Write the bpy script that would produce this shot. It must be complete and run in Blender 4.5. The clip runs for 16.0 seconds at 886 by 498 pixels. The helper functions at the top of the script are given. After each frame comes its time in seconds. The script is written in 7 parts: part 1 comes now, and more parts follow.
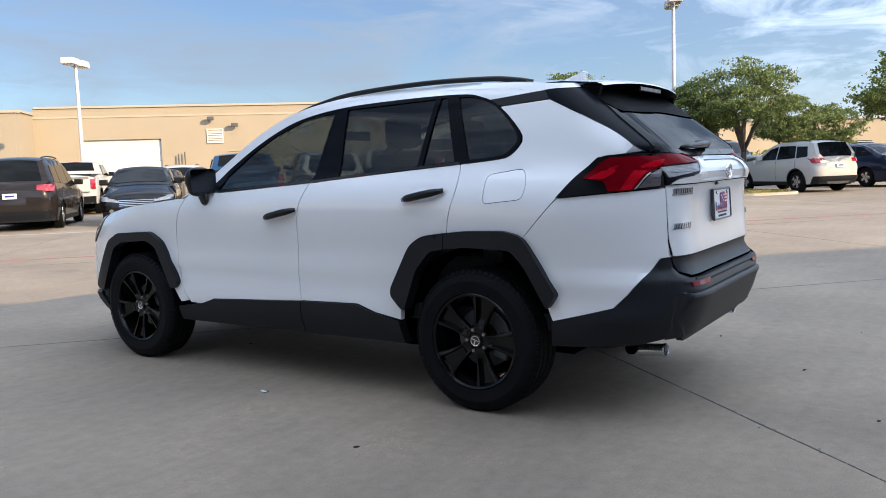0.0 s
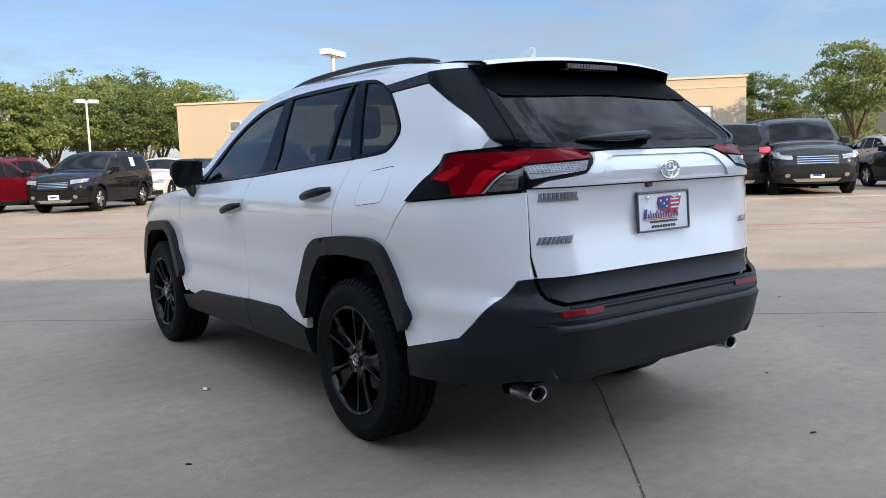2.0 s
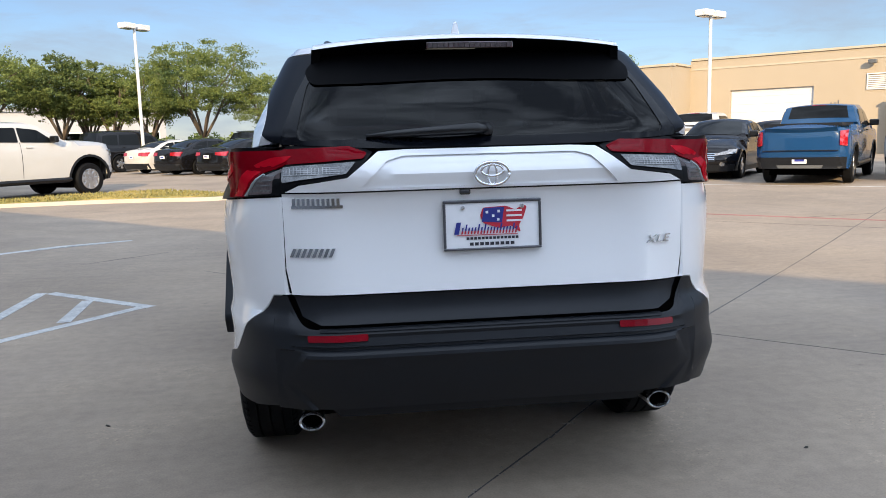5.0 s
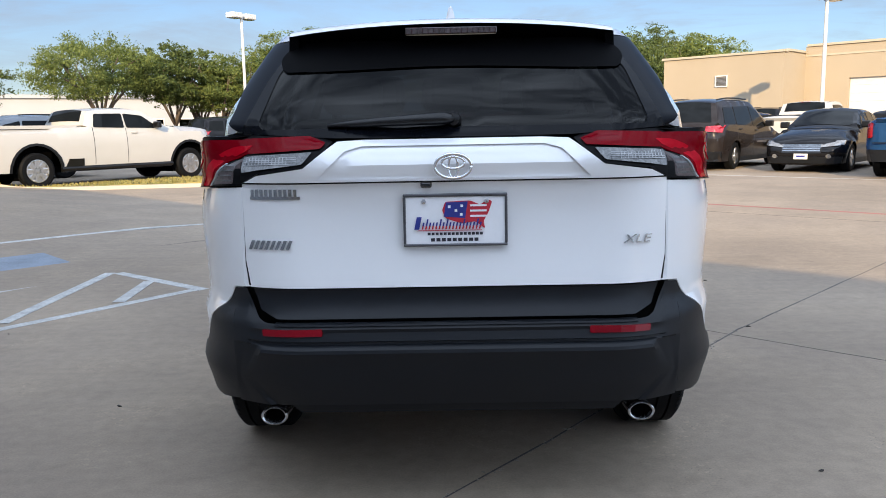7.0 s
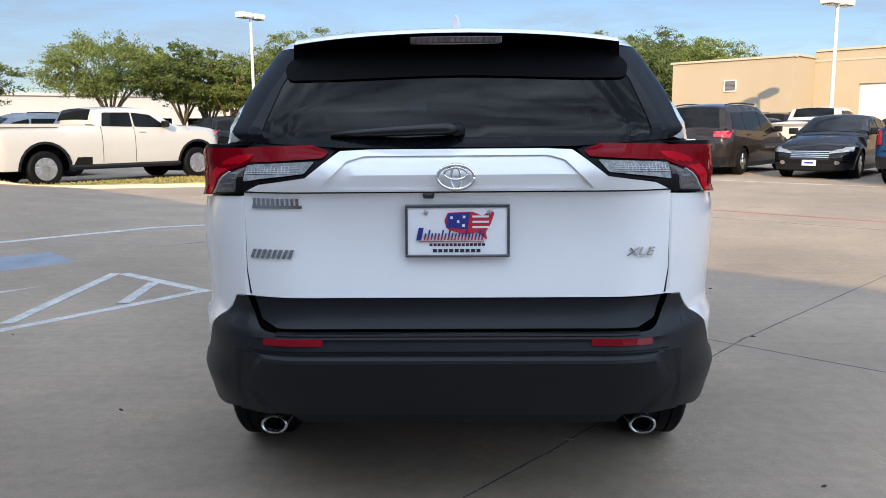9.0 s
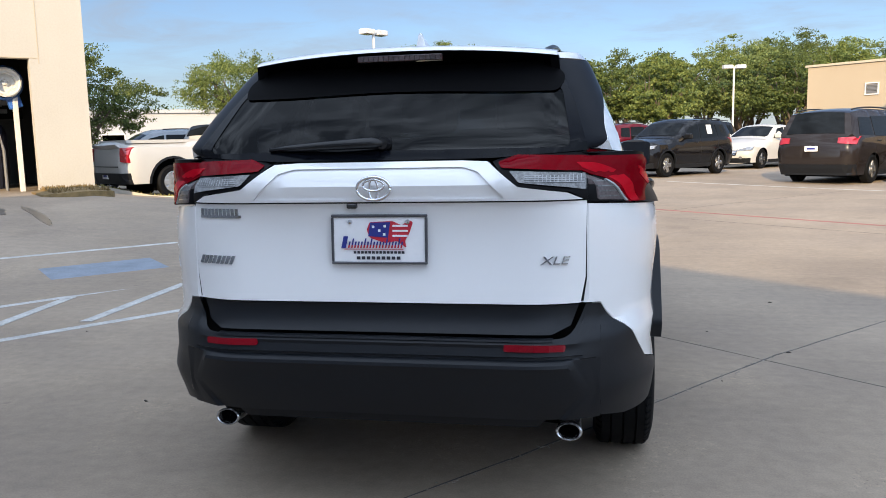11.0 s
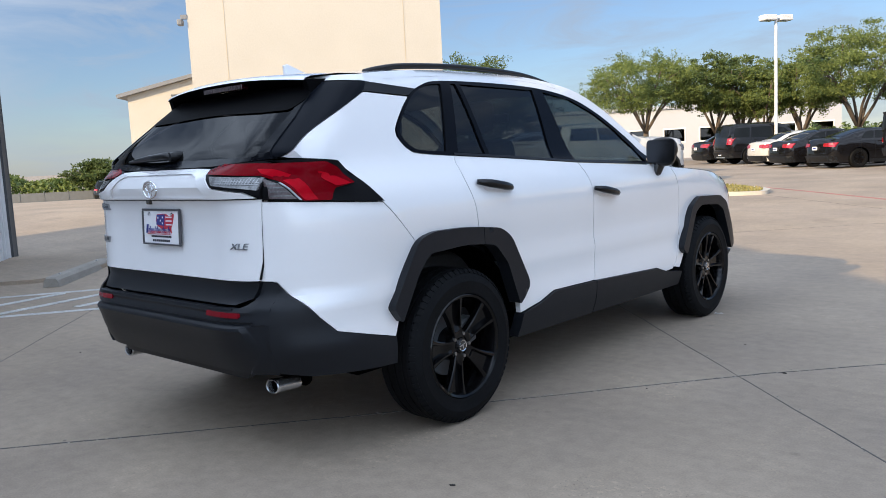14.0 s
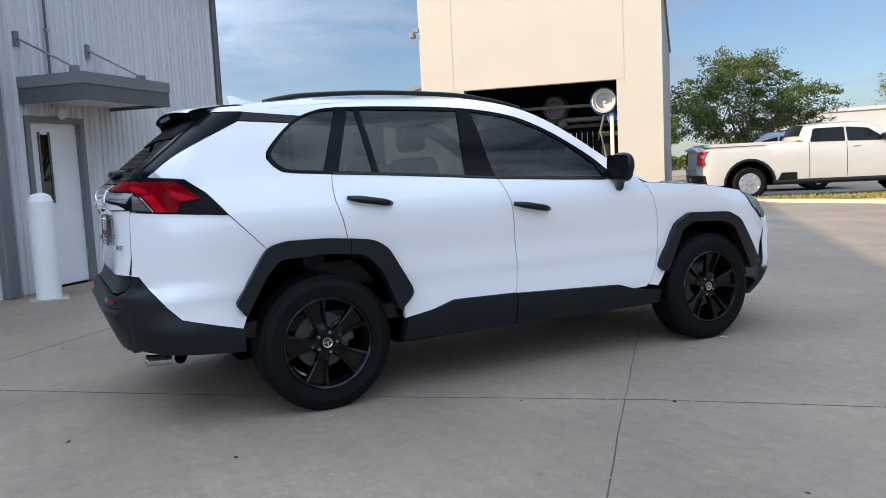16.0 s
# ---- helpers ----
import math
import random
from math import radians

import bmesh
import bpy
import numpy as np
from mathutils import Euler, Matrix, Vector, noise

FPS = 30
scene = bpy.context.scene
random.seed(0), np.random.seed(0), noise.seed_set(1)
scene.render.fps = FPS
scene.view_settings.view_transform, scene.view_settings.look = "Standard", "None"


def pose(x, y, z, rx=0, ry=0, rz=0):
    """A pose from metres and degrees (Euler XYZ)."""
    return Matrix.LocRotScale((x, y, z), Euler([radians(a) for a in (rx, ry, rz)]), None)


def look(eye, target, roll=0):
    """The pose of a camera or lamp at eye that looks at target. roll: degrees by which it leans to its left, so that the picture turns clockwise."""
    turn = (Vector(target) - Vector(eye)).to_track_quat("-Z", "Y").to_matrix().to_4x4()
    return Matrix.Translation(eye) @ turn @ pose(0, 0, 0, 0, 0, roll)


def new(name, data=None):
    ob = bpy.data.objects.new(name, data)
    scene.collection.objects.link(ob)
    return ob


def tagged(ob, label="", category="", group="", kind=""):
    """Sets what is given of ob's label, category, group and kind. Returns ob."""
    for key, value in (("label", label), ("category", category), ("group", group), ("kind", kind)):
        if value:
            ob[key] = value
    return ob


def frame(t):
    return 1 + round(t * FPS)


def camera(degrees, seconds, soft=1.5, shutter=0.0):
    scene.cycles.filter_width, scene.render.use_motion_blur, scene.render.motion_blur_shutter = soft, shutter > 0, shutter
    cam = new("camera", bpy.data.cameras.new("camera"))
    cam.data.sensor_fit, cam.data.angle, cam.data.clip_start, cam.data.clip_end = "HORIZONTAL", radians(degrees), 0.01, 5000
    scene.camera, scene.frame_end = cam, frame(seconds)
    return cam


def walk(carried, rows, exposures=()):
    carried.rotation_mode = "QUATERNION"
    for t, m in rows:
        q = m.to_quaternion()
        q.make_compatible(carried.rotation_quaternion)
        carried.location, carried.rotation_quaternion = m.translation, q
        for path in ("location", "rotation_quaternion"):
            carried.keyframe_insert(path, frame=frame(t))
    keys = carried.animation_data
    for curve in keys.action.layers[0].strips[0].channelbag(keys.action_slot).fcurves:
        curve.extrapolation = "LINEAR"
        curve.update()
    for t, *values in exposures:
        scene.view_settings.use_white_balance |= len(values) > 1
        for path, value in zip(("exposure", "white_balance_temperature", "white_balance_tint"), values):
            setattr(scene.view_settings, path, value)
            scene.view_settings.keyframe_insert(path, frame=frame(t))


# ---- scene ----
cam = camera(58.1, 16.0, 0.9)
PATH = [
    (0, (-4.196, -2.069, 1.212), (-2.549, -0.947, 1.011), -2.1),
    (0.5, (-3.849, -2.357, 1.234), (-2.303, -1.107, 1.014), -2.1),
    (1, (-3.438, -2.586, 1.224), (-2.0, -1.213, 1.008), -1.9),
    (1.5, (-3.018, -2.816, 1.227), (-1.706, -1.323, 1.005), -2.0),
    (2, (-2.589, -3.01, 1.216), (-1.424, -1.399, 0.993), -2.0),
    (2.5, (-2.177, -3.192, 1.227), (-1.171, -1.478, 0.999), -1.9),
    (3, (-1.766, -3.344, 1.229), (-0.934, -1.539, 0.997), -1.9),
    (3.5, (-1.364, -3.414, 1.234), (-0.704, -1.541, 0.998), -1.8),
    (4, (-1.001, -3.471, 1.254), (-0.505, -1.55, 1.002), -1.6),
    (4.5, (-0.724, -3.453, 1.257), (-0.369, -1.503, 0.988), -1.3),
    (4.7, (-0.614, -3.453, 1.261), (-0.312, -1.494, 0.989), -1.4),
    (7, (-0.02, -3.362, 1.26), (-0.049, -1.385, 0.96), -1.1),
    (7.5, (-0.014, -3.35, 1.268), (-0.038, -1.374, 0.96), -0.9),
    (8, (-0.01, -3.34, 1.275), (-0.035, -1.363, 0.971), -0.7),
    (8.5, (-0.007, -3.338, 1.283), (-0.04, -1.361, 0.983), -0.7),
    (9, (-0.006, -3.348, 1.288), (-0.051, -1.371, 0.991), -0.5),
    (9.2, (-0.004, -3.347, 1.285), (-0.054, -1.369, 0.993), -0.4),
    (11.3, (0.857, -3.414, 1.291), (0.408, -1.483, 1.028), -1.2),
    (11.5, (1.002, -3.416, 1.292), (0.497, -1.499, 1.028), -1.1),
    (12, (1.407, -3.39, 1.264), (0.728, -1.526, 1.013), -1.5),
    (12.5, (1.863, -3.321, 1.259), (1.009, -1.53, 1.009), -2.0),
    (13, (2.32, -3.192, 1.226), (1.299, -1.489, 0.986), -2.6),
    (13.5, (2.763, -2.975, 1.237), (1.581, -1.379, 0.998), -2.9),
    (14, (3.229, -2.728, 1.235), (1.9, -1.252, 1.001), -2.9),
    (14.5, (3.675, -2.405, 1.228), (2.21, -1.063, 1.004), -2.7),
    (15, (4.14, -2.099, 1.252), (2.557, -0.897, 1.028), -2.5),
    (15.5, (4.505, -1.715, 1.269), (2.819, -0.663, 1.045), -2.5),
    (16, (4.802, -1.291, 1.234), (3.027, -0.393, 1.032), -2.8),
]
walk(cam, [(t, look(eye, target, roll)) for t, eye, target, roll in PATH], exposures=[(0, 0.34, 6300, 10), (2, 0.42, 6300, 10), (4.5, 0.38, 6350, 10), (9, 0.40, 6380, 10), (13, 0.36, 6300, 10), (16, 0.30, 6150, 10)])

# ---- light ----
SUN_DIR = Vector((-0.054, -0.999, 0.361))          # towards the sun
world = bpy.data.worlds.new("sky")
scene.world = world
world.use_nodes = True
wn, wl = world.node_tree.nodes, world.node_tree.links
sky = wn.new("ShaderNodeTexSky")
sky.sky_type, sky.sun_disc = "NISHITA", False
sky.sun_elevation = math.atan2(SUN_DIR.z, math.hypot(SUN_DIR.x, SUN_DIR.y))
sky.sun_rotation = math.atan2(SUN_DIR.x, SUN_DIR.y)
sky.air_density, sky.dust_density, sky.ozone_density = 1.0, 0.3, 3.5
# thin streaked cloud over the whole sky
wco = wn.new("ShaderNodeTexCoord")
wmap = wn.new("ShaderNodeMapping")
wmap.inputs["Scale"].default_value = (1.0, 1.6, 5.0)
wmap.inputs["Rotation"].default_value = (0.1, 0.12, 0.6)
wl.new(wco.outputs["Generated"], wmap.inputs["Vector"])
wnoise = wn.new("ShaderNodeTexNoise")
wnoise.inputs["Scale"].default_value, wnoise.inputs["Detail"].default_value = 2.1, 9.0
wnoise.inputs["Roughness"].default_value, wnoise.inputs["Distortion"].default_value = 0.58, 0.5
wl.new(wmap.outputs["Vector"], wnoise.inputs["Vector"])
wramp = wn.new("ShaderNodeValToRGB")
wramp.color_ramp.elements[0].position, wramp.color_ramp.elements[1].position = 0.43, 0.70
wramp.color_ramp.elements[0].color, wramp.color_ramp.elements[1].color = (0.16, 0.16, 0.16, 1), (0.9, 0.9, 0.9, 1)
wl.new(wnoise.outputs["Fac"], wramp.inputs["Fac"])
wmap2 = wn.new("ShaderNodeMapping")
wmap2.inputs["Scale"].default_value = (1.3, 2.6, 9.0)
wmap2.inputs["Rotation"].default_value = (-0.15, 0.22, 1.1)
wl.new(wco.outputs["Generated"], wmap2.inputs["Vector"])
wnoise2 = wn.new("ShaderNodeTexNoise")
wnoise2.inputs["Scale"].default_value, wnoise2.inputs["Detail"].default_value = 2.6, 10.0
wnoise2.inputs["Roughness"].default_value, wnoise2.inputs["Distortion"].default_value = 0.62, 0.9
wl.new(wmap2.outputs["Vector"], wnoise2.inputs["Vector"])
wramp2 = wn.new("ShaderNodeValToRGB")
wramp2.color_ramp.elements[0].position, wramp2.color_ramp.elements[1].position = 0.50, 0.74
wramp2.color_ramp.elements[0].color, wramp2.color_ramp.elements[1].color = (0, 0, 0, 1), (0.75, 0.75, 0.75, 1)
wl.new(wnoise2.outputs["Fac"], wramp2.inputs["Fac"])
wveil = wn.new("ShaderNodeMixRGB")
wveil.blend_type = "SCREEN"
wveil.inputs["Fac"].default_value = 1.0
wl.new(wramp.outputs["Color"], wveil.inputs["Color1"])
wl.new(wramp2.outputs["Color"], wveil.inputs["Color2"])
wmix = wn.new("ShaderNodeMixRGB")
wl.new(wveil.outputs["Color"], wmix.inputs["Fac"])
# thin cloud shines brighter high up and towards the sun
wdot = wn.new("ShaderNodeVectorMath")
wdot.operation = "DOT_PRODUCT"
wdot.inputs[1].default_value = (SUN_DIR.normalized() + Vector((0.15, 0, 0.7))).normalized()
wl.new(wco.outputs["Generated"], wdot.inputs[0])
wglow = wn.new("ShaderNodeMapRange")
wglow.interpolation_type = "SMOOTHSTEP"
wglow.inputs["From Min"].default_value, wglow.inputs["From Max"].default_value = -0.32, 0.85
wglow.inputs["To Min"].default_value, wglow.inputs["To Max"].default_value = 0.61, 4.8
wl.new(wdot.outputs["Value"], wglow.inputs["Value"])
wcloud = wn.new("ShaderNodeVectorMath")
wcloud.operation = "SCALE"
wcloud.inputs[0].default_value = (5.25, 6.05, 7.2)
wl.new(wglow.outputs[0], wcloud.inputs["Scale"])
wl.new(wcloud.outputs[0], wmix.inputs["Color2"])
wtint = wn.new("ShaderNodeMixRGB")
wtint.blend_type = "MULTIPLY"
wtint.inputs["Fac"].default_value = 1.0
wtint.inputs["Color2"].default_value = (0.94, 0.93, 1.0, 1)
wl.new(sky.outputs["Color"], wtint.inputs["Color1"])
wl.new(wtint.outputs["Color"], wmix.inputs["Color1"])
wbg = wn["Background"]
wbg.inputs["Strength"].default_value = 0.105
wl.new(wmix.outputs["Color"], wbg.inputs["Color"])

sun = new("sun", bpy.data.lights.new("sun", "SUN"))
sun.data.energy, sun.data.angle, sun.data.color = 5.9, radians(0.6), (1.0, 0.735, 0.415)
sun.matrix_world = look(SUN_DIR * 50, (0, 0, 0))

# ---- materials ----
MATS = {}


def node_mat(name):
    m = bpy.data.materials.new(name)
    m.use_nodes = True
    MATS[name] = m
    return m, m.node_tree.nodes, m.node_tree.links, m.node_tree.nodes["Principled BSDF"]


def surface(name, colour, rough=0.6, metal=0.0, vary=0.12, scale=3.0, fine=60.0, bump=0.0, coat=0.0, tint=None, spec=0.5, per_object=0.0, bump_scale=None):
    """A material with variation at two scales, optional relief and clear coat."""
    m, n, l, p = node_mat(name)
    co = n.new("ShaderNodeTexCoord")
    big, small = n.new("ShaderNodeTexNoise"), n.new("ShaderNodeTexNoise")
    big.inputs["Scale"].default_value, big.inputs["Detail"].default_value = scale, 6
    small.inputs["Scale"].default_value, small.inputs["Detail"].default_value = fine, 4
    for t in (big, small):
        l.new(co.outputs["Object"], t.inputs["Vector"])
    add = n.new("ShaderNodeMath")
    add.operation = "ADD"
    l.new(big.outputs["Fac"], add.inputs[0])
    l.new(small.outputs["Fac"], add.inputs[1])
    ramp = n.new("ShaderNodeMapRange")
    ramp.inputs["From Min"].default_value, ramp.inputs["From Max"].default_value = 0.7, 1.3
    l.new(add.outputs[0], ramp.inputs["Value"])
    mix = n.new("ShaderNodeMixRGB")
    dark = tint or [c * (1 - vary) for c in colour]
    mix.inputs["Color1"].default_value = (*dark, 1)
    mix.inputs["Color2"].default_value = (*[min(1, c * (1 + vary * 0.6)) for c in colour], 1)
    l.new(ramp.outputs[0], mix.inputs["Fac"])
    out = mix.outputs["Color"]
    if per_object:
        info, hsv = n.new("ShaderNodeObjectInfo"), n.new("ShaderNodeHueSaturation")
        mr = n.new("ShaderNodeMapRange")
        mr.inputs["To Min"].default_value, mr.inputs["To Max"].default_value = 1 - per_object, 1 + per_object
        l.new(info.outputs["Random"], mr.inputs["Value"])
        l.new(mr.outputs[0], hsv.inputs["Value"])
        l.new(out, hsv.inputs["Color"])
        out = hsv.outputs["Color"]
    l.new(out, p.inputs["Base Color"])
    p.inputs["Roughness"].default_value, p.inputs["Metallic"].default_value = rough, metal
    p.inputs["Specular IOR Level"].default_value = spec
    if coat:
        p.inputs["Coat Weight"].default_value, p.inputs["Coat Roughness"].default_value = coat, 0.02
    if bump:
        b = n.new("ShaderNodeBump")
        b.inputs["Strength"].default_value, b.inputs["Distance"].default_value = bump, 0.01
        if bump_scale:
            t = n.new("ShaderNodeTexNoise")
            t.inputs["Scale"].default_value, t.inputs["Detail"].default_value = bump_scale, 3
            l.new(co.outputs["Object"], t.inputs["Vector"])
            l.new(t.outputs["Fac"], b.inputs["Height"])
        else:
            l.new(small.outputs["Fac"], b.inputs["Height"])
        l.new(b.outputs["Normal"], p.inputs["Normal"])
    return m


def tinted_glass(name, tint, gloss=1.0):
    m, n, l, p = node_mat(name)
    n.remove(p)
    clear, shine, lw, mix = n.new("ShaderNodeBsdfTransparent"), n.new("ShaderNodeBsdfGlossy"), n.new("ShaderNodeLayerWeight"), n.new("ShaderNodeMixShader")
    clear.inputs["Color"].default_value = (*tint, 1)
    shine.inputs["Roughness"].default_value = 0.01
    shine.inputs["Color"].default_value = (gloss, gloss, gloss, 1)
    lw.inputs["Blend"].default_value = 0.5
    power, fr = n.new("ShaderNodeMath"), n.new("ShaderNodeMath")
    power.operation, fr.operation = "POWER", "MULTIPLY_ADD"
    power.inputs[1].default_value, fr.inputs[1].default_value, fr.inputs[2].default_value = 5.0, 0.92, 0.045
    l.new(lw.outputs["Facing"], power.inputs[0])
    l.new(power.outputs[0], fr.inputs[0])
    l.new(fr.outputs[0], mix.inputs["Fac"])
    l.new(clear.outputs[0], mix.inputs[1])
    l.new(shine.outputs[0], mix.inputs[2])
    l.new(mix.outputs[0], n["Material Output"].inputs["Surface"])
    return m


def concrete(name):
    m, n, l, p = node_mat(name)
    co = n.new("ShaderNodeTexCoord")

    def noise_at(scale, detail, rough=0.55):
        t = n.new("ShaderNodeTexNoise")
        t.inputs["Scale"].default_value, t.inputs["Detail"].default_value, t.inputs["Roughness"].default_value = scale, detail, rough
        l.new(co.outputs["Object"], t.inputs["Vector"])
        return t.outputs["Fac"]

    def ramp(src, a, b, c1, c2):
        r = n.new("ShaderNodeValToRGB")
        r.color_ramp.elements[0].position, r.color_ramp.elements[1].position = a, b
        r.color_ramp.elements[0].color, r.color_ramp.elements[1].color = (*c1, 1), (*c2, 1)
        l.new(src, r.inputs["Fac"])
        return r.outputs["Color"]

    def mul(a, b, fac=1.0):
        x = n.new("ShaderNodeMixRGB")
        x.blend_type = "MULTIPLY"
        x.inputs["Fac"].default_value = fac
        l.new(a, x.inputs["Color1"])
        l.new(b, x.inputs["Color2"])
        return x.outputs["Color"]

    base = ramp(noise_at(0.35, 8), 0.35, 0.68, (0.256, 0.204, 0.153), (0.330, 0.266, 0.203))
    blot = ramp(noise_at(0.8, 9, 0.6), 0.36, 0.62, (0.87, 0.87, 0.885), (1.05, 1.045, 1.03))
    grain = mul(ramp(noise_at(110, 4), 0.30, 0.70, (0.88, 0.88, 0.88), (1.06, 1.06, 1.06)), ramp(noise_at(14, 6, 0.6), 0.34, 0.62, (0.90, 0.90, 0.90), (1.05, 1.05, 1.05)))
    stain = ramp(noise_at(0.9, 5, 0.5), 0.30, 0.37, (0.72, 0.71, 0.70), (1, 1, 1))
    # broom and tyre streaks across the slabs
    mp = n.new("ShaderNodeMapping")
    mp.inputs["Rotation"].default_value = (0, 0, radians(-43))
    mp.inputs["Scale"].default_value = (0.5, 9.0, 1)
    l.new(co.outputs["Object"], mp.inputs["Vector"])
    st = n.new("ShaderNodeTexNoise")
    st.inputs["Scale"].default_value, st.inputs["Detail"].default_value = 1.2, 7
    l.new(mp.outputs["Vector"], st.inputs["Vector"])
    streak = ramp(st.outputs["Fac"], 0.30, 0.62, (0.95, 0.95, 0.95), (1.02, 1.02, 1.02))
    spots = n.new("ShaderNodeTexVoronoi")
    spots.inputs["Scale"].default_value = 2.6
    l.new(co.outputs["Object"], spots.inputs["Vector"])
    spot = ramp(spots.outputs["Distance"], 0.03, 0.07, (0.62, 0.61, 0.60), (1, 1, 1))
    # pale scuffs and small pits, in patches
    where = ramp(noise_at(1.6, 5, 0.6), 0.52, 0.64, (0, 0, 0), (1, 1, 1))
    scuff = ramp(noise_at(38, 4, 0.6), 0.56, 0.64, (1, 1, 1), (1.28, 1.26, 1.22))
    pit = ramp(noise_at(70, 2, 0.5), 0.30, 0.36, (0.66, 0.65, 0.64), (1, 1, 1))
    worn = n.new("ShaderNodeMixRGB")
    worn.inputs["Color1"].default_value = (1, 1, 1, 1)
    l.new(where, worn.inputs["Fac"])
    l.new(mul(scuff, pit), worn.inputs["Color2"])
    c = mul(mul(mul(mul(mul(mul(base, blot), grain), stain, 0.45), streak), spot, 0.45), worn.outputs["Color"])
    l.new(c, p.inputs["Base Color"])
    p.inputs["Roughness"].default_value = 0.85
    b = n.new("ShaderNodeBump")
    b.inputs["Strength"].default_value, b.inputs["Distance"].default_value = 0.25, 0.006
    l.new(noise_at(140, 5), b.inputs["Height"])
    l.new(b.outputs["Normal"], p.inputs["Normal"])
    return m


def leaf_mat(name, a, b):
    m, n, l, p = node_mat(name)
    geo, mix = n.new("ShaderNodeNewGeometry"), n.new("ShaderNodeMixRGB")
    mix.inputs["Color1"].default_value, mix.inputs["Color2"].default_value = (*a, 1), (*b, 1)
    l.new(geo.outputs["Random Per Island"], mix.inputs["Fac"])
    l.new(mix.outputs["Color"], p.inputs["Base Color"])
    p.inputs["Roughness"].default_value = 0.55
    p.inputs["Specular IOR Level"].default_value = 0.3
    tr, add = n.new("ShaderNodeBsdfTranslucent"), n.new("ShaderNodeMixShader")
    l.new(mix.outputs["Color"], tr.inputs["Color"])
    add.inputs["Fac"].default_value = 0.3
    l.new(p.outputs[0], add.inputs[1])
    l.new(tr.outputs[0], add.inputs[2])
    l.new(add.outputs[0], n["Material Output"].inputs["Surface"])
    return m


concrete("concrete")
surface("white_paint", (0.775, 0.775, 0.785), 0.22, vary=0.015, scale=1.2, fine=400, coat=1.0)
surface("black_plastic", (0.0090, 0.0106, 0.0140), 0.42, vary=0.15, scale=4, fine=500, bump=0.06, bump_scale=900, spec=0.24)
surface("gloss_black", (0.006, 0.006, 0.007), 0.08, vary=0.2, coat=1.0)
surface("handle_black", (0.005, 0.005, 0.006), 0.2, vary=0.2, spec=0.35)
surface("satin_black", (0.007, 0.007, 0.008), 0.30, vary=0.2, spec=0.35)
surface("pillar_black", (0.004, 0.004, 0.005), 0.38, vary=0.2, spec=0.07)
surface("pillar_trim", (0.0040, 0.0052, 0.0085), 0.30, vary=0.12, scale=5, fine=400, spec=0.07)
surface("glass_border", (0.0028, 0.0034, 0.0055), 0.15, vary=0.2, spec=0.10)
surface("shade_black", (0.002, 0.002, 0.0025), 0.55, vary=0.2, spec=0.03)
surface("mirror_tint", (0.055, 0.060, 0.070), 0.09, 1.0, vary=0.03)
surface("lamp_smoke", (0.085, 0.066, 0.068), 0.28, 0.0, vary=0.5, scale=40, fine=150, spec=0.4)
surface("rubber", (0.0065, 0.007, 0.008), 0.6, spec=0.08, vary=0.3, scale=6, fine=90, bump=0.1)
surface("wheel_black", (0.003, 0.003, 0.0035), 0.12, vary=0.2, spec=0.28)
surface("steel", (0.35, 0.35, 0.36), 0.3, 1.0, vary=0.2)
surface("chrome", (0.82, 0.82, 0.84), 0.06, 1.0, vary=0.03)
surface("silver_rim", (0.55, 0.56, 0.58), 0.25, 0.9, vary=0.08)
surface("interior", (0.018, 0.018, 0.019), 0.75, vary=0.3, fine=200, bump=0.05)
surface("underbody", (0.002, 0.002, 0.002), 0.95, spec=0.0, vary=0.4)
surface("lamp_red", (0.155, 0.0007, 0.005), 0.10, vary=0.10, scale=3, fine=60, spec=0.04)
surface("lamp_guide", (0.40, 0.003, 0.012), 0.10, vary=0.10, scale=3, fine=60, spec=0.04)
surface("lamp_dark", (0.035, 0.006, 0.008), 0.06, vary=0.15, coat=1.0)
surface("lamp_clear", (0.145, 0.148, 0.153), 0.22, 0.1, vary=0.5, scale=40, fine=150, coat=0.4)
surface("lens_line", (0.32, 0.33, 0.34), 0.25, 0.2, vary=0.3)
surface("reflector_red", (0.20, 0.002, 0.009), 0.16, vary=0.35, fine=300, spec=0.2)
surface("plate_white", (0.78, 0.78, 0.80), 0.4, vary=0.03)
surface("plate_frame", (0.10, 0.10, 0.11), 0.28, 0.6, vary=0.2)
surface("ink_blue", (0.02, 0.03, 0.22), 0.4)
surface("ink_red", (0.50, 0.02, 0.04), 0.4)
surface("ink_dark", (0.02, 0.02, 0.03), 0.4)
surface("badge", (0.40, 0.41, 0.43), 0.16, 1.0, vary=0.2)
surface("line_white", (0.46, 0.455, 0.44), 0.75, vary=0.4, scale=6, fine=50)
surface("line_blue", (0.20, 0.235, 0.285), 0.75, vary=0.25, scale=4, fine=50)
surface("line_red", (0.32, 0.12, 0.10), 0.8, vary=0.4, scale=3, fine=40)
surface("joint", (0.085, 0.078, 0.072), 0.9, vary=0.4, scale=8)
surface("cream_wall", (0.42, 0.398, 0.355), 0.85, vary=0.07, scale=0.7, fine=30, bump=0.15, bump_scale=120)
surface("tan_wall", (0.36, 0.30, 0.22), 0.85, vary=0.08, scale=0.5, fine=25, bump=0.15, bump_scale=100)
surface("tan_trim", (0.42, 0.365, 0.28), 0.8, vary=0.1)
surface("grey_metal", (0.60, 0.605, 0.615), 0.42, 0.0, vary=0.07, scale=0.8, fine=12, spec=0.5)
surface("dark_metal", (0.085, 0.09, 0.095), 0.45, vary=0.15)
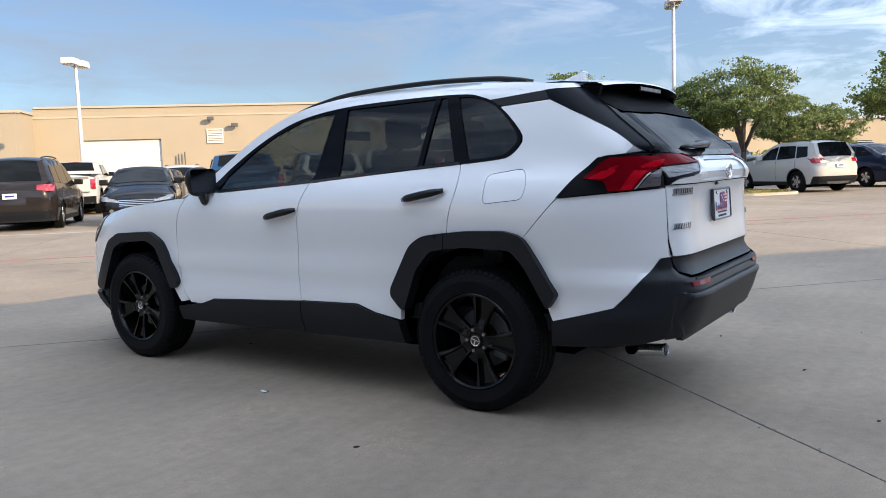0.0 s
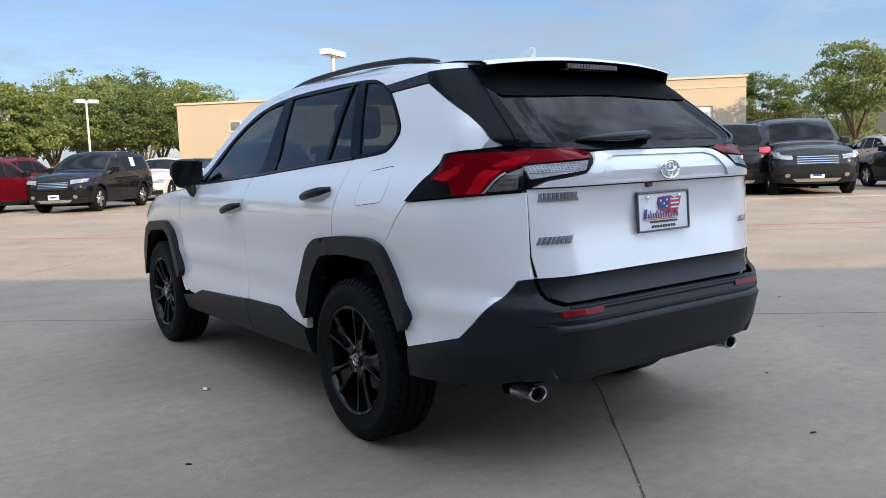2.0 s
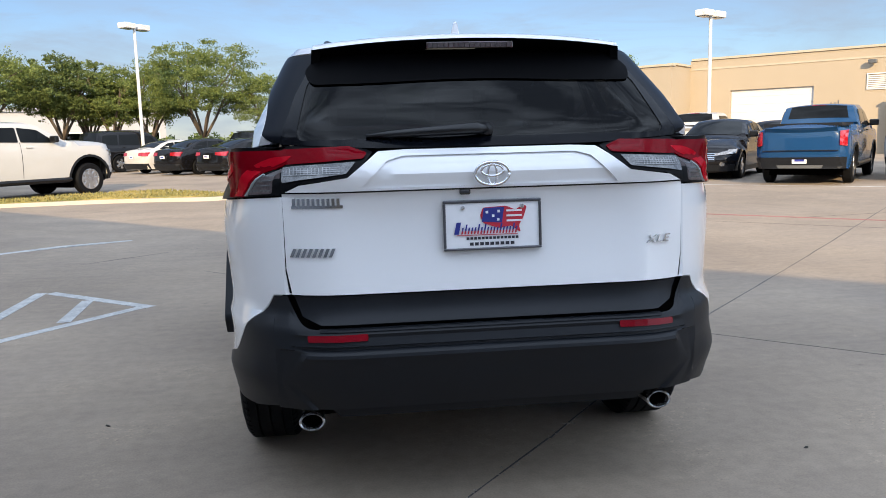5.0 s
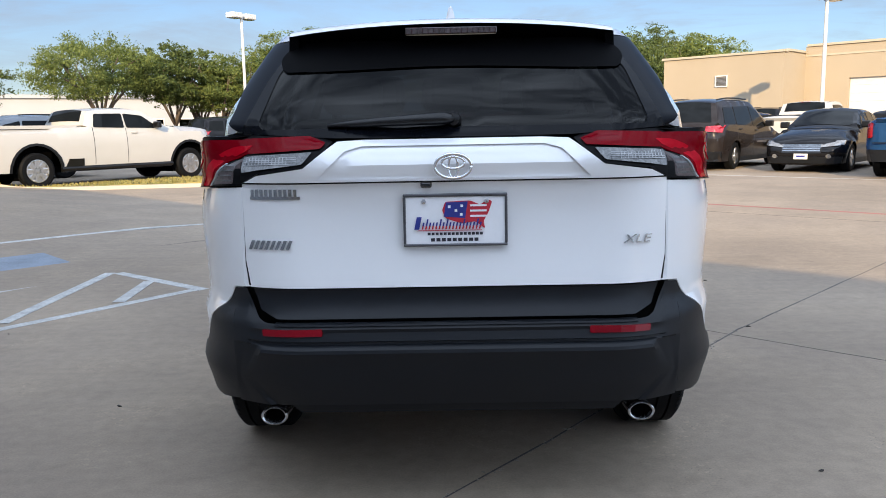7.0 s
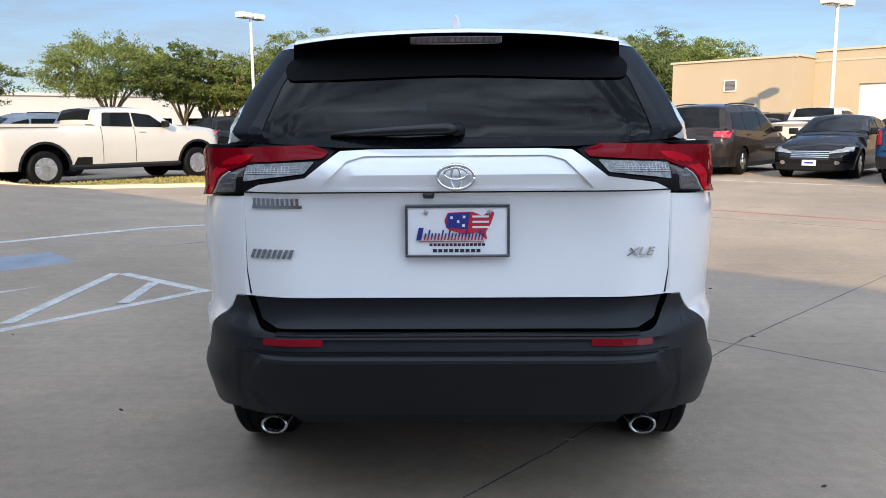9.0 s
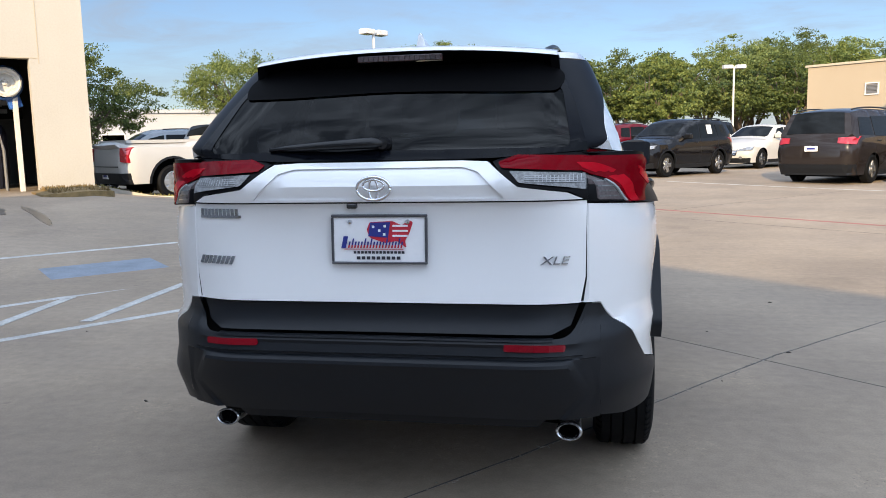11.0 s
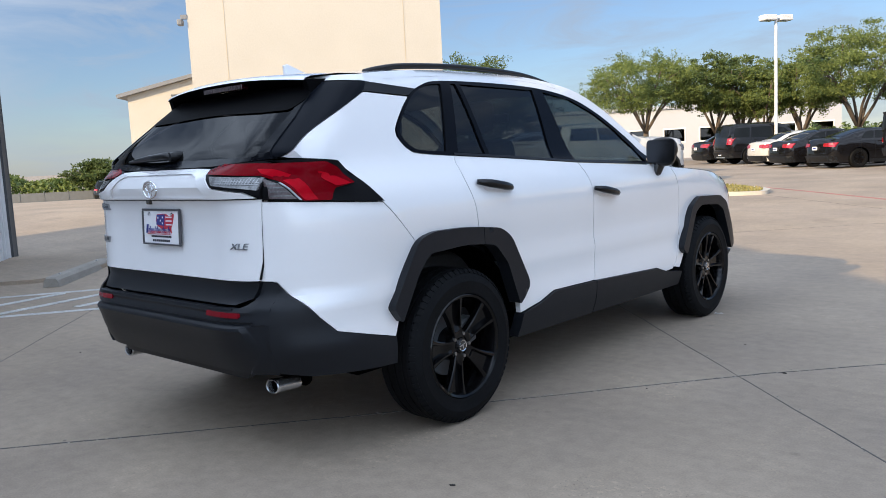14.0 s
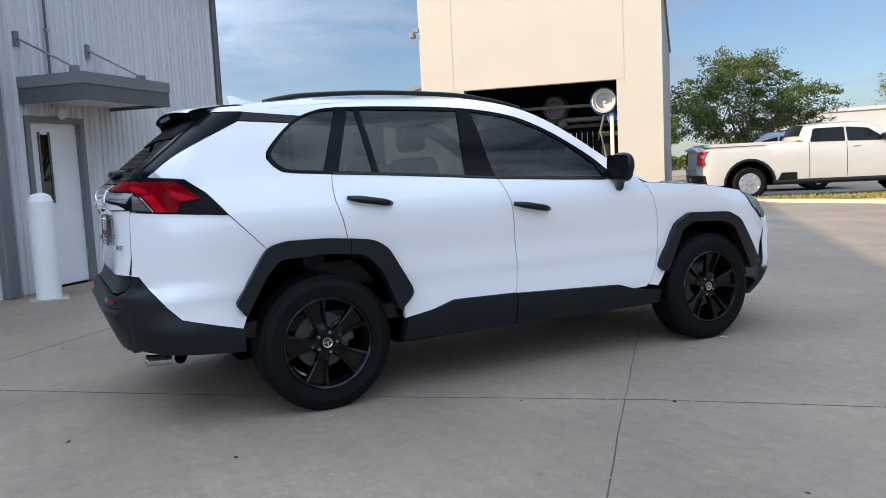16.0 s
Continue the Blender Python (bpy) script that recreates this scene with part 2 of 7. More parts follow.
surface("mid_metal", (0.16, 0.165, 0.175), 0.45, vary=0.12)
surface("door_white", (0.80, 0.80, 0.79), 0.5, vary=0.06, scale=2)
surface("white_metal", (0.60, 0.60, 0.585), 0.5, vary=0.06)
surface("pale_wall", (0.37, 0.385, 0.41), 0.8, vary=0.07, scale=0.4)
surface("grey_wall", (0.33, 0.34, 0.36), 0.8, vary=0.08, scale=0.4)
surface("cloth_navy", (0.006, 0.008, 0.026), 0.85, vary=0.3)
# near-black: the deep shade of unlit interiors put into the colour
surface("unlit_void", (0.012, 0.012, 0.013), 0.9, vary=0.3)
surface("blue_plastic", (0.03, 0.12, 0.42), 0.45, vary=0.15)
surface("kerb", (0.44, 0.40, 0.34), 0.85, vary=0.14, scale=2, fine=70, bump=0.2)
surface("kerb_grey", (0.27, 0.25, 0.22), 0.9, vary=0.2, scale=4, fine=70, bump=0.3)
surface("grass", (0.25, 0.20, 0.07), 0.9, vary=0.45, scale=1.5, fine=40, tint=(0.11, 0.12, 0.03), bump=0.3)
surface("bark", (0.11, 0.085, 0.065), 0.9, vary=0.4, scale=6, fine=40, bump=0.5)
surface("mulch", (0.20, 0.135, 0.06), 0.95, vary=0.5, scale=5, fine=60, bump=0.5, tint=(0.10, 0.075, 0.03))
surface("wet_concrete", (0.125, 0.108, 0.092), 0.36, vary=0.3, scale=2, fine=30)
surface("crumb", (0.30, 0.265, 0.22), 0.9, vary=0.6, scale=40, fine=300)
surface("debris", (0.03, 0.025, 0.02), 0.9, vary=0.4)
surface("paper", (0.75, 0.75, 0.73), 0.7, vary=0.05)
leaf_mat("leaf_oak", (0.062, 0.094, 0.022), (0.205, 0.245, 0.066))
leaf_mat("leaf_light", (0.080, 0.115, 0.034), (0.23, 0.28, 0.095))
leaf_mat("leaf_dark", (0.040, 0.064, 0.016), (0.135, 0.170, 0.046))
tinted_glass("glass_side", (0.15, 0.17, 0.18))
tinted_glass("glass_front", (0.27, 0.31, 0.31))
tinted_glass("glass_rear", (0.030, 0.036, 0.052), 0.42)
tinted_glass("glass_far", (0.10, 0.11, 0.12))
M = MATS

# ---- building blocks ----


def link(name, bm, mat, parent=None, label="", smooth=False):
    me = bpy.data.meshes.new(name)
    bm.normal_update()
    bm.to_mesh(me)
    bm.free()
    me.materials.append(M[mat] if isinstance(mat, str) else mat)
    if smooth:
        for f in me.polygons:
            f.use_smooth = True
    ob = new(name, me)
    if parent:
        ob.parent = parent
    if label:
        ob["label"] = label
    return ob


part = link


def base(name, m, label, category, group="", kind=""):
    e = new(name)
    e.empty_display_size = 0.2
    e.matrix_world = m
    return tagged(e, label, category, group, kind)


def add_box(bm, lo, hi, bevel=0.0, m=None):
    c = [(a + b) / 2 for a, b in zip(lo, hi)]
    s = [max(1e-4, b - a) for a, b in zip(lo, hi)]
    r = bmesh.ops.create_cube(bm, size=1.0, matrix=Matrix.Translation(c) @ Matrix.Diagonal((*s, 1)))
    vs = r["verts"]
    if bevel:
        es = list({e for v in vs for e in v.link_edges})
        g = bmesh.ops.bevel(bm, geom=es, offset=bevel, segments=2, affect="EDGES", profile=0.5)
        vs = list({v for f in g["faces"] for v in f.verts} | {v for v in vs if v.is_valid})
    if m:
        bmesh.ops.transform(bm, matrix=m, verts=vs)
    return vs


def box(lo, hi, bevel=0.0, m=None):
    bm = bmesh.new()
    add_box(bm, lo, hi, bevel, m)
    return bm


def add_tube(bm, a, b, r1, r2=None, seg=12):
    a, b = Vector(a), Vector(b)
    q = (b - a).to_track_quat("Z", "Y").to_matrix().to_4x4()
    bmesh.ops.create_cone(bm, cap_ends=True, segments=seg, radius1=r1, radius2=r1 if r2 is None else r2, depth=(b - a).length,
                          matrix=Matrix.Translation((a + b) / 2) @ q)


def tube(a, b, r1, r2=None, seg=12):
    bm = bmesh.new()
    add_tube(bm, a, b, r1, r2, seg)
    return bm


def sweep(points, r, seg=8, flat=1.0):
    """A bent round bar through the points; flat squeezes it in height."""
    bm = bmesh.new()
    rings = []
    pts = [Vector(p) for p in points]
    for i, p in enumerate(pts):
        d = (pts[min(i + 1, len(pts) - 1)] - pts[max(i - 1, 0)]).normalized()
        s = d.cross(Vector((0, 0, 1)))
        s = s.normalized() if s.length > 1e-4 else Vector((1, 0, 0))
        u = s.cross(d)
        rr = r[i] if isinstance(r, (list, tuple)) else r
        rings.append([bm.verts.new(p + (s * math.cos(a) + u * math.sin(a) * flat) * rr) for a in [2 * math.pi * k / seg for k in range(seg)]])
    for a, b in zip(rings, rings[1:]):
        for k in range(seg):
            bm.faces.new((a[k], a[(k + 1) % seg], b[(k + 1) % seg], b[k]))
    bm.faces.new(rings[0][::-1])
    bm.faces.new(rings[-1])
    bmesh.ops.recalc_face_normals(bm, faces=bm.faces)
    return bm


def lathe(profile, seg=48, closed=False):
    """Turns (radius, x) rows about the x axis."""
    bm = bmesh.new()
    rings = []
    for k in range(seg):
        a = 2 * math.pi * k / seg
        rings.append([bm.verts.new((x, r * math.cos(a), r * math.sin(a))) for r, x in profile])
    n = len(profile)
    for k in range(seg):
        a, b = rings[k], rings[(k + 1) % seg]
        for i in range(n if closed else n - 1):
            bm.faces.new((a[i], a[(i + 1) % n], b[(i + 1) % n], b[i]))
    bmesh.ops.remove_doubles(bm, verts=bm.verts, dist=1e-5)
    bmesh.ops.recalc_face_normals(bm, faces=bm.faces)
    return bm


def table(rows, v):
    """Smooth value between rows of (key, value)."""
    if v <= rows[0][0]:
        return rows[0][1]
    if v >= rows[-1][0]:
        return rows[-1][1]
    for i in range(len(rows) - 1):
        a, b = rows[i], rows[i + 1]
        if v <= b[0]:
            p, q = rows[i - 1] if i else a, rows[i + 2] if i + 2 < len(rows) else b
            h = b[0] - a[0]
            k = (v - a[0]) / h
            ma, mb = (b[1] - p[1]) / (b[0] - p[0]) * h, (q[1] - a[1]) / (q[0] - a[0]) * h
            return (2 * k**3 - 3 * k * k + 1) * a[1] + (k**3 - 2 * k * k + k) * ma + (3 * k * k - 2 * k**3) * b[1] + (k**3 - k * k) * mb


def dense(pts, step, closed=True):
    out = []
    n = len(pts)
    for i in range(n if closed else n - 1):
        a, b = pts[i], pts[(i + 1) % n]
        k = max(1, math.ceil(math.hypot(b[0] - a[0], b[1] - a[1]) / step))
        out += [(a[0] + (b[0] - a[0]) * j / k, a[1] + (b[1] - a[1]) * j / k) for j in range(k)]
    if not closed:
        out.append(pts[-1])
    return out


def rounded(pts, r):
    """The closed outline with its corners rounded off; r is one radius or one per corner."""
    out = []
    n = len(pts)
    for i, p in enumerate(pts):
        rr = r[i] if isinstance(r, (list, tuple)) else r
        p, a, b = Vector(p), Vector(pts[i - 1]), Vector(pts[(i + 1) % n])
        da, db = a - p, b - p
        k = min(rr, da.length * 0.45, db.length * 0.45)
        if k < 1e-3:
            out.append(tuple(p))
            continue
        s, e = p + da.normalized() * k, p + db.normalized() * k
        for j in range(5):
            t = j / 4
            out.append(tuple(s * (1 - t) ** 2 + p * 2 * t * (1 - t) + e * t * t))
    return out


def area2(pts):
    return sum(a[0] * b[1] - b[0] * a[1] for a, b in zip(pts, pts[1:] + pts[:1]))


def inset(pts, d):
    """The closed outline drawn in by d."""
    s = 1 if area2(pts) > 0 else -1
    out = []
    n = len(pts)
    for i, p in enumerate(pts):
        a, b = Vector(pts[i - 1]), Vector(pts[(i + 1) % n])
        p = Vector(p)
        e1, e2 = (p - a), (b - p)
        if e1.length < 1e-6 or e2.length < 1e-6:
            out.append(tuple(p))
            continue
        e1.normalize(), e2.normalize()
        n1, n2 = Vector((-e1.y, e1.x)) * s, Vector((-e2.y, e2.x)) * s
        h = n1 + n2
        h = h / max(0.35, h.length_squared / 2) if h.length > 1e-5 else n1
        out.append(tuple(p + h * d))
    return out


def inside(p, poly):
    x, y, c = p[0], p[1], False
    for (x1, y1), (x2, y2) in zip(poly, poly[1:] + poly[:1]):
        if (y1 > y) != (y2 > y) and x < (x2 - x1) * (y - y1) / (y2 - y1) + x1:
            c = not c
    return c


def sheet(outline, lift, step=0.05, holes=(), deep=None):
    """A skin over a flat outline, lifted to space by lift(u, v); deep is the vector by which its rim turns in."""
    from mathutils.geometry import delaunay_2d_cdt
    loops = [dense(list(outline), step)] + [dense(list(h), step) for h in holes]
    pts, edges = [], []
    for lp in loops:
        o = len(pts)
        pts += [Vector(p) for p in lp]
        edges += [(o + i, o + (i + 1) % len(lp)) for i in range(len(lp))]
    us, vs = [p[0] for p in loops[0]], [p[1] for p in loops[0]]
    nu, nv = int((max(us) - min(us)) / step) + 1, int((max(vs) - min(vs)) / step) + 1
    for i in range(nu):
        for j in range(nv):
            q = (min(us) + (i + 0.5 * (j % 2) + 0.3) * step, min(vs) + (j + 0.4) * step)
            if inside(q, loops[0]) and not any(inside(q, h) for h in loops[1:]):
                if all((q[0] - p[0]) ** 2 + (q[1] - p[1]) ** 2 > (step * 0.45) ** 2 for lp in loops for p in lp):
                    pts.append(Vector(q))
    vv, ee, ff, *_ = delaunay_2d_cdt(pts, edges, [], 0, 1e-6)
    bm = bmesh.new()
    bv = [bm.verts.new(lift(v.x, v.y)) for v in vv]
    for f in ff:
        c = ((vv[f[0]].x + vv[f[1]].x + vv[f[2]].x) / 3, (vv[f[0]].y + vv[f[1]].y + vv[f[2]].y) / 3)
        if inside(c, loops[0]) and not any(inside(c, h) for h in loops[1:]):
            bm.faces.new([bv[k] for k in f])
    bmesh.ops.delete(bm, geom=[v for v in bm.verts if not v.link_faces], context="VERTS")
    if deep is not None:
        bm.normal_update()
        total = sum((f.normal * f.calc_area() for f in bm.faces), Vector())
        if total.dot(Vector(deep)) > 0:
            bmesh.ops.reverse_faces(bm, faces=bm.faces)
        rim = [e for e in bm.edges if len(e.link_faces) == 1]
        g = bmesh.ops.extrude_edge_only(bm, edges=rim)
        bmesh.ops.translate(bm, vec=deep, verts=[v for v in g["geom"] if isinstance(v, bmesh.types.BMVert)])
    return bm


def merge(*bms):
    out = bmesh.new()
    for b in bms:
        me = bpy.data.meshes.new("tmp")
        b.to_mesh(me)
        b.free()
        out.from_mesh(me)
        bpy.data.meshes.remove(me)
    return out


def soften(ob, width, seg=2, angle=35):
    b = ob.modifiers.new("bevel", "BEVEL")
    b.width, b.segments, b.limit_method, b.angle_limit = width, seg, "ANGLE", radians(angle)
    return ob


def smooth_by_angle(ob, deg=40):
    """Smooth shading with the sharper edges kept."""
    me = ob.data
    bm = bmesh.new()
    bm.from_mesh(me)
    for f in bm.faces:
        f.smooth = True
    for e in bm.edges:
        e.smooth = not (len(e.link_faces) == 2 and e.calc_face_angle(0) > radians(deg))
    bm.to_mesh(me)
    bm.free()
    return ob


# site axes: U along the facades, V away from the workshop
UX, VX = Vector((0.724, -0.690, 0)), Vector((0.690, 0.724, 0))


def ease(a, b, x):
    k = min(1.0, max(0.0, (x - a) / (b - a)))
    return k * k * (3 - 2 * k)


def lie(x, y):
    """Height of the paving."""
    u, v = x * 0.724 - y * 0.69, x * 0.69 + y * 0.724
    return 0.05 * ease(4, 16, v) + ease(5, 14.5, -u) * (0.08 + 0.34 * (1 - ease(1.9, 3.8, v)) * (1 - ease(20, 32, -u))) * (1 - ease(40, 60, -u)) - 1.15 * ease(24, 62, -u) * (1 - ease(-6, 4, v))


def site(u, v, z=None):
    p = UX * u + VX * v
    p.z = lie(p.x, p.y) if z is None else z
    return p


TURN = math.degrees(math.atan2(-0.690, 0.724))     # of the U axis


def at_site(u, v, turn=0.0, z=None):
    """A pose on the site: x along U and y along V, then turned."""
    p = site(u, v, z)
    return pose(p.x, p.y, p.z, 0, 0, TURN + turn)

# ---- ground ----


def ground_sheet():
    ks = [-3000, -800, -300, -150, -90] + [-72 + 3 * i for i in range(12)] + [i * 1.5 for i in range(-24, 25)] + [45, 60, 90, 150, 300, 800, 3000]
    bm = bmesh.new()
    grid = [[bm.verts.new(site(u, v)) for v in ks] for u in ks]
    for a, b in zip(grid, grid[1:]):
        for i in range(len(ks) - 1):
            bm.faces.new((a[i], b[i], b[i + 1], a[i + 1]))
    return bm


tagged(link("ground", ground_sheet(), "concrete", smooth=True), "grey concrete forecourt with stains and joints", "ground", kind="structure")


def strip_on_ground(bm, a, b, w, h, wob=0.0, seed=0):
    """A flat band from a to b in site metres, w wide, its top h over the paving."""
    rnd = random.Random(seed)
    n = max(1, int((Vector(b) - Vector(a)).length / 0.25)) if wob else max(1, int((Vector(b) - Vector(a)).length / 1.0))
    d = (Vector(b) - Vector(a)).normalized()
    s = Vector((-d.y, d.x))
    rows = []
    for i in range(n + 1):
        p = Vector(a).lerp(Vector(b), i / n) + s * (rnd.uniform(-wob, wob) if wob else 0)
        ww = w * (rnd.uniform(0.55, 1.15) if wob else 1)
        q = []
        for k in (-1, 1):
            c = p + s * k * ww / 2
            q.append(site(c.x, c.y) + Vector((0, 0, h)))
        rows.append([bm.verts.new(x) for x in q] + [bm.verts.new(x - Vector((0, 0, h + 0.01))) for x in q])
    for a4, b4 in zip(rows, rows[1:]):
        bm.faces.new((a4[0], b4[0], b4[1], a4[1]))
        bm.faces.new((a4[2], b4[2], b4[0], a4[0]))
        bm.faces.new((a4[1], b4[1], b4[3], a4[3]))


JOINTS = [((0.72, -4.9), (0.45, 0.0), 0.013), ((0.45, 0.0), (0.25, 2.2), 0.013), ((0.25, 2.2), (0.22, 5.2), 0.013), ((-11.0, -2.55), (0.6, -2.32), 0.007), ((0.22, 5.2), (0.1, 15.0), 0.016), ((-5.0, 2.05), (0.30, 2.08), 0.006), ((0.30, 2.08), (8.0, 2.2), 0.009),
          ((-6.2, -3.3), (-6.0, 15.0), 0.010), ((6.2, -4.9), (6.0, 15.0), 0.012), ((-12.0, 8.2), (14.0, 8.4), 0.012), ((-0.8, 9.0), (3.2, 13.4), 0.02), ((12.0, -4.9), (12.0, 15), 0.012)]
for i, (a, b, w) in enumerate(JOINTS):
    bm = bmesh.new()
    strip_on_ground(bm, a, b, w * 0.72, 0.0015, wob=0.004, seed=i)
    tagged(link("paving_joint", bm, "joint"), "dark open joint between concrete slabs", "paving joint", "joints of the forecourt", "structure")


def joint_crumbs():
    """Loose crumbs and chipped edges along the near joints."""
    rnd = random.Random(21)
    bm = bmesh.new()
    for (a, b, w), n in zip(JOINTS, (150, 130, 60, 120, 0, 40, 60)):
        d = (Vector(b) - Vector(a)).normalized()
        for _ in range(n):
            p = Vector(a).lerp(Vector(b), rnd.random()) + Vector((-d.y, d.x)) * rnd.gauss(0, 0.011)
            s = rnd.uniform(0.0025, 0.0065)
            m = Matrix.Translation(site(p.x, p.y) + Vector((0, 0, s * 0.3))) @ pose(0, 0, 0, 0, 0, rnd.uniform(0, 180)) @ Matrix.Diagonal((1.7, 1.0, 0.5, 1))
            bmesh.ops.create_cone(bm, cap_ends=True, segments=5, radius1=s, radius2=s * 0.5, depth=s, matrix=m)
    tagged(link("joint_crumbs", bm, "crumb"), "pale crumbs of concrete along the slab joints", "grit", kind="stuff")


joint_crumbs()


def marking(name, segs, mat, label, cat="road marking"):
    bm = bmesh.new()
    for k, (a, b, w) in enumerate(segs):
        strip_on_ground(bm, a, b, w, 0.002 + 0.0006 * k)
    tagged(link(name, bm, mat), label, cat, kind="structure")


W1 = 0.095
marking("hatched_aisle", [((-3.60, 0.76), (-3.05, -3.4), W1), ((-4.97, 0.64), (-4.17, -4.3), W1), ((-4.99, 0.60), (-3.52, 0.72), W1), ((-4.24, 0.60), (-3.60, 0.05), W1), ((-4.93, 0.56), (-3.55, -0.78), W1),
                          ((-4.72, -0.65), (-3.47, -1.66), W1), ((-4.50, -1.70), (-3.36, -2.62), W1), ((-4.36, -2.40), (-3.08, -3.35), W1), ((-4.28, -3.08), (-3.36, -3.74), W1)], "line_white", "worn white hatched access aisle lines on concrete")
marking("stall_line", [((-7.5, 3.2), (-7.5, -3.2), W1)], "line_white", "worn white parking stall line on concrete")
marking("accessible_patch", [((-6.35, -0.62), (-6.35, 0.55), 1.15)], "line_blue", "faded blue accessible parking square on concrete")
marking("accessible_symbol", [((-6.45, 0.25), (-6.45, -0.15), 0.09), ((-6.5, -0.15), (-6.1, -0.15), 0.09), ((-6.1, -0.15), (-6.0, -0.4), 0.09), ((-6.6, -0.05), (-6.6, -0.4), 0.07), ((-6.6, -0.42), (-6.2, -0.42), 0.07)],
        "line_white", "faded white wheelchair symbol on a blue square")
marking("fire_lane_line", [((-16, 9.3), (16, 9.0), 0.1)], "line_red", "faded red fire lane line on concrete")
marking("row_line", [((-11.0, 15.3), (12.0, 15.6), 0.09)], "line_white", "thin white line along the parking row")


def scraps():
    rnd = random.Random(4)
    for x, y in [(-1.14, 1.24), (0.60, -1.25), (1.80, 1.50), (1.33, 0.88), (-0.3, 2.3), (-1.6, 0.2), (-2.3, -0.4), (1.3, -0.6), (2.6, -0.2), (1.8, -1.4), (-0.2, -1.7), (0.9, -1.9), (2.9, 1.1), (1.4, 2.0), (-2.9, 1.6), (3.4, 0.6), (-1.9, -1.2), (2.0, 3.0)]:
        bm = bmesh.new()
        s = rnd.uniform(0.005, 0.012)
        bmesh.ops.create_icosphere(bm, subdivisions=1, radius=s, matrix=Matrix.Translation((x, y, s * 0.25)) @ pose(0, 0, 0, 0, 0, rnd.uniform(0, 180)) @ Matrix.Diagonal((1.6, 0.7, 0.35, 1)))
        for v in bm.verts:
            v.co += Vector([rnd.uniform(-0.2, 0.2) * s for _ in range(3)])
        tagged(link("debris", bm, "debris"), "small dark scrap lying on the concrete", "debris", "scraps on the forecourt")
    for x, y, turn in ((0.91, 2.77, 20), (-1.16, 1.25, 70)):
        bm = sheet([(-.03, -.008), (.028, -.010), (.034, .008), (-.02, .012)], lambda a, b: Vector((a, b, 0.003 + 0.004 * abs(math.sin(70 * a)))), 0.01, (), Vector((0, 0, -0.001)))
        bm.transform(pose(x, y, 0, 0, 0, turn))
        tagged(link("paper_scrap", bm, "paper"), "small crumpled white scrap lying on the concrete", "litter", "scraps on the forecourt")


scraps()


def island(out, label, turf="dry yellowed grass inside a kerbed island"):
    """A kerbed planting island inside an outline in site metres."""
    inner = inset(out, 0.14)

    def up(h):
        return lambda u, v: site(u, v) + Vector((0, 0, h))
    tagged(link("kerb", sheet(out, up(0.075), 0.8, [inner], Vector((0, 0, -0.2))), "kerb"), label, "kerb", kind="structure")
    us, vs = [p[0] for p in out], [p[1] for p in out]
    rnd = random.Random(int(us[0] * 10))
    g = sheet(inner, lambda u, v: site(u, v) + Vector((0, 0, 0.085 + 0.02 * math.sin(3.1 * u) * math.sin(2.3 * v))), 0.4, (), Vector((0, 0, -0.15)))
    n = 0
    while n < 3200:
        u, v = rnd.uniform(min(us), max(us)), rnd.uniform(min(vs), max(vs))
        if not inside((u, v), inner):
            continue
        n += 1
        p, a, h = site(u, v) + Vector((0, 0, 0.085)), rnd.uniform(0, 6.3), rnd.uniform(0.015, 0.06)
        c, s = math.cos(a) * 0.022, math.sin(a) * 0.022
        g.faces.new([g.verts.new(p + Vector(q)) for q in ((-c, -s, 0), (c, s, 0), (rnd.uniform(-0.03, 0.03), rnd.uniform(-0.03, 0.03), h))])
    tagged(link("turf", g, "grass"), turf, "grass", kind="stuff")


tagged(link("verge", sheet(rounded([(-60, -60), (-36, -48), (-37, -10.5), (-60, -9)], 1.5), lambda u, v: site(u, v) + Vector((0, 0, 0.06)), 3.0, (), Vector((0, 0, -0.2))), "grass"), "wide verge of dry yellow grass", "grass", kind="structure")
island(rounded([(-17.2, 2.0), (-16.4, 3.2), (-15.1, 4.6), (-13.9, 6.1), (-12.9, 7.0), (-11.9, 7.65), (-11.8, 8.3), (-12.5, 8.75), (-15.4, 8.9), (-16.4, 7.0), (-16.42, 4.2), (-16.5, 3.6), (-17.5, 2.4)], [.15, .3, .3, .3, .3, .3, .2, .3, .5, .3, .2, .2, .15]), "pale concrete kerb round a wedge of grass beside the drive")
island(rounded([(12.0, 16.9), (14.4, 16.9), (14.4, 26.0), (12.0, 26.0)], 0.95), "pale concrete kerb round a narrow grass island")


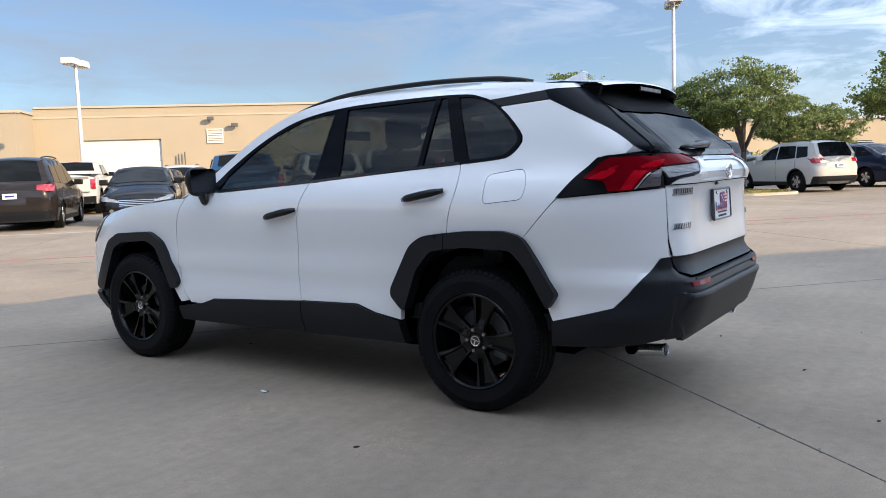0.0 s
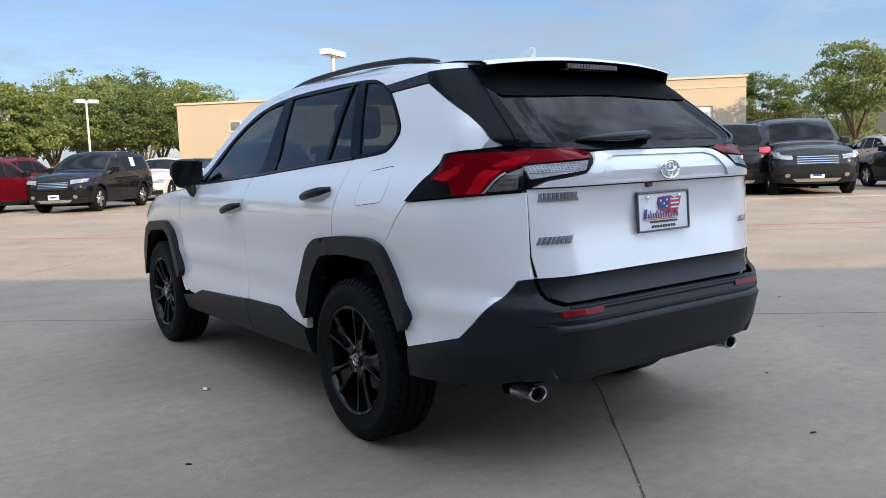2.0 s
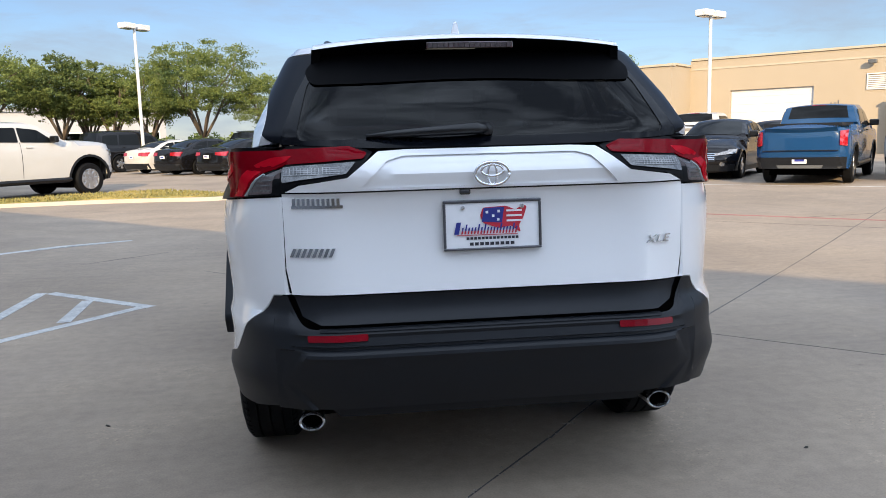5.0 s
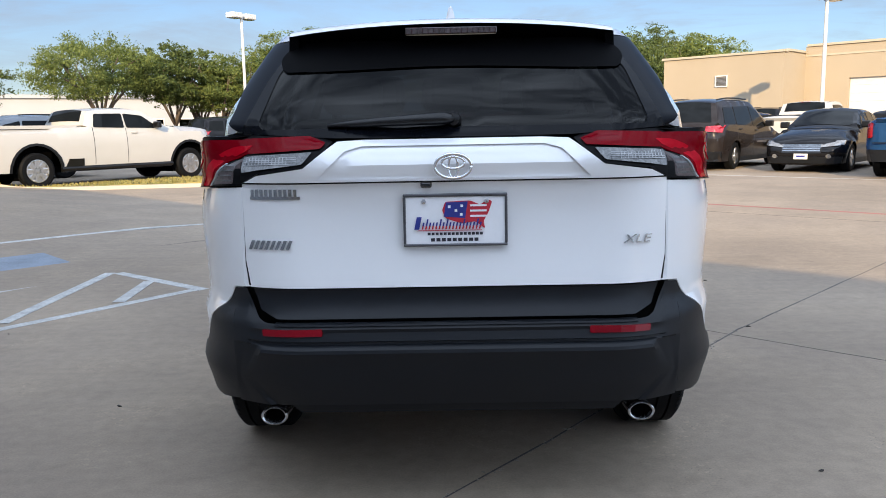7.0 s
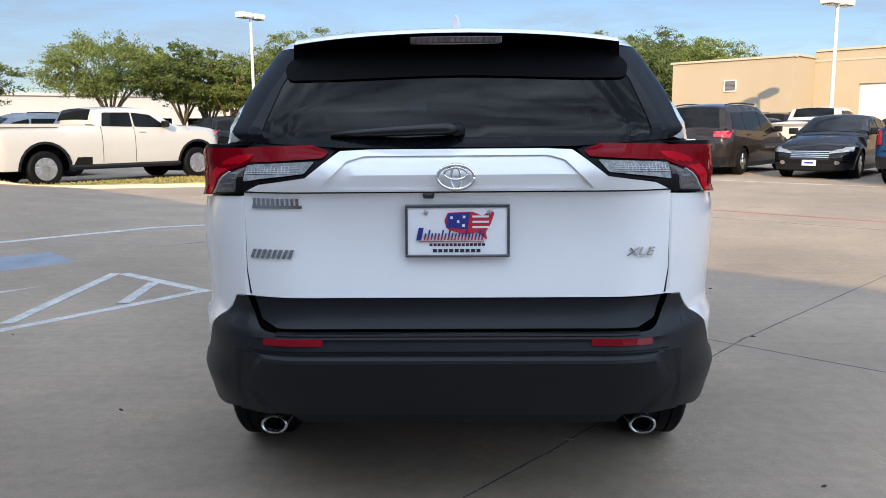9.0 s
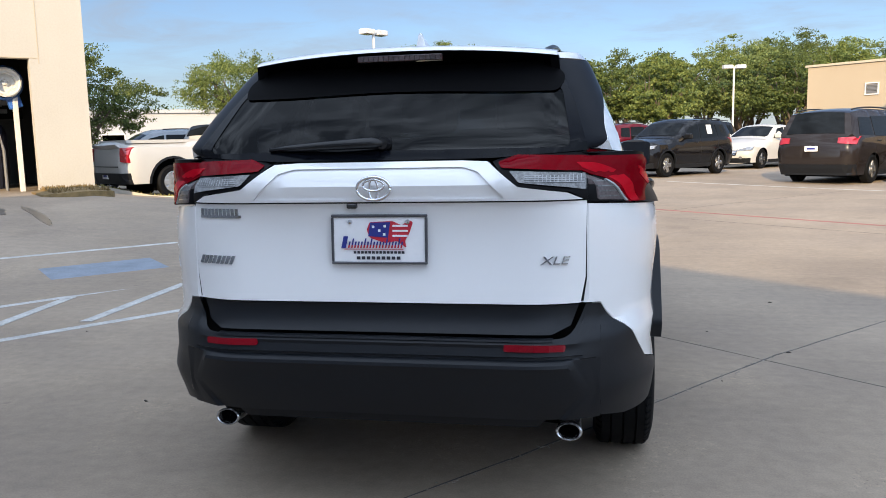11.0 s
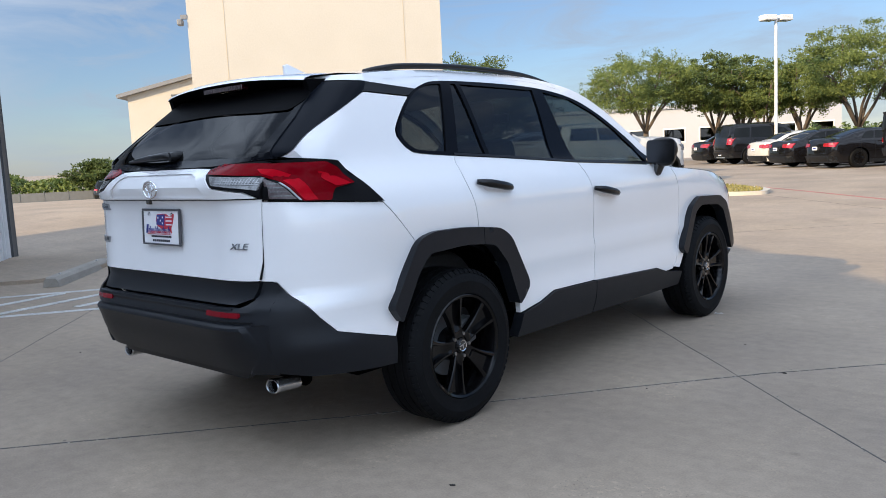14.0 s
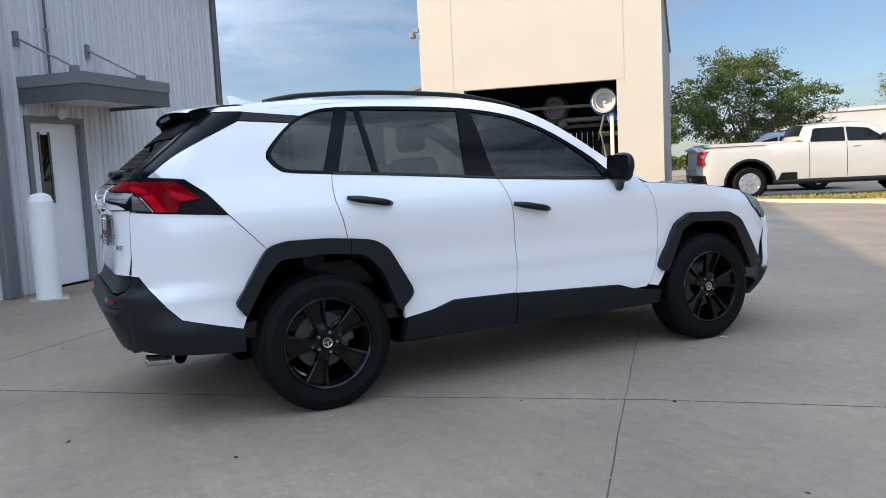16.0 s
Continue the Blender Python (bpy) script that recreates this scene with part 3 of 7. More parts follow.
def litter_bed():
    """Low bed of brown litter and dry grass at the corner of the car wash."""
    rnd = random.Random(12)
    out = rounded([(-15.65, 0.7), (-13.9, 0.65), (-13.4, 1.1), (-13.6, 1.95), (-15.65, 1.95)], 0.3)
    g = sheet(out, lambda u, v: site(u, v) + Vector((0, 0, 0.02 + 0.10 * math.sin(math.pi * min(1, max(0, (v - 0.6) / 1.5))) * math.sin(math.pi * min(1, max(0, (u + 16.5) / 4.2))))), 0.25, (), Vector((0, 0, -0.12)))
    for _ in range(900):
        u, v = rnd.uniform(-15.5, -13.7), rnd.uniform(0.85, 1.85)
        p, a = site(u, v) + Vector((0, 0, 0.06)), rnd.uniform(0, 6.3)
        c, s = math.cos(a) * 0.03, math.sin(a) * 0.03
        g.faces.new([g.verts.new(p + Vector(q)) for q in ((-c, -s, 0), (c, s, 0), (rnd.uniform(-0.06, 0.06), rnd.uniform(-0.06, 0.06), rnd.uniform(0.02, 0.11)))])
    tagged(link("litter_bed", g, "mulch"), "brown leaf litter and dry grass at a wall corner", "ground cover", kind="stuff")


litter_bed()


def wet_patch(u, v, ru, rv, seed):
    rnd = random.Random(seed)
    ph = [rnd.uniform(0, 6.3) for _ in range(4)]
    out = []
    for i in range(96):
        a = 2 * math.pi * i / 96
        k = 1 + 0.30 * math.sin(2 * a + ph[0]) + 0.14 * math.sin(3 * a + ph[1]) + 0.08 * math.sin(5 * a + ph[2]) + 0.05 * math.sin(11 * a + ph[3]) + rnd.uniform(-0.05, 0.05)
        out.append((u + ru * k * math.cos(a), v + rv * k * math.sin(a)))
    tagged(link("wet_patch", sheet(out, lambda a, b: site(a, b) + Vector((0, 0, 0.0035 + 0.0006 * seed)), 0.5, (), Vector((0, 0, -0.01))), "wet_concrete"), "dark wet patch spreading from the wash bay", "wet patch", kind="structure")


for k, (u, v, ru, rv) in enumerate(((-13.9, -1.3, 1.3, 0.75), (-12.6, -1.9, 0.9, 0.6), (-12.2, -0.5, 0.8, 0.22), (-11.0, 0.1, 0.9, 0.10))):
    wet_patch(u, v, ru, rv, k)

# ---- workshop with ribbed metal walls ----
EAVE, FV, CU, BACK = 4.25, -4.95, -7.46, -8.75


def workshop():
    m = at_site(0, 0, z=0)
    t = base("workshop", m, "grey ribbed metal workshop with a canopied side door", "workshop building")
    holes = [(-4.22, -3.26, 0.0, 2.08), (-6.96, -6.11, 0.55, 1.95), (-5.92, -4.84, 0.19, 0.63)]      # door, window, grille
    us = sorted({CU, 30.0} | {h[k] for h in holes for k in (0, 1)})
    for a, b in zip(us, us[1:]):
        mid = (a + b) / 2
        cuts = sorted((h[2], h[3]) for h in holes if h[0] < mid < h[1])
        z = -0.1
        for lo, hi in cuts + [(EAVE, EAVE)]:
            if lo - z > 0.01:
                part("wall_panel", box((a, FV - 0.18, z), (b, FV, lo)), "grey_metal", t)
            z = max(z, hi)
    # raised ribs, in pairs, broken at the openings
    k = 0
    u = CU + 0.16
    while u < 14:
        w = 0.022 if k % 3 else 0.045
        cuts = sorted((h[2], h[3]) for h in holes if h[0] - 0.05 < u < h[1] + 0.05)
        z = 0.0
        for lo, hi in cuts + [(EAVE, EAVE)]:
            if lo - z > 0.05:
                bm = bmesh.new()
                r = add_box(bm, (u - w, FV + 0.001, z), (u + w, FV + 0.028, lo))
                for v in r:
                    if v.co.y > FV + 0.02:
                        v.co.x = u + (v.co.x - u) * 0.5
                part("rib", bm, "grey_metal", t)
            z = max(z, hi)
        u += 0.105
        k += 1
    part("corner_trim", merge(box((CU - 0.05, FV - 0.25, -0.1), (CU + 0.07, FV + 0.035, EAVE)), box((CU - 0.06, FV - 0.35, -0.1), (CU - 0.045, FV + 0.04, EAVE))), "dark_metal", t, "dark metal corner trim")
    part("gutter", box((CU - 0.1, FV + 0.002, EAVE - 0.02), (30, FV + 0.14, EAVE + 0.13), 0.02), "dark_metal", t, "dark metal gutter")
    part("side_wall", box((CU, BACK, -0.1), (CU + 0.18, FV - 0.18, EAVE)), "grey_metal", t)
    part("back_wall", box((CU + 0.18, BACK, -0.1), (30, BACK + 0.2, EAVE)), "grey_metal", t)
    part("end_wall", box((29.8, BACK + 0.2, -0.1), (30, FV - 0.18, EAVE)), "grey_metal", t)
    bm = bmesh.new()
    v = [bm.verts.new(p) for p in ((CU - 0.1, FV + 0.05, EAVE), (30.1, FV + 0.05, EAVE), (30.1, BACK / 2 + FV / 2, EAVE + 0.3), (CU - 0.1, BACK / 2 + FV / 2, EAVE + 0.3), (CU - 0.1, BACK - 0.1, EAVE), (30.1, BACK - 0.1, EAVE))]
    bm.faces.new((v[0], v[1], v[2], v[3]))
    bm.faces.new((v[3], v[2], v[5], v[4]))
    bm.faces.new((v[0], v[3], v[4]))
    bm.faces.new((v[1], v[5], v[2]))
    part("roof", bm, "grey_metal", t)
    # window with two dark panes
    a, b = -6.96, -6.11
    w = part("window_frame", merge(box((a, FV - 0.1, 1.88), (b, FV + 0.05, 1.95)), box((a, FV - 0.1, 0.55), (b, FV + 0.05, 0.62)), box((a, FV - 0.1, 0.62), (a + 0.08, FV + 0.05, 1.88)),
                                     box((b - 0.08, FV - 0.1, 0.62), (b, FV + 0.05, 1.88)), box((a + 0.08, FV - 0.08, 1.32), (b - 0.08, FV + 0.04, 1.38))), "white_metal", t, "pale aluminium window frame")
    part("window_trim", merge(box((a - 0.05, FV + 0.002, 1.953), (b + 0.05, FV + 0.06, 2.01)), box((a - 0.05, FV + 0.002, 0.49), (a - 0.003, FV + 0.06, 1.953)), box((b + 0.003, FV + 0.002, 0.49), (b + 0.05, FV + 0.06, 1.953)), box((a, FV + 0.002, 0.49), (b, FV + 0.06, 0.547))), "mid_metal", t, "grey metal window trim")
    for lo, hi in ((0.62, 1.32), (1.38, 1.88)):
        part("pane", box((a + 0.08, FV - 0.05, lo), (b - 0.08, FV - 0.04, hi)), "glass_far", w)
    # near-black sheet added for the unlit room behind the panes
    part("window_back", box((a, FV - 0.6, 0.5), (b, FV - 0.55, 2.0)), "unlit_void", t)
    part("number_plate", merge(*[box((-6.72 + i * 0.095, FV - 0.035, 1.68), (-6.65 + i * 0.095, FV - 0.03, 1.82)) for i in range(4)]), "paper", t, "row of pale figures behind the glass")
    # wall grille of a cooling unit
    a, b, lo, hi = -5.92, -4.84, 0.19, 0.63
    g = part("wall_unit", merge(box((a, FV - 0.12, lo), (b, FV + 0.05, lo + 0.05)), box((a, FV - 0.12, hi - 0.05), (b, FV + 0.05, hi)), box((a, FV - 0.12, lo + 0.05), (a + 0.05, FV + 0.05, hi - 0.05)),
                                  box((b - 0.05, FV - 0.12, lo + 0.05), (b, FV + 0.05, hi - 0.05)), box((a + 0.05, FV - 0.12, lo + 0.05), (b - 0.05, FV - 0.06, hi - 0.05))), "white_metal", t, "pale wall air conditioner grille")
    part("unit_trim", merge(box((a - 0.05, FV + 0.002, hi + 0.003), (b + 0.05, FV + 0.06, hi + 0.05)), box((a - 0.05, FV + 0.002, lo - 0.05), (b + 0.05, FV + 0.06, lo - 0.003)), box((a - 0.05, FV + 0.002, lo), (a - 0.003, FV + 0.06, hi)), box((b + 0.003, FV + 0.002, lo), (b + 0.05, FV + 0.06, hi))), "mid_metal", g)
    for r in range(3):
        for c in range(4):
            x, z = a + 0.09 + c * 0.235, lo + 0.065 + r * 0.11
            part("grille_cell", box((x, FV - 0.05, z), (x + 0.20, FV + 0.02 - 0.03 * (c % 2 == 0), z + 0.085), 0.004), "dark_metal" if c in (1, 3) else "white_metal", g)
    # steel door
    a, b = -4.15, -3.33
    d = part("door", box((a, FV - 0.10, 0.02), (b, FV - 0.05, 2.01), 0.004), "door_white", t, "pale painted steel door")
    part("vision_panel", box((b - 0.33, FV - 0.049, 1.07), (b - 0.20, FV - 0.044, 1.87)), "glass_far", d)
    part("vision_frame", merge(*[box(lo, hi) for lo, hi in (((b - 0.36, FV - 0.049, 1.04), (b - 0.33, FV - 0.035, 1.90)), ((b - 0.20, FV - 0.049, 1.04), (b - 0.17, FV - 0.035, 1.90)))]), "dark_metal", d)
    for z in (0.3, 1.1, 1.75):
        part("hinge", box((a - 0.015, FV - 0.05, z), (a + 0.005, FV - 0.02, z + 0.13)), "steel", d)
    part("lever", merge(tube((b - 0.07, FV - 0.05, 1.0), (b - 0.07, FV, 1.0), 0.012), tube((b - 0.07, FV - 0.005, 1.0), (b - 0.18, FV - 0.005, 1.0), 0.01)), "steel", d)
    part("door_frame", merge(box((a - 0.07, FV - 0.12, 0), (a, FV + 0.03, 2.08)), box((b, FV - 0.12, 0), (b + 0.07, FV + 0.03, 2.08)), box((a, FV - 0.12, 2.01), (b, FV + 0.03, 2.08))), "mid_metal", t, "grey steel door frame")
    part("sconce", merge(box((-3.86, FV + 0.002, 2.10), (-3.64, FV + 0.06, 2.18), 0.01), tube((-3.75, FV + 0.05, 2.13), (-3.75, FV + 0.13, 2.11), 0.05, 0.07, 16)), "white_metal", t, "small wall lamp over the door")
    part("conduit", tube((-3.70, FV + 0.05, 2.5), (-3.70, FV + 0.05, EAVE), 0.016), "dark_metal", t)
    for z in (3.1, 3.6, 4.1):
        part("conduit_clip", box((-3.725, FV + 0.03, z), (-3.675, FV + 0.075, z + 0.03)), "steel", t)
    part("downpipe", box((-2.85, FV + 0.03, 0), (-2.68, FV + 0.14, EAVE), 0.015), "mid_metal", t, "grey metal downpipe")


workshop()


def canopy():
    t = base("door_canopy", at_site(0, 0, z=0), "flat grey metal door canopy hung on rods", "canopy")
    a, b, out = -4.78, -3.20, 0.93
    bm = bmesh.new()
    for lo, hi in (((a, FV + 0.03, 2.20), (a + 0.05, FV + out, 2.50)), ((b - 0.05, FV + 0.03, 2.20), (b, FV + out, 2.50)), ((a + 0.05, FV + out - 0.05, 2.20), (b - 0.05, FV + out, 2.50))):
        add_box(bm, lo, hi)
    part("fascia", bm, "dark_metal", t)
    part("fascia_lip", merge(box((a - 0.012, FV + 0.03, 2.38), (a - 0.001, FV + out + 0.012, 2.51)), box((b + 0.001, FV + 0.03, 2.38), (b + 0.012, FV + out + 0.012, 2.51)), box((a - 0.001, FV + out + 0.001, 2.38), (b + 0.001, FV + out + 0.012, 2.51))), "mid_metal", t)
    part("soffit", box((a + 0.05, FV + 0.03, 2.24), (b - 0.05, FV + out - 0.05, 2.27)), "white_metal", t, "pale ribbed soffit")
    part("deck", box((a + 0.05, FV + 0.03, 2.44), (b - 0.05, FV + out - 0.05, 2.47)), "dark_metal", t)
    for u in (a + 0.40, b - 0.02):
        r = part("hanger_rod", tube((u, FV + 0.06, 2.95), (u, FV + out - 0.1, 2.56), 0.012), "steel", t)
        part("clevis", box((u - 0.03, FV + 0.002, 2.86), (u + 0.03, FV + 0.07, 3.03), 0.005), "mid_metal", r)
        part("clevis", box((u - 0.03, FV + out - 0.16, 2.47), (u + 0.03, FV + out - 0.06, 2.58), 0.005), "mid_metal", r)


canopy()


def access_sign():
    t = base("access_sign", at_site(-5.79, FV + 0.03, z=1.30), "blue and white accessible parking wall sign", "sign")
    part("board", box((-0.13, 0, 0), (0.13, 0.004, 0.55), 0.001), "plate_white", t)
    part("blue_field", box((-0.07, 0.0045, 0.22), (0.07, 0.006, 0.38)), "ink_blue", t)
    part("symbol", merge(tube((-0.01, 0.0065, 0.345), (-0.01, 0.008, 0.345), 0.012), box((-0.02, 0.0065, 0.28), (0.0, 0.008, 0.33)), box((-0.02, 0.0065, 0.27), (0.04, 0.008, 0.285))), "plate_white", t)
    part("lettering", merge(*[box((-0.09, 0.0045, z), (0.09, 0.006, z + 0.02)) for z in (0.05, 0.09, 0.14, 0.43, 0.47)]), "ink_blue", t)


access_sign()


def bollard():
    p = site(-2.76, -4.35)
    t = base("bollard", Matrix.Translation(p), "white sleeved steel bollard beside the door", "bollard")
    part("post", lathe([(0.001, 0), (0.13, 0.0), (0.13, 1.08), (0.11, 1.14), (0.06, 1.17), (0.001, 1.18)], 28), "door_white", t).matrix_basis = pose(0, 0, 0, 0, -90, 0)
    part("footing", box((-0.2, -0.2, 0.0), (0.2, 0.2, 0.012), 0.003), "kerb", t)


bollard()


def wheel_stop():
    """A precast bar with sloped sides that stops a parking car's wheels."""
    t = base("wheel_stop", at_site(-5.65, -3.40), "worn grey concrete wheel stop lying on the forecourt", "wheel stop")
    sec = [(-0.10, 0), (-0.085, 0.075), (-0.055, 0.11), (0.055, 0.11), (0.085, 0.075), (0.10, 0)]
    bm = bmesh.new()
    rings = [[bm.verts.new((x, y * k, z * k)) for y, z in sec] for x, k in ((-0.86, 0.86), (-0.83, 1.0), (0.83, 1.0), (0.86, 0.86))]
    for a, b in zip(rings, rings[1:]):
        for i in range(5):
            bm.faces.new((a[i], b[i], b[i + 1], a[i + 1]))
    bm.faces.new(rings[0])
    bm.faces.new(rings[-1][::-1])
    bmesh.ops.recalc_face_normals(bm, faces=bm.faces)
    part("bar", bm, "kerb_grey", t)
    for x in (-0.6, 0.6):
        part("pin", tube((x, 0, 0.1), (x, 0, 0.122), 0.014, 0.012, 10), "steel", t)


wheel_stop()
tagged(link("pavement", sheet(rounded([(-7.4, -4.93), (-5.1, -4.93), (-5.2, -3.7), (-6.1, -3.3), (-7.4, -3.3)], 0.12), lambda u, v: site(u, v) + Vector((0, 0, 0.05)), 0.6, (), Vector((0, 0, -0.2))), "concrete"),
       "raised pale concrete walk along the workshop", "pavement", kind="structure")

# ---- car wash ----


def car_wash():
    t = base("car_wash", at_site(-15.7, 0, z=0.40), "cream rendered drive-through car wash with an open bay", "car wash")
    a, b, oa, ob, oz, top, far = -4.05, 2.0, -2.92, 0.92, 2.77, 5.25, -16.0
    for lo, hi in (((-0.25, a, -0.3), (0, oa, top)), ((-0.25, ob, -0.3), (0, b, top)), ((-0.25, oa, oz), (0, ob, top))):
        part("front_wall", box(lo, hi), "cream_wall", t)
    part("side_wall", box((far, a, -0.3), (-0.25, a + 0.25, top)), "cream_wall", t)
    part("side_wall", box((far, b - 0.25, -0.3), (-0.25, b, top)), "cream_wall", t)
    part("rear_wall", merge(box((far, a + 0.25, -0.3), (far + 0.2, oa, top)), box((far, ob, -0.3), (far + 0.2, b - 0.25, top)), box((far, oa, oz - 0.2), (far + 0.2, ob, top))), "cream_wall", t)
    part("roof", box((far, a, top - 0.3), (-0.25, b, top - 0.15)), "pale_wall", t)
    part("parapet_cap", merge(box((-0.3, a - 0.06, top), (0.06, b + 0.06, top + 0.07)), box((far, a - 0.06, top), (-0.3, a + 0.3, top + 0.07)), box((far, b - 0.3, top), (-0.3, b + 0.06, top + 0.07))), "tan_trim", t)
    part("wall_joint", merge(box((0.0, -3.19, oz - 0.1), (0.006, -3.17, top)), box((0.0, 1.09, oz - 0.1), (0.006, 1.11, top)), box((0.0, -3.17, oz + 0.0), (0.006, 1.09, oz + 0.02))), "tan_trim", t)
    # near-black sheets over the inner walls and ceiling paint in the bay's shade
    part("inner_lining", merge(box((far + 0.2, a + 0.25, -0.2), (-0.25, a + 0.3, oz + 0.9)), box((far + 0.2, b - 0.3, -0.2), (-0.25, b - 0.25, oz + 0.9))), "unlit_void", t)
    part("inner_ceiling", box((far + 0.2, a + 0.3, oz + 0.85), (-0.25, b - 0.3, oz + 0.9)), "unlit_void", t)
    for v in (-2.6, -0.95, 0.55):
        f = part("dryer", lathe([(0.33, 0.0), (0.36, 0.06), (0.36, 0.35), (0.22, 0.45), (0.001, 0.45)], 24), "blue_plastic" if v != -0.95 else "dark_metal", t, "blue blower housing")
        f.matrix_basis = pose(-0.75 if v > 0 else -1.0 if v < -2 else -2.4, v, 2.33, 0, 0, 0) @ pose(0, 0, 0, 0, 0, 180)
        part("intake", lathe([(0.20, -0.02), (0.30, -0.02), (0.31, -0.06), (0.28, -0.08), (0.20, 0.05), (0.19, 0.12), (0.07, 0.12), (0.05, 0.06), (0.001, 0.05)], 32), "white_metal" if v != -0.95 else "mid_metal", f, "white round intake ring")
        part("duct", box((0.14, -0.20, -0.56), (0.36, 0.06, -0.12), 0.02, pose(0, 0, 0, -14, 0, 0)), "blue_plastic" if v != -0.95 else "dark_metal", f)
    for v in (-2.75, 0.72):
        part("upright", box((-0.95, v - 0.05, -0.05), (-0.83, v + 0.05, 2.2), 0.01), "white_metal", t)
        part("brace", sweep([(-1.3, v - 0.3 * (v > 0) + 0.1, 2.1), (-1.5, v - 0.35, 1.6), (-1.5, v - 0.22, 0.9), (-1.5, v - 0.22, 0.0)], 0.035, 8), "mid_metal", t)
    part("cross_beam", merge(box((-2.7, -2.9, 1.95), (-2.6, 0.9, 2.05)), box((-2.3, -2.9, 2.3), (-2.2, 0.9, 2.38)), box((-3.6, -2.9, 1.8), (-3.5, 0.9, 1.9)), box((-4.4, -2.9, 2.0), (-4.3, 0.9, 2.1))), "mid_metal", t)
    for i in range(22):
        v = -1.7 + i * 0.08
        part("cloth_strip", box((-4.2 + 0.1 * (i % 2), v, 0.25 + 0.12 * ((i * 7) % 5) / 5), (-4.17 + 0.1 * (i % 2), v + 0.07, 1.75)), "cloth_navy", t)
    # curtain coloured near-black, with the depth of the bay's shade painted in
    part("header_curtain", box((-6.1, -3.5, 1.75), (-6.0, 1.6, 3.5)), "unlit_void", t, "hanging wash curtain with the bay's shade in its near-black colour")
    for v in (-2.35, 0.45):
        part("brush", lathe([(0.001, 0.0), (0.28, 0.0), (0.33, 0.4), (0.33, 1.3), (0.25, 1.5), (0.001, 1.5)], 16), "cloth_navy", t, "dark blue upright brush").matrix_basis = pose(-3.0, v, 0.0, 0, -90, 0)
    part("conveyor_rail", merge(box((-9, -2.0, 0.0), (-0.6, -1.94, 0.08)), box((-9, -1.7, 0.0), (-0.6, -1.64, 0.08))), "steel", t)
    part("guard_pipe", sweep([(0.05, -4.0, 0.35), (0.25, -4.0, 0.45), (0.25, -3.85, 0.55), (0.25, -3.7, 0.55), (0.25, -3.7, 0.2), (0.05, -3.7, 0.15)], 0.02), "mid_metal", t)
    part("wall_camera", merge(box((-0.05, a - 0.15, 4.35), (0.02, a - 0.001, 4.45)), box((-0.1, a - 0.22, 4.2), (0.12, a - 0.1, 4.34), 0.02)), "mid_metal", t)
    # lower wing with a sloped roof and a louvre
    bm = bmesh.new()
    lo, hi = -6.6, -4.05
    pts = [(lo, -0.3), (hi, -0.3), (hi, 3.5), (lo, 2.9)]
    f = [bm.verts.new((-3.4, v, z)) for v, z in pts]
    r = [bm.verts.new((-12, v, z)) for v, z in pts]
    bm.faces.new(f)
    bm.faces.new(r[::-1])
    for i in range(4):
        bm.faces.new((f[i], r[i], r[(i + 1) % 4], f[(i + 1) % 4]))
    bmesh.ops.recalc_face_normals(bm, faces=bm.faces)
    w = part("wing", bm, "cream_wall", t)
    part("wing_roof", box((-12.1, -1.55, 0), (-3.2, 1.28, 0.10), 0.0, pose(0, -5.325, 3.2, math.degrees(math.atan2(0.6, 2.55)), 0, 0)), "mid_metal", w, "grey metal roof edge")
    for i in range(6):
        part("louvre", box((-3.398, -5.4, 2.42 + i * 0.085), (-3.36, -4.7, 2.475 + i * 0.085)), "dark_metal", w)


car_wash()

# ---- tan showroom block across the lot ----


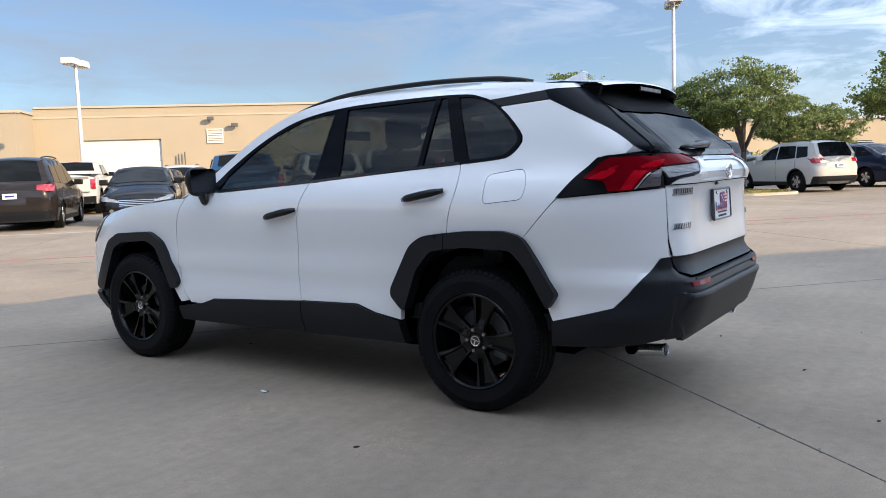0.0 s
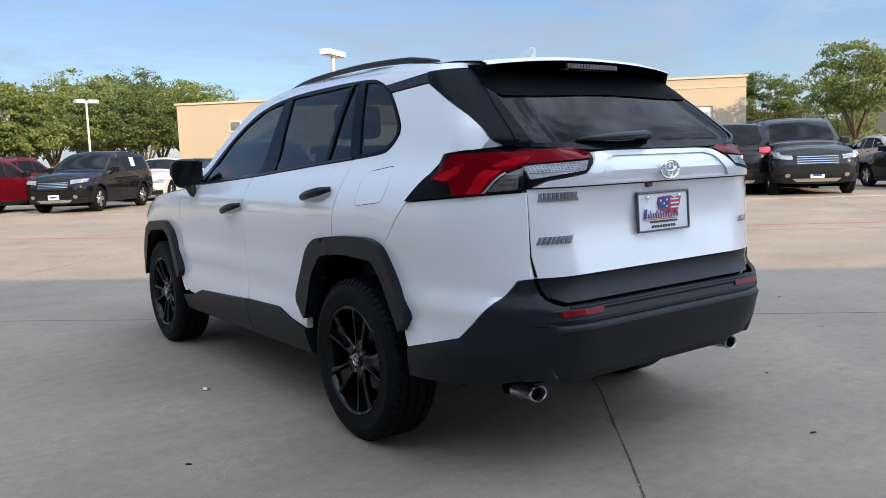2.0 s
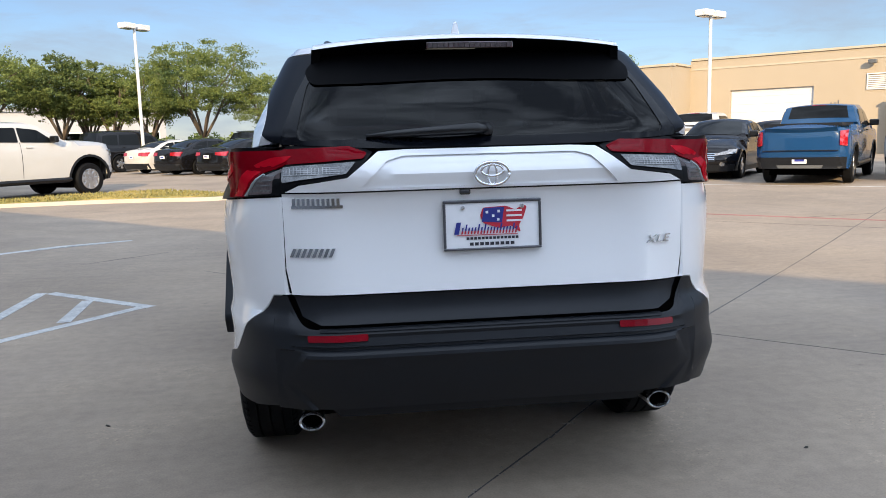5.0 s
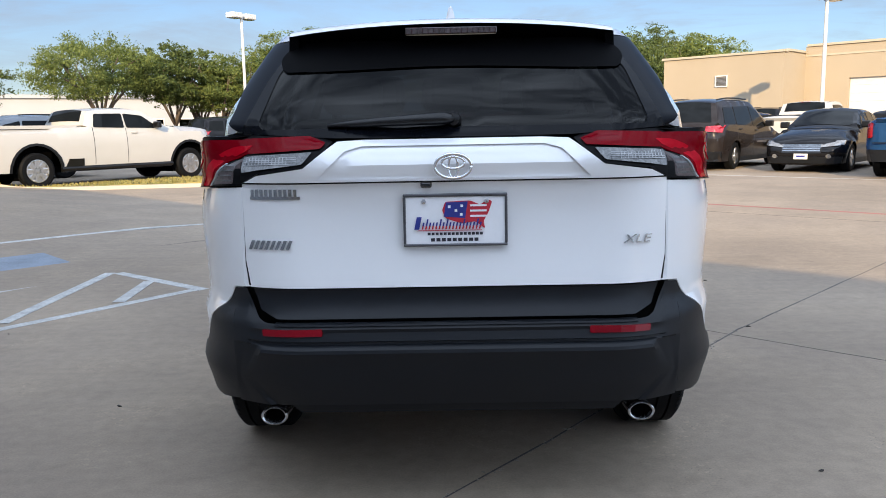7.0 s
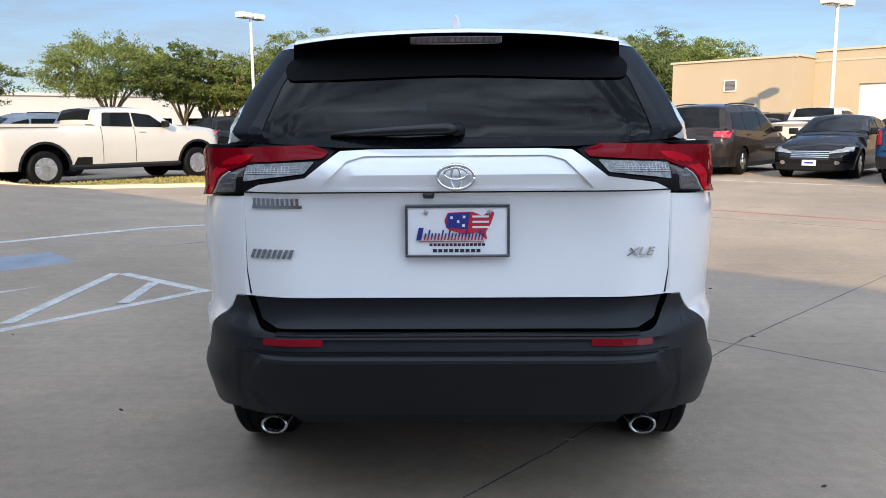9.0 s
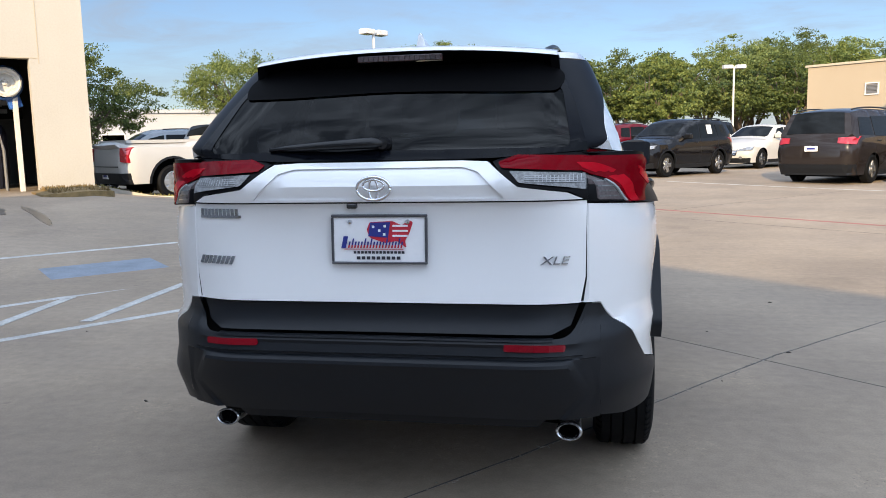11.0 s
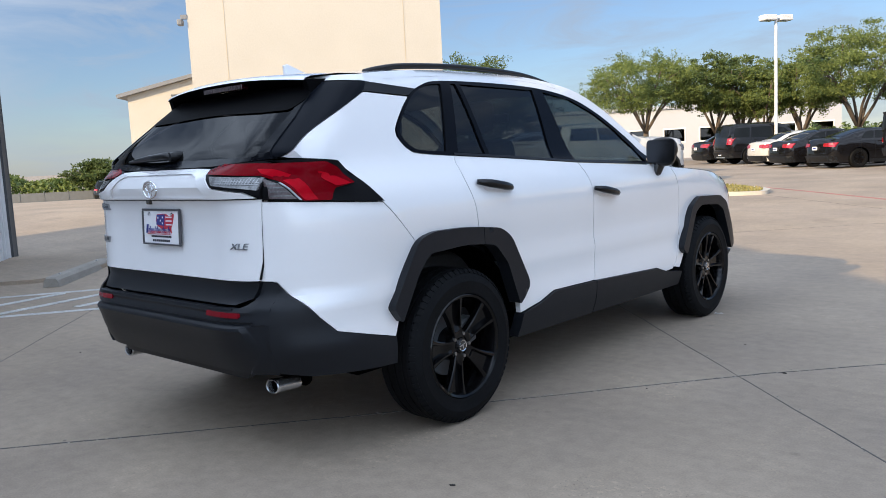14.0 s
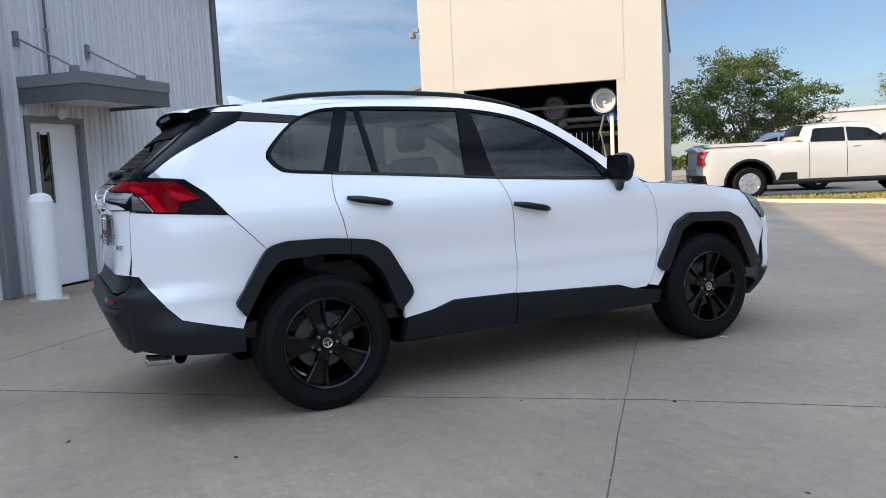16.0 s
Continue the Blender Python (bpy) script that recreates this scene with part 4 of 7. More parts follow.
def showroom():
    t = base("service_building", at_site(0, 0, z=0), "long tan rendered service building with roller doors", "building")

    def wall(a, b, v, top, holes, name="wall"):
        us = sorted({a, b} | {h[k] for h in holes for k in (0, 1)})
        for p, q in zip(us, us[1:]):
            z = -0.3
            for lo, hi in sorted((h[2], h[3]) for h in holes if h[0] < (p + q) / 2 < h[1]) + [(top, top)]:
                if lo > z:
                    part(name, box((p, v, z), (q, v + 0.3, lo)), "tan_wall", t)
                z = hi
    wall(-18.5, -12.5, 35.0, 4.4, [])
    wall(-12.5, 9.9, 37.6, 4.75, [(-10.5, -6.7, -0.3, 3.2), (6.4, 8.3, -0.3, 3.4)])
    part("return_wall", box((-12.8, 35.3, -0.3), (-12.5, 37.9, 4.45)), "tan_wall", t)
    part("end_wall", box((-18.5, 35.3, -0.3), (-18.2, 60, 4.4)), "tan_wall", t)
    part("end_wall", box((9.6, 37.9, -0.3), (9.9, 60, 4.75)), "tan_wall", t)
    part("rear_wall", box((-18.2, 59.7, -0.3), (9.6, 60, 4.6)), "tan_wall", t)
    part("roof", merge(box((-18.2, 35.3, 4.0), (-12.8, 59.7, 4.15)), box((-12.8, 37.9, 4.2), (9.6, 59.7, 4.35))), "pale_wall", t)
    part("coping", merge(box((-18.6, 34.92, 4.4), (-12.42, 35.35, 4.5)), box((-12.42, 37.52, 4.75), (9.98, 37.95, 4.85)), box((-12.85, 35.35, 4.45), (-12.42, 37.52, 4.55))), "tan_trim", t)
    part("band", box((-12.5, 37.57, 4.28), (9.9, 37.6, 4.36)), "tan_trim", t)
    d = part("roller_door", box((-10.5, 37.75, -0.2), (-6.7, 37.8, 3.2)), "white_metal", t, "white sectional roller door")
    for i in range(9):
        part("section", box((-10.48, 37.735, -0.1 + i * 0.37), (-6.72, 37.752, 0.25 + i * 0.37), 0.006), "white_metal", d)
    o = part("raised_door", box((6.4, 37.7, 2.8), (8.3, 37.75, 3.4)), "white_metal", t, "white roller door drawn half up")
    # near-black box: shade of the open bay put into its colour
    part("dark_bay", merge(box((6.2, 41.5, -0.3), (8.5, 41.6, 3.5)), box((6.2, 37.9, -0.3), (6.3, 41.5, 3.5)), box((8.4, 37.9, -0.3), (8.5, 41.5, 3.5)), box((6.3, 37.9, 3.4), (8.4, 41.5, 3.5))), "unlit_void", o)
    for u, v, z, w, h in ((-4.5, 37.6, 2.9, 0.8, 0.72), (0.15, 37.6, 3.3, 0.55, 0.5), (2.85, 37.6, 3.3, 0.6, 0.5), (-15.75, 35.0, 2.95, 0.62, 0.55)):
        g = part("vent", merge(box((u, v - 0.06, z), (u + w, v, z + 0.05)), box((u, v - 0.06, z + h - 0.05), (u + w, v, z + h)), box((u, v - 0.06, z + 0.05), (u + 0.05, v, z + h - 0.05)), box((u + w - 0.05, v - 0.06, z + 0.05), (u + w, v, z + h - 0.05))), "white_metal", t, "white louvred wall vent")
        for i in range(7):
            part("slat", box((u + 0.05, v - 0.045, z + 0.07 + i * (h - 0.14) / 7), (u + w - 0.05, v - 0.01, z + 0.07 + (i + 0.62) * (h - 0.14) / 7)), "white_metal" if v > 36 else "mid_metal", g)
    for u, z in ((-4.25, 4.12), (-3.1, 3.78)):
        part("floodlight", merge(box((u - 0.05, 37.35, z - 0.05), (u + 0.05, 37.6, z + 0.05)), box((u - 0.17, 37.15, z - 0.1), (u + 0.17, 37.4, z + 0.08), 0.03)), "dark_metal", t)
    part("yard_wall", merge(box((-3.4, 36.9, -0.2), (6.1, 37.1, 2.45)), box((-3.45, 36.85, 2.45), (6.15, 37.15, 2.55))), "tan_wall", t)
    part("flue", merge(tube((-5.9, 37.4, 0), (-5.9, 37.4, 2.4), 0.035), tube((-5.6, 37.4, 0), (-5.6, 37.4, 2.5), 0.03)), "dark_metal", t)
    part("side_door", box((-11.95, 37.56, -0.1), (-11.0, 37.6, 2.1)), "tan_trim", t)


showroom()


def plain_block(u, v, w, d, h, mat, label, bays=0, turn=0.0):
    t = base("far_building", at_site(u, v, turn, 0), label, "building")
    part("wall", box((0, 0, -0.3), (w, d, h)), mat, t)
    part("roof_edge", box((-0.2, -0.2, h), (w + 0.2, d + 0.2, h + 0.25)), "pale_wall", t)
    for i in range(bays):
        x = w * (i + 0.5) / bays
        p = part("window", box((x - w / bays * 0.32, -0.02, h * 0.32), (x + w / bays * 0.32, 0.05, h * 0.62)), "white_metal", t)
        part("pane", box((x - w / bays * 0.28, -0.04, h * 0.35), (x + w / bays * 0.28, -0.021, h * 0.59)), "glass_far", p)


plain_block(-61.3, 9.3, 27, 10, 3.9, "pale_wall", "long low white building behind the oaks", 10, 74)
plain_block(24, 52, 26, 14, 4.0, "tan_wall", "beige building behind the parked cars", 0, 0)
plain_block(52, 34, 60, 18, 4.7, "grey_wall", "long grey building behind the trees", 0, -8)
plain_block(30, 66, 14, 8, 3.6, "blue_plastic", "bright blue canopy roof behind the lot", 0, 0)

# ---- lot lamps ----


def lot_lamp(x, y, top, turn, label="white twin-head lot lamp on a tall pole", single=False):
    t = base("lot_lamp", Matrix.Translation((x, y, lie(x, y))) @ pose(0, 0, 0, 0, 0, turn), label, "street lamp", "lamps of the lot")
    part("footing", lathe([(0.001, 0), (0.28, 0), (0.28, 0.6), (0.001, 0.62)], 20), "kerb", t).matrix_basis = pose(0, 0, 0, 0, -90, 0)
    part("pole", tube((0, 0, 0.5), (0, 0, top), 0.075, 0.06, 14), "white_metal", t)
    part("arm", box((-0.3, -0.04, top), (0.3, 0.04, top + 0.07)), "white_metal", t)
    for s in (-1, 1):
        h = part("lamp_head", box((0.12 if s > 0 else -0.74, -0.24, top - 0.06), (0.74 if s > 0 else -0.12, 0.24, top + 0.18), 0.035), "white_metal", t)
        part("lens", box((0.18 if s > 0 else -0.68, -0.18, top - 0.08), (0.68 if s > 0 else -0.18, 0.18, top - 0.062), 0.006), "lamp_clear", h)


lot_lamp(13.53, 26.5, 5.55, 35)
lot_lamp(-9.6, 34.2, 6.3, 60)
lot_lamp(9.9, 53.7, 5.62, 10)
lot_lamp(24.4, 7.2, 6.65, 25)


def fence():
    t = base("fence", at_site(-66, -58, 90), "low dark boundary fence beyond the verge", "fence")
    for i in range(26):
        x = i * 2.0
        z = lie(*(t.matrix_world @ Vector((x, 0, 0))).xy) - t.matrix_world.translation.z
        part("post", box((x - 0.05, -0.05, z - 0.1), (x + 0.05, 0.05, z + 1.0)), "dark_metal", t)
        if i < 25:
            part("panel", box((x + 0.05, -0.02, z + 0.05), (x + 1.95, 0.02, z + 0.9)), "dark_metal", t)


fence()

# ---- the white sport utility vehicle ----
WIDE = [(.20, .80), (.30, .855), (.40, .885), (.50, .89), (.60, .880), (.68, .890), (.73, .884), (.82, .889), (.90, .898), (1.0, .902), (1.07, .888), (1.14, .852), (1.20, .80), (1.28, .765), (1.37, .735), (1.50, .685), (1.58, .648), (1.62, .605), (1.66, .53), (1.70, .40)]
REAR = [(.25, -.86), (.32, -.95), (.40, -.978), (.50, -1.008), (.60, -1.022), (.645, -1.012), (.68, -1.0), (.72, -.965), (.78, -.965), (.86, -.955), (1.0, -.945), (1.10, -.955), (1.15, -.97), (1.20, -.945), (1.24, -.885), (1.30, -.83), (1.60, -.46)]
NOSE = [(.20, 3.50), (.35, 3.59), (.50, 3.61), (.80, 3.59), (.95, 3.44), (1.0, 3.3), (1.1, 3.1)]


def corner(z):
    k = min(1, max(0, (z - 1.18) / 0.1))
    return 0.43 - 0.18 * k, 0.51 - 0.33 * k


def side_x(y, z):
    w = table(WIDE, z) - (0.012 * ((y - 2.2) / 1.3) ** 2 if y > 2.2 else 0)
    c, l = corner(z)
    t = (y - table(REAR, z)) / l
    if t < 1:
        return w - c + c * math.sqrt(1 - (1 - max(0.0, t)) ** 2)
    t = (table(NOSE, z) - y) / 0.64
    if t < 1:
        return w - 0.52 + 0.52 * math.sqrt(1 - (1 - max(0.0, t)) ** 2)
    return w


def rear_y(x, z):
    w = table(WIDE, z)
    c, l = corner(z)
    u = (abs(x) - (w - c)) / c
    return table(REAR, z) + (l * (1 - math.sqrt(max(0.0, 1 - min(u, 1) ** 2))) if u > 0 else 0)


def nose_y(x, z):
    u = (abs(x) - (table(WIDE, z) - 0.52)) / 0.52
    return table(NOSE, z) - (0.64 * (1 - math.sqrt(max(0.0, 1 - min(u, 1) ** 2))) if u > 0 else 0)


SEAM_F = [(2.115, 1.112), (2.20, 1.0), (2.25, .81), (2.235, .56), (2.165, .425)]
SEAM_B = [(1.10, 1.157), (1.135, 1.065), (1.158, .96), (1.18, .68), (1.18, .58), (1.165, .487)]
SEAM_C = [(.117, 1.23), (.093, 1.113), (.124, .98), (.148, .86)]
SILL_TOP = [(1.92, .45), (1.165, .487), (.75, .495), (.62, .455), (.45, .427)]
EAVES = [(-.285, 1.609), (-.1, 1.630), (.2, 1.652), (.6, 1.662), (1.0, 1.646), (1.35, 1.577), (1.6, 1.470), (1.85, 1.31), (2.1, 1.135), (2.2, 1.075)]
DLO_TOP = [(-.215, 1.355), (-.13, 1.45), (-.04, 1.527), (.07, 1.572), (.20, 1.592), (.6, 1.594), (1.0, 1.577), (1.30, 1.53), (1.5, 1.455), (1.68, 1.355), (1.85, 1.24), (1.95, 1.13)]
DLO_LOW = [(1.84, 1.115), (1.1, 1.158), (.5, 1.205), (.12, 1.23), (-.10, 1.247), (-.16, 1.262), (-.205, 1.305)]
FUEL = rounded([(-.065, 1.175), (-.255, 1.200), (-.297, 1.13), (-.285, 1.053), (-.07, 1.033)], 0.03)


def curve(pts, step=0.03):
    """A smooth open line through the points."""
    out = []
    for i in range(len(pts) - 1):
        p0, p1, p2, p3 = pts[max(0, i - 1)], pts[i], pts[i + 1], pts[min(len(pts) - 1, i + 2)]
        n = max(2, int(math.hypot(p2[0] - p1[0], p2[1] - p1[1]) / step))
        for j in range(n):
            t = j / n
            out.append(tuple(0.5 * (2 * p1[k] + (p2[k] - p0[k]) * t + (2 * p0[k] - 5 * p1[k] + 4 * p2[k] - p3[k]) * t * t + (3 * p1[k] - p0[k] - 3 * p2[k] + p3[k]) * t**3) for k in (0, 1)))
    out.append(tuple(pts[-1]))
    return out


def seam_edge(x, zs):
    return [(rear_y(x, z), z) for z in zs]


def wheel(parent, m, side):
    """Black five-spoke wheel; local +x looks outwards."""
    R, hw = 0.358, 0.112
    prof = [(0.225, -hw + 0.02), (0.245, -hw), (0.30, -hw - 0.006), (0.335, -hw + 0.008), (R - 0.006, -hw + 0.024)]
    for a, b in ((-0.082, -0.052), (-0.044, -0.004), (0.004, 0.044), (0.052, 0.082)):
        prof += [(R - 0.012, a - 0.001), (R, a), (R, b), (R - 0.012, b + 0.001)]
    prof += [(R - 0.006, hw - 0.024), (0.335, hw - 0.008), (0.325, hw - 0.002), (0.30, hw + 0.006), (0.285, hw + 0.003), (0.246, hw), (0.228, hw - 0.02)]
    ty = smooth_by_angle(part("wheel", lathe(prof, 72), "rubber", parent, "black all-season tyre on a gloss black wheel"), 28)
    ty.matrix_basis = m
    bm = bmesh.new()
    sec = [(R - 0.020, 0.082), (R, 0.0835), (R - 0.003, 0.091), (0.338, 0.1065), (0.331, 0.100)]
    for k in range(66):
        a = 2 * math.pi * k / 66
        for e in (-1, 1):
            b = a + (0.5 * math.pi / 66 if e > 0 else 0)
            sk = [[bm.verts.new((e * x, r * math.cos(b + d), r * math.sin(b + d))) for r, x in sec] for d in (-0.033, 0.033)]
            for i in range(4):
                bm.faces.new((sk[0][i], sk[0][i + 1], sk[1][i + 1], sk[1][i]))
            bm.faces.new(sk[0])
            bm.faces.new(sk[1][::-1])
    bmesh.ops.recalc_face_normals(bm, faces=bm.faces)
    tagged(part("tread", bm, "rubber", ty), kind="stuff")
    rim = smooth_by_angle(part("rim", lathe([(0.222, hw - 0.03), (0.232, hw - 0.004), (0.226, hw + 0.002), (0.216, hw - 0.004), (0.206, hw - 0.03), (0.200, 0.0), (0.195, -0.08), (0.21, -0.09), (0.222, -hw + 0.03)], 60), "wheel_black", ty), 35)
    rim.matrix_basis = Matrix.Diagonal((1, 1.05, 1.05, 1))
    part("barrel_back", lathe([(0.2, -0.06), (0.001, -0.06)], 32), "underbody", ty)
    disc = part("brake_disc", lathe([(0.06, 0.0), (0.15, 0.0), (0.15, -0.02), (0.06, -0.02)], 40), "dark_metal", ty)
    part("caliper", box((-0.03, 0.08, -0.06), (0.035, 0.165, 0.07), 0.012), "dark_metal", ty)
    for k in range(5):
        a = 2 * math.pi * k / 5 + math.pi / 2
        # each spoke has two raised edges and a hollow between
        bm = bmesh.new()
        grid = []
        for u in (0.040, 0.060, 0.075, 0.090, 0.110, 0.135, 0.160, 0.185, 0.205, 0.214):
            half = table([(0.04, 0.028), (0.09, 0.033), (0.14, 0.043), (0.19, 0.060), (0.214, 0.071)], u)
            row = []
            for k in (-1.0, -0.97, -0.86, -0.66, -0.54, 0.0, 0.54, 0.66, 0.86, 0.97, 1.0):
                v, ak = half * k, abs(k)
                drop = 0.030 if ak == 1 else 0.004 if ak > 0.9 else 0.0 if ak > 0.6 else 0.024 * ease(0.065, 0.10, u)
                row.append(bm.verts.new((hw - 0.006 - 0.030 * (1 - u / 0.214) - drop, u * math.cos(a) - v * math.sin(a), u * math.sin(a) + v * math.cos(a))))
            grid.append(row)
        for p, q in zip(grid, grid[1:]):
            for i in range(10):
                bm.faces.new((p[i], q[i], q[i + 1], p[i + 1]))
        bmesh.ops.recalc_face_normals(bm, faces=bm.faces)
        smooth_by_angle(part("spoke", bm, "wheel_black", rim), 40)
    part("hub", lathe([(0.001, hw - 0.028), (0.033, hw - 0.028), (0.036, hw - 0.034), (0.066, hw - 0.036), (0.075, hw - 0.06), (0.075, 0.0)], 36), "wheel_black", rim)
    part("centre_cap", lathe([(0.001, hw - 0.022), (0.027, hw - 0.023), (0.029, hw - 0.03)], 28), "gloss_black", rim)
    ring = merge(lathe([(0.021, hw - 0.021), (0.025, hw - 0.0195), (0.0245, hw - 0.022)], 24), box((hw - 0.0215, -0.019, 0.002), (hw - 0.0198, 0.019, 0.006)), box((hw - 0.0215, -0.003, -0.018), (hw - 0.0198, 0.003, 0.004)))
    part("cap_ring", ring, "chrome", rim, "chrome ring mark on the cap")
    for k in range(5):
        a = 2 * math.pi * k / 5 + math.pi / 2 + math.pi / 5
        y, z = 0.052 * math.cos(a), 0.052 * math.sin(a)
        part("lug_nut", tube((hw - 0.05, y, z), (hw - 0.026, y, z), 0.0105, 0.008, 6), "steel", rim)
    return ty


def suv():
    t = base("suv", Matrix.Translation((-0.02, 0, 0)), "white compact suv with black plastic cladding and black wheels", "car")
    P = "white_paint"
    for s in (-1, 1):
        def lift(off=0.0):
            return lambda y, z: Vector((s * (side_x(y, z) + off), y, z))
        deep = Vector((-s * 0.03, 0, 0))

        def even(off):
            """As lift, but without the ripple of the body side."""
            return lambda y, z: Vector((s * ((side_x(y, .50) + side_x(y, .68) + side_x(y, .86)) / 3 + off), y, z))

        def panel(name, outline, mat, off=0.0, step=0.05, holes=(), gap=0.0025, dp=None, label="", deg=30):
            o = part(name, sheet(inset(outline, gap) if gap else outline, (even if "arch_trim" in name else lift)(off), step, holes, deep if dp is None else Vector((-s * dp, 0, 0))), mat, t, label)
            return smooth_by_angle(o, deg)

        B, C, F = curve(SEAM_B), curve(SEAM_C), curve(SEAM_F)
        low = curve(DLO_LOW)
        panel("front_door", [(1.95, 1.122)] + F[:-1] + [(2.15, .415), (2.05, .41)] + SILL_TOP[:2] + B[::-1] + curve([(1.10, 1.157), (1.84, 1.114)])[1:], P)
        panel("rear_door", B[:-1] + SILL_TOP[1:] + [(.44, .56), (.34, .755), (.26, .835)] + C[::-1] + curve([(.117, 1.23), (.5, 1.205), (1.10, 1.157)])[1:-1], P)
        q = C[::-1] + curve([(.117, 1.23), (-.10, 1.247), (-.16, 1.262), (-.205, 1.305), (-.215, 1.355), (-.13, 1.45), (-.06, 1.508)])[1:] + [(-.335, 1.525)] + curve([(-.335, 1.525), (-.65, 1.368), (-.80, 1.258)])[1:]
        q += [(-.78, 1.252), (-.64, 1.240), (-.55, 1.172), (-.463, 1.060), (-.30, .888), (-.26, .83), (-.19, .85), (.016, .86)]
        panel("quarter_panel", q, P, holes=[FUEL] if s < 0 else ())
        if s < 0:
            panel("fuel_door", FUEL, P, gap=0.003, dp=0.012)
        zs = [1.09 - 0.03 * i for i in range(11)]
        panel("rear_corner", [(-.463, 1.058)] + seam_edge(0.662, zs) + [(rear_y(.655, .778), .778), (rear_y(.70, .775), .775), (-.84, .716), (-.77, .625), (-.71, .562), (-.43, .490), (-.39, .58), (-.28, .785), (-.29, .878)], P, step=0.035, gap=0.0012)
        fen = F + [(2.25, .41), (2.31, .50), (2.42, .745), (2.53, .825), (2.82, .812), (2.92, .765), (3.09, .46), (3.2, .5), (3.30, .74), (3.14, .865), (3.05, .985), (2.8, 1.022), (2.6, 1.045), (2.35, 1.068), (2.15, 1.085)]
        panel("fender", fen, P)
        panel("roof_side", curve(EAVES) + [(2.115, 1.112), (1.965, 1.124)] + curve(DLO_TOP)[::-1][1:-14] + [(0.0, 1.547), (-.30, 1.572)], P, step=0.03, gap=0.0)
        panel("roof_strip", [(-.302, 1.571), (0.0, 1.546), (-.058, 1.511), (-.336, 1.526)], "satin_black", 0.001, 0.04, label="black floating-roof strip")
        panel("spoiler_side", [(-.285, 1.607), (-.300, 1.573), (-.522, 1.580), (-.52, 1.600)], P, 0.001, 0.03, gap=0.001)
        # rear pillar: wraps from the hatch edge round the corner to the quarter panel
        far = sorted((z, y) for y, z in curve([(-.300, 1.572), (-.336, 1.526)])[:-1] + curve([(-.336, 1.526), (-.65, 1.369), (-.80, 1.259)]))
        hid = [(1.255, .640), (1.42, .590), (1.50, .550), (1.574, .515)]
        bm = bmesh.new()
        grid = []
        for i in range(25):
            z = 1.2595 + (1.5725 - 1.2595) * i / 24
            c, l = corner(z)
            w, y0 = table(WIDE, z), table(REAR, z)
            a0 = math.asin(max(0.0, min(1.0, (table(hid, z) - w + c) / c)))
            d = table(far, z) - y0
            a1 = math.acos(max(-1.0, 1 - d / l)) if d < l else math.pi / 2 + (d - l) / .22
            row = []
            for k in range(17):
                a = a0 + (a1 - a0) * k / 16
                e = min(a, math.pi / 2)
                row.append(bm.verts.new((s * (w - c + c * math.sin(e) + .003 * math.sin(e)), y0 + l * (1 - math.cos(e)) + max(0.0, a - math.pi / 2) * .22 - .003 * math.cos(e), z)))
            grid.append(row)
        for p, q in zip(grid, grid[1:]):
            for k in range(16):
                bm.faces.new((p[k], p[k + 1], q[k + 1], q[k]) if s > 0 else (p[k], q[k], q[k + 1], p[k + 1]))
        part("rear_pillar", bm, "pillar_trim", t, "satin black rear pillar trim", smooth=True)
        # glass and its black surround
        G = {"door_glass": [(1.10, 1.172), (1.855, 1.132), (1.83, 1.215), (1.67, 1.335), (1.49, 1.437), (1.29, 1.514), (1.035, 1.557)],
             "rear_door_glass": [(.385, 1.228), (.91, 1.187), (.945, 1.564), (.338, 1.578)],
             "fixed_glass": [(.155, 1.244), (.352, 1.231), (.308, 1.578), (.268, 1.579)],
             "quarter_glass": curve([(.075, 1.25), (-.09, 1.262), (-.14, 1.277), (-.178, 1.312), (-.19, 1.355), (-.11, 1.45), (-.02, 1.523), (.09, 1.566), (.195, 1.576)])}
        panel("window_surround", curve(DLO_TOP) + low, "glass_border", 0.002, 0.04, holes=list(G.values()), gap=0.001, dp=0.02, label="black window frames and pillars")
        for k, g in G.items():
            panel(k, g, "glass_front" if k == "door_glass" else "glass_side", -0.006, 0.08, gap=-0.002, dp=0.004, label="dark tinted side glass")
        # mouldings
        panel("belt_moulding", [(1.95, 1.128), (1.84, 1.117), (1.1, 1.160), (.5, 1.207), (.12, 1.232), (.12, 1.243), (.5, 1.218), (1.1, 1.171), (1.84, 1.128)], "satin_black", 0.006, 0.06, gap=0.0, dp=0.012)
        fl = [(-.415, .548), (-.462, .615), (-.29, .885), (-.19, .908), (.02, .905), (.146, .893)]
        fi = [(.146, .813), (.016, .825), (-.23, .815), (-.30, .742)]
        panel("rear_arch_trim", rounded(fl + fi, [.01, .02, .05, .03, .05, 0, 0, .05, .03, .03]), "black_plastic", 0.034, 0.03, gap=0.0, dp=0.07, label="matt black wheel arch moulding")
        panel("rear_arch_trim", rounded([(.150, .893), (.28, .877), (.36, .828), (.49, .600), (.492, .56), (.45, .515), (.41, .48), (.32, .705), (.23, .80), (.150, .813)], [0, .04, .04, .02, .02, .01, .02, .03, .03, 0]), "black_plastic", 0.034, 0.03, gap=0.0, dp=0.07, label="matt black wheel arch moulding")
        panel("front_arch_trim", rounded([(2.30, .49), (2.235, .535), (2.39, .81), (2.50, .868), (2.85, .852), (2.96, .80), (3.19, .47), (3.07, .44), (2.90, .75), (2.81, .79), (2.53, .807), (2.44, .765)], .03), "black_plastic", 0.034, 0.03, gap=0.0, dp=0.07, label="matt black wheel arch moulding")
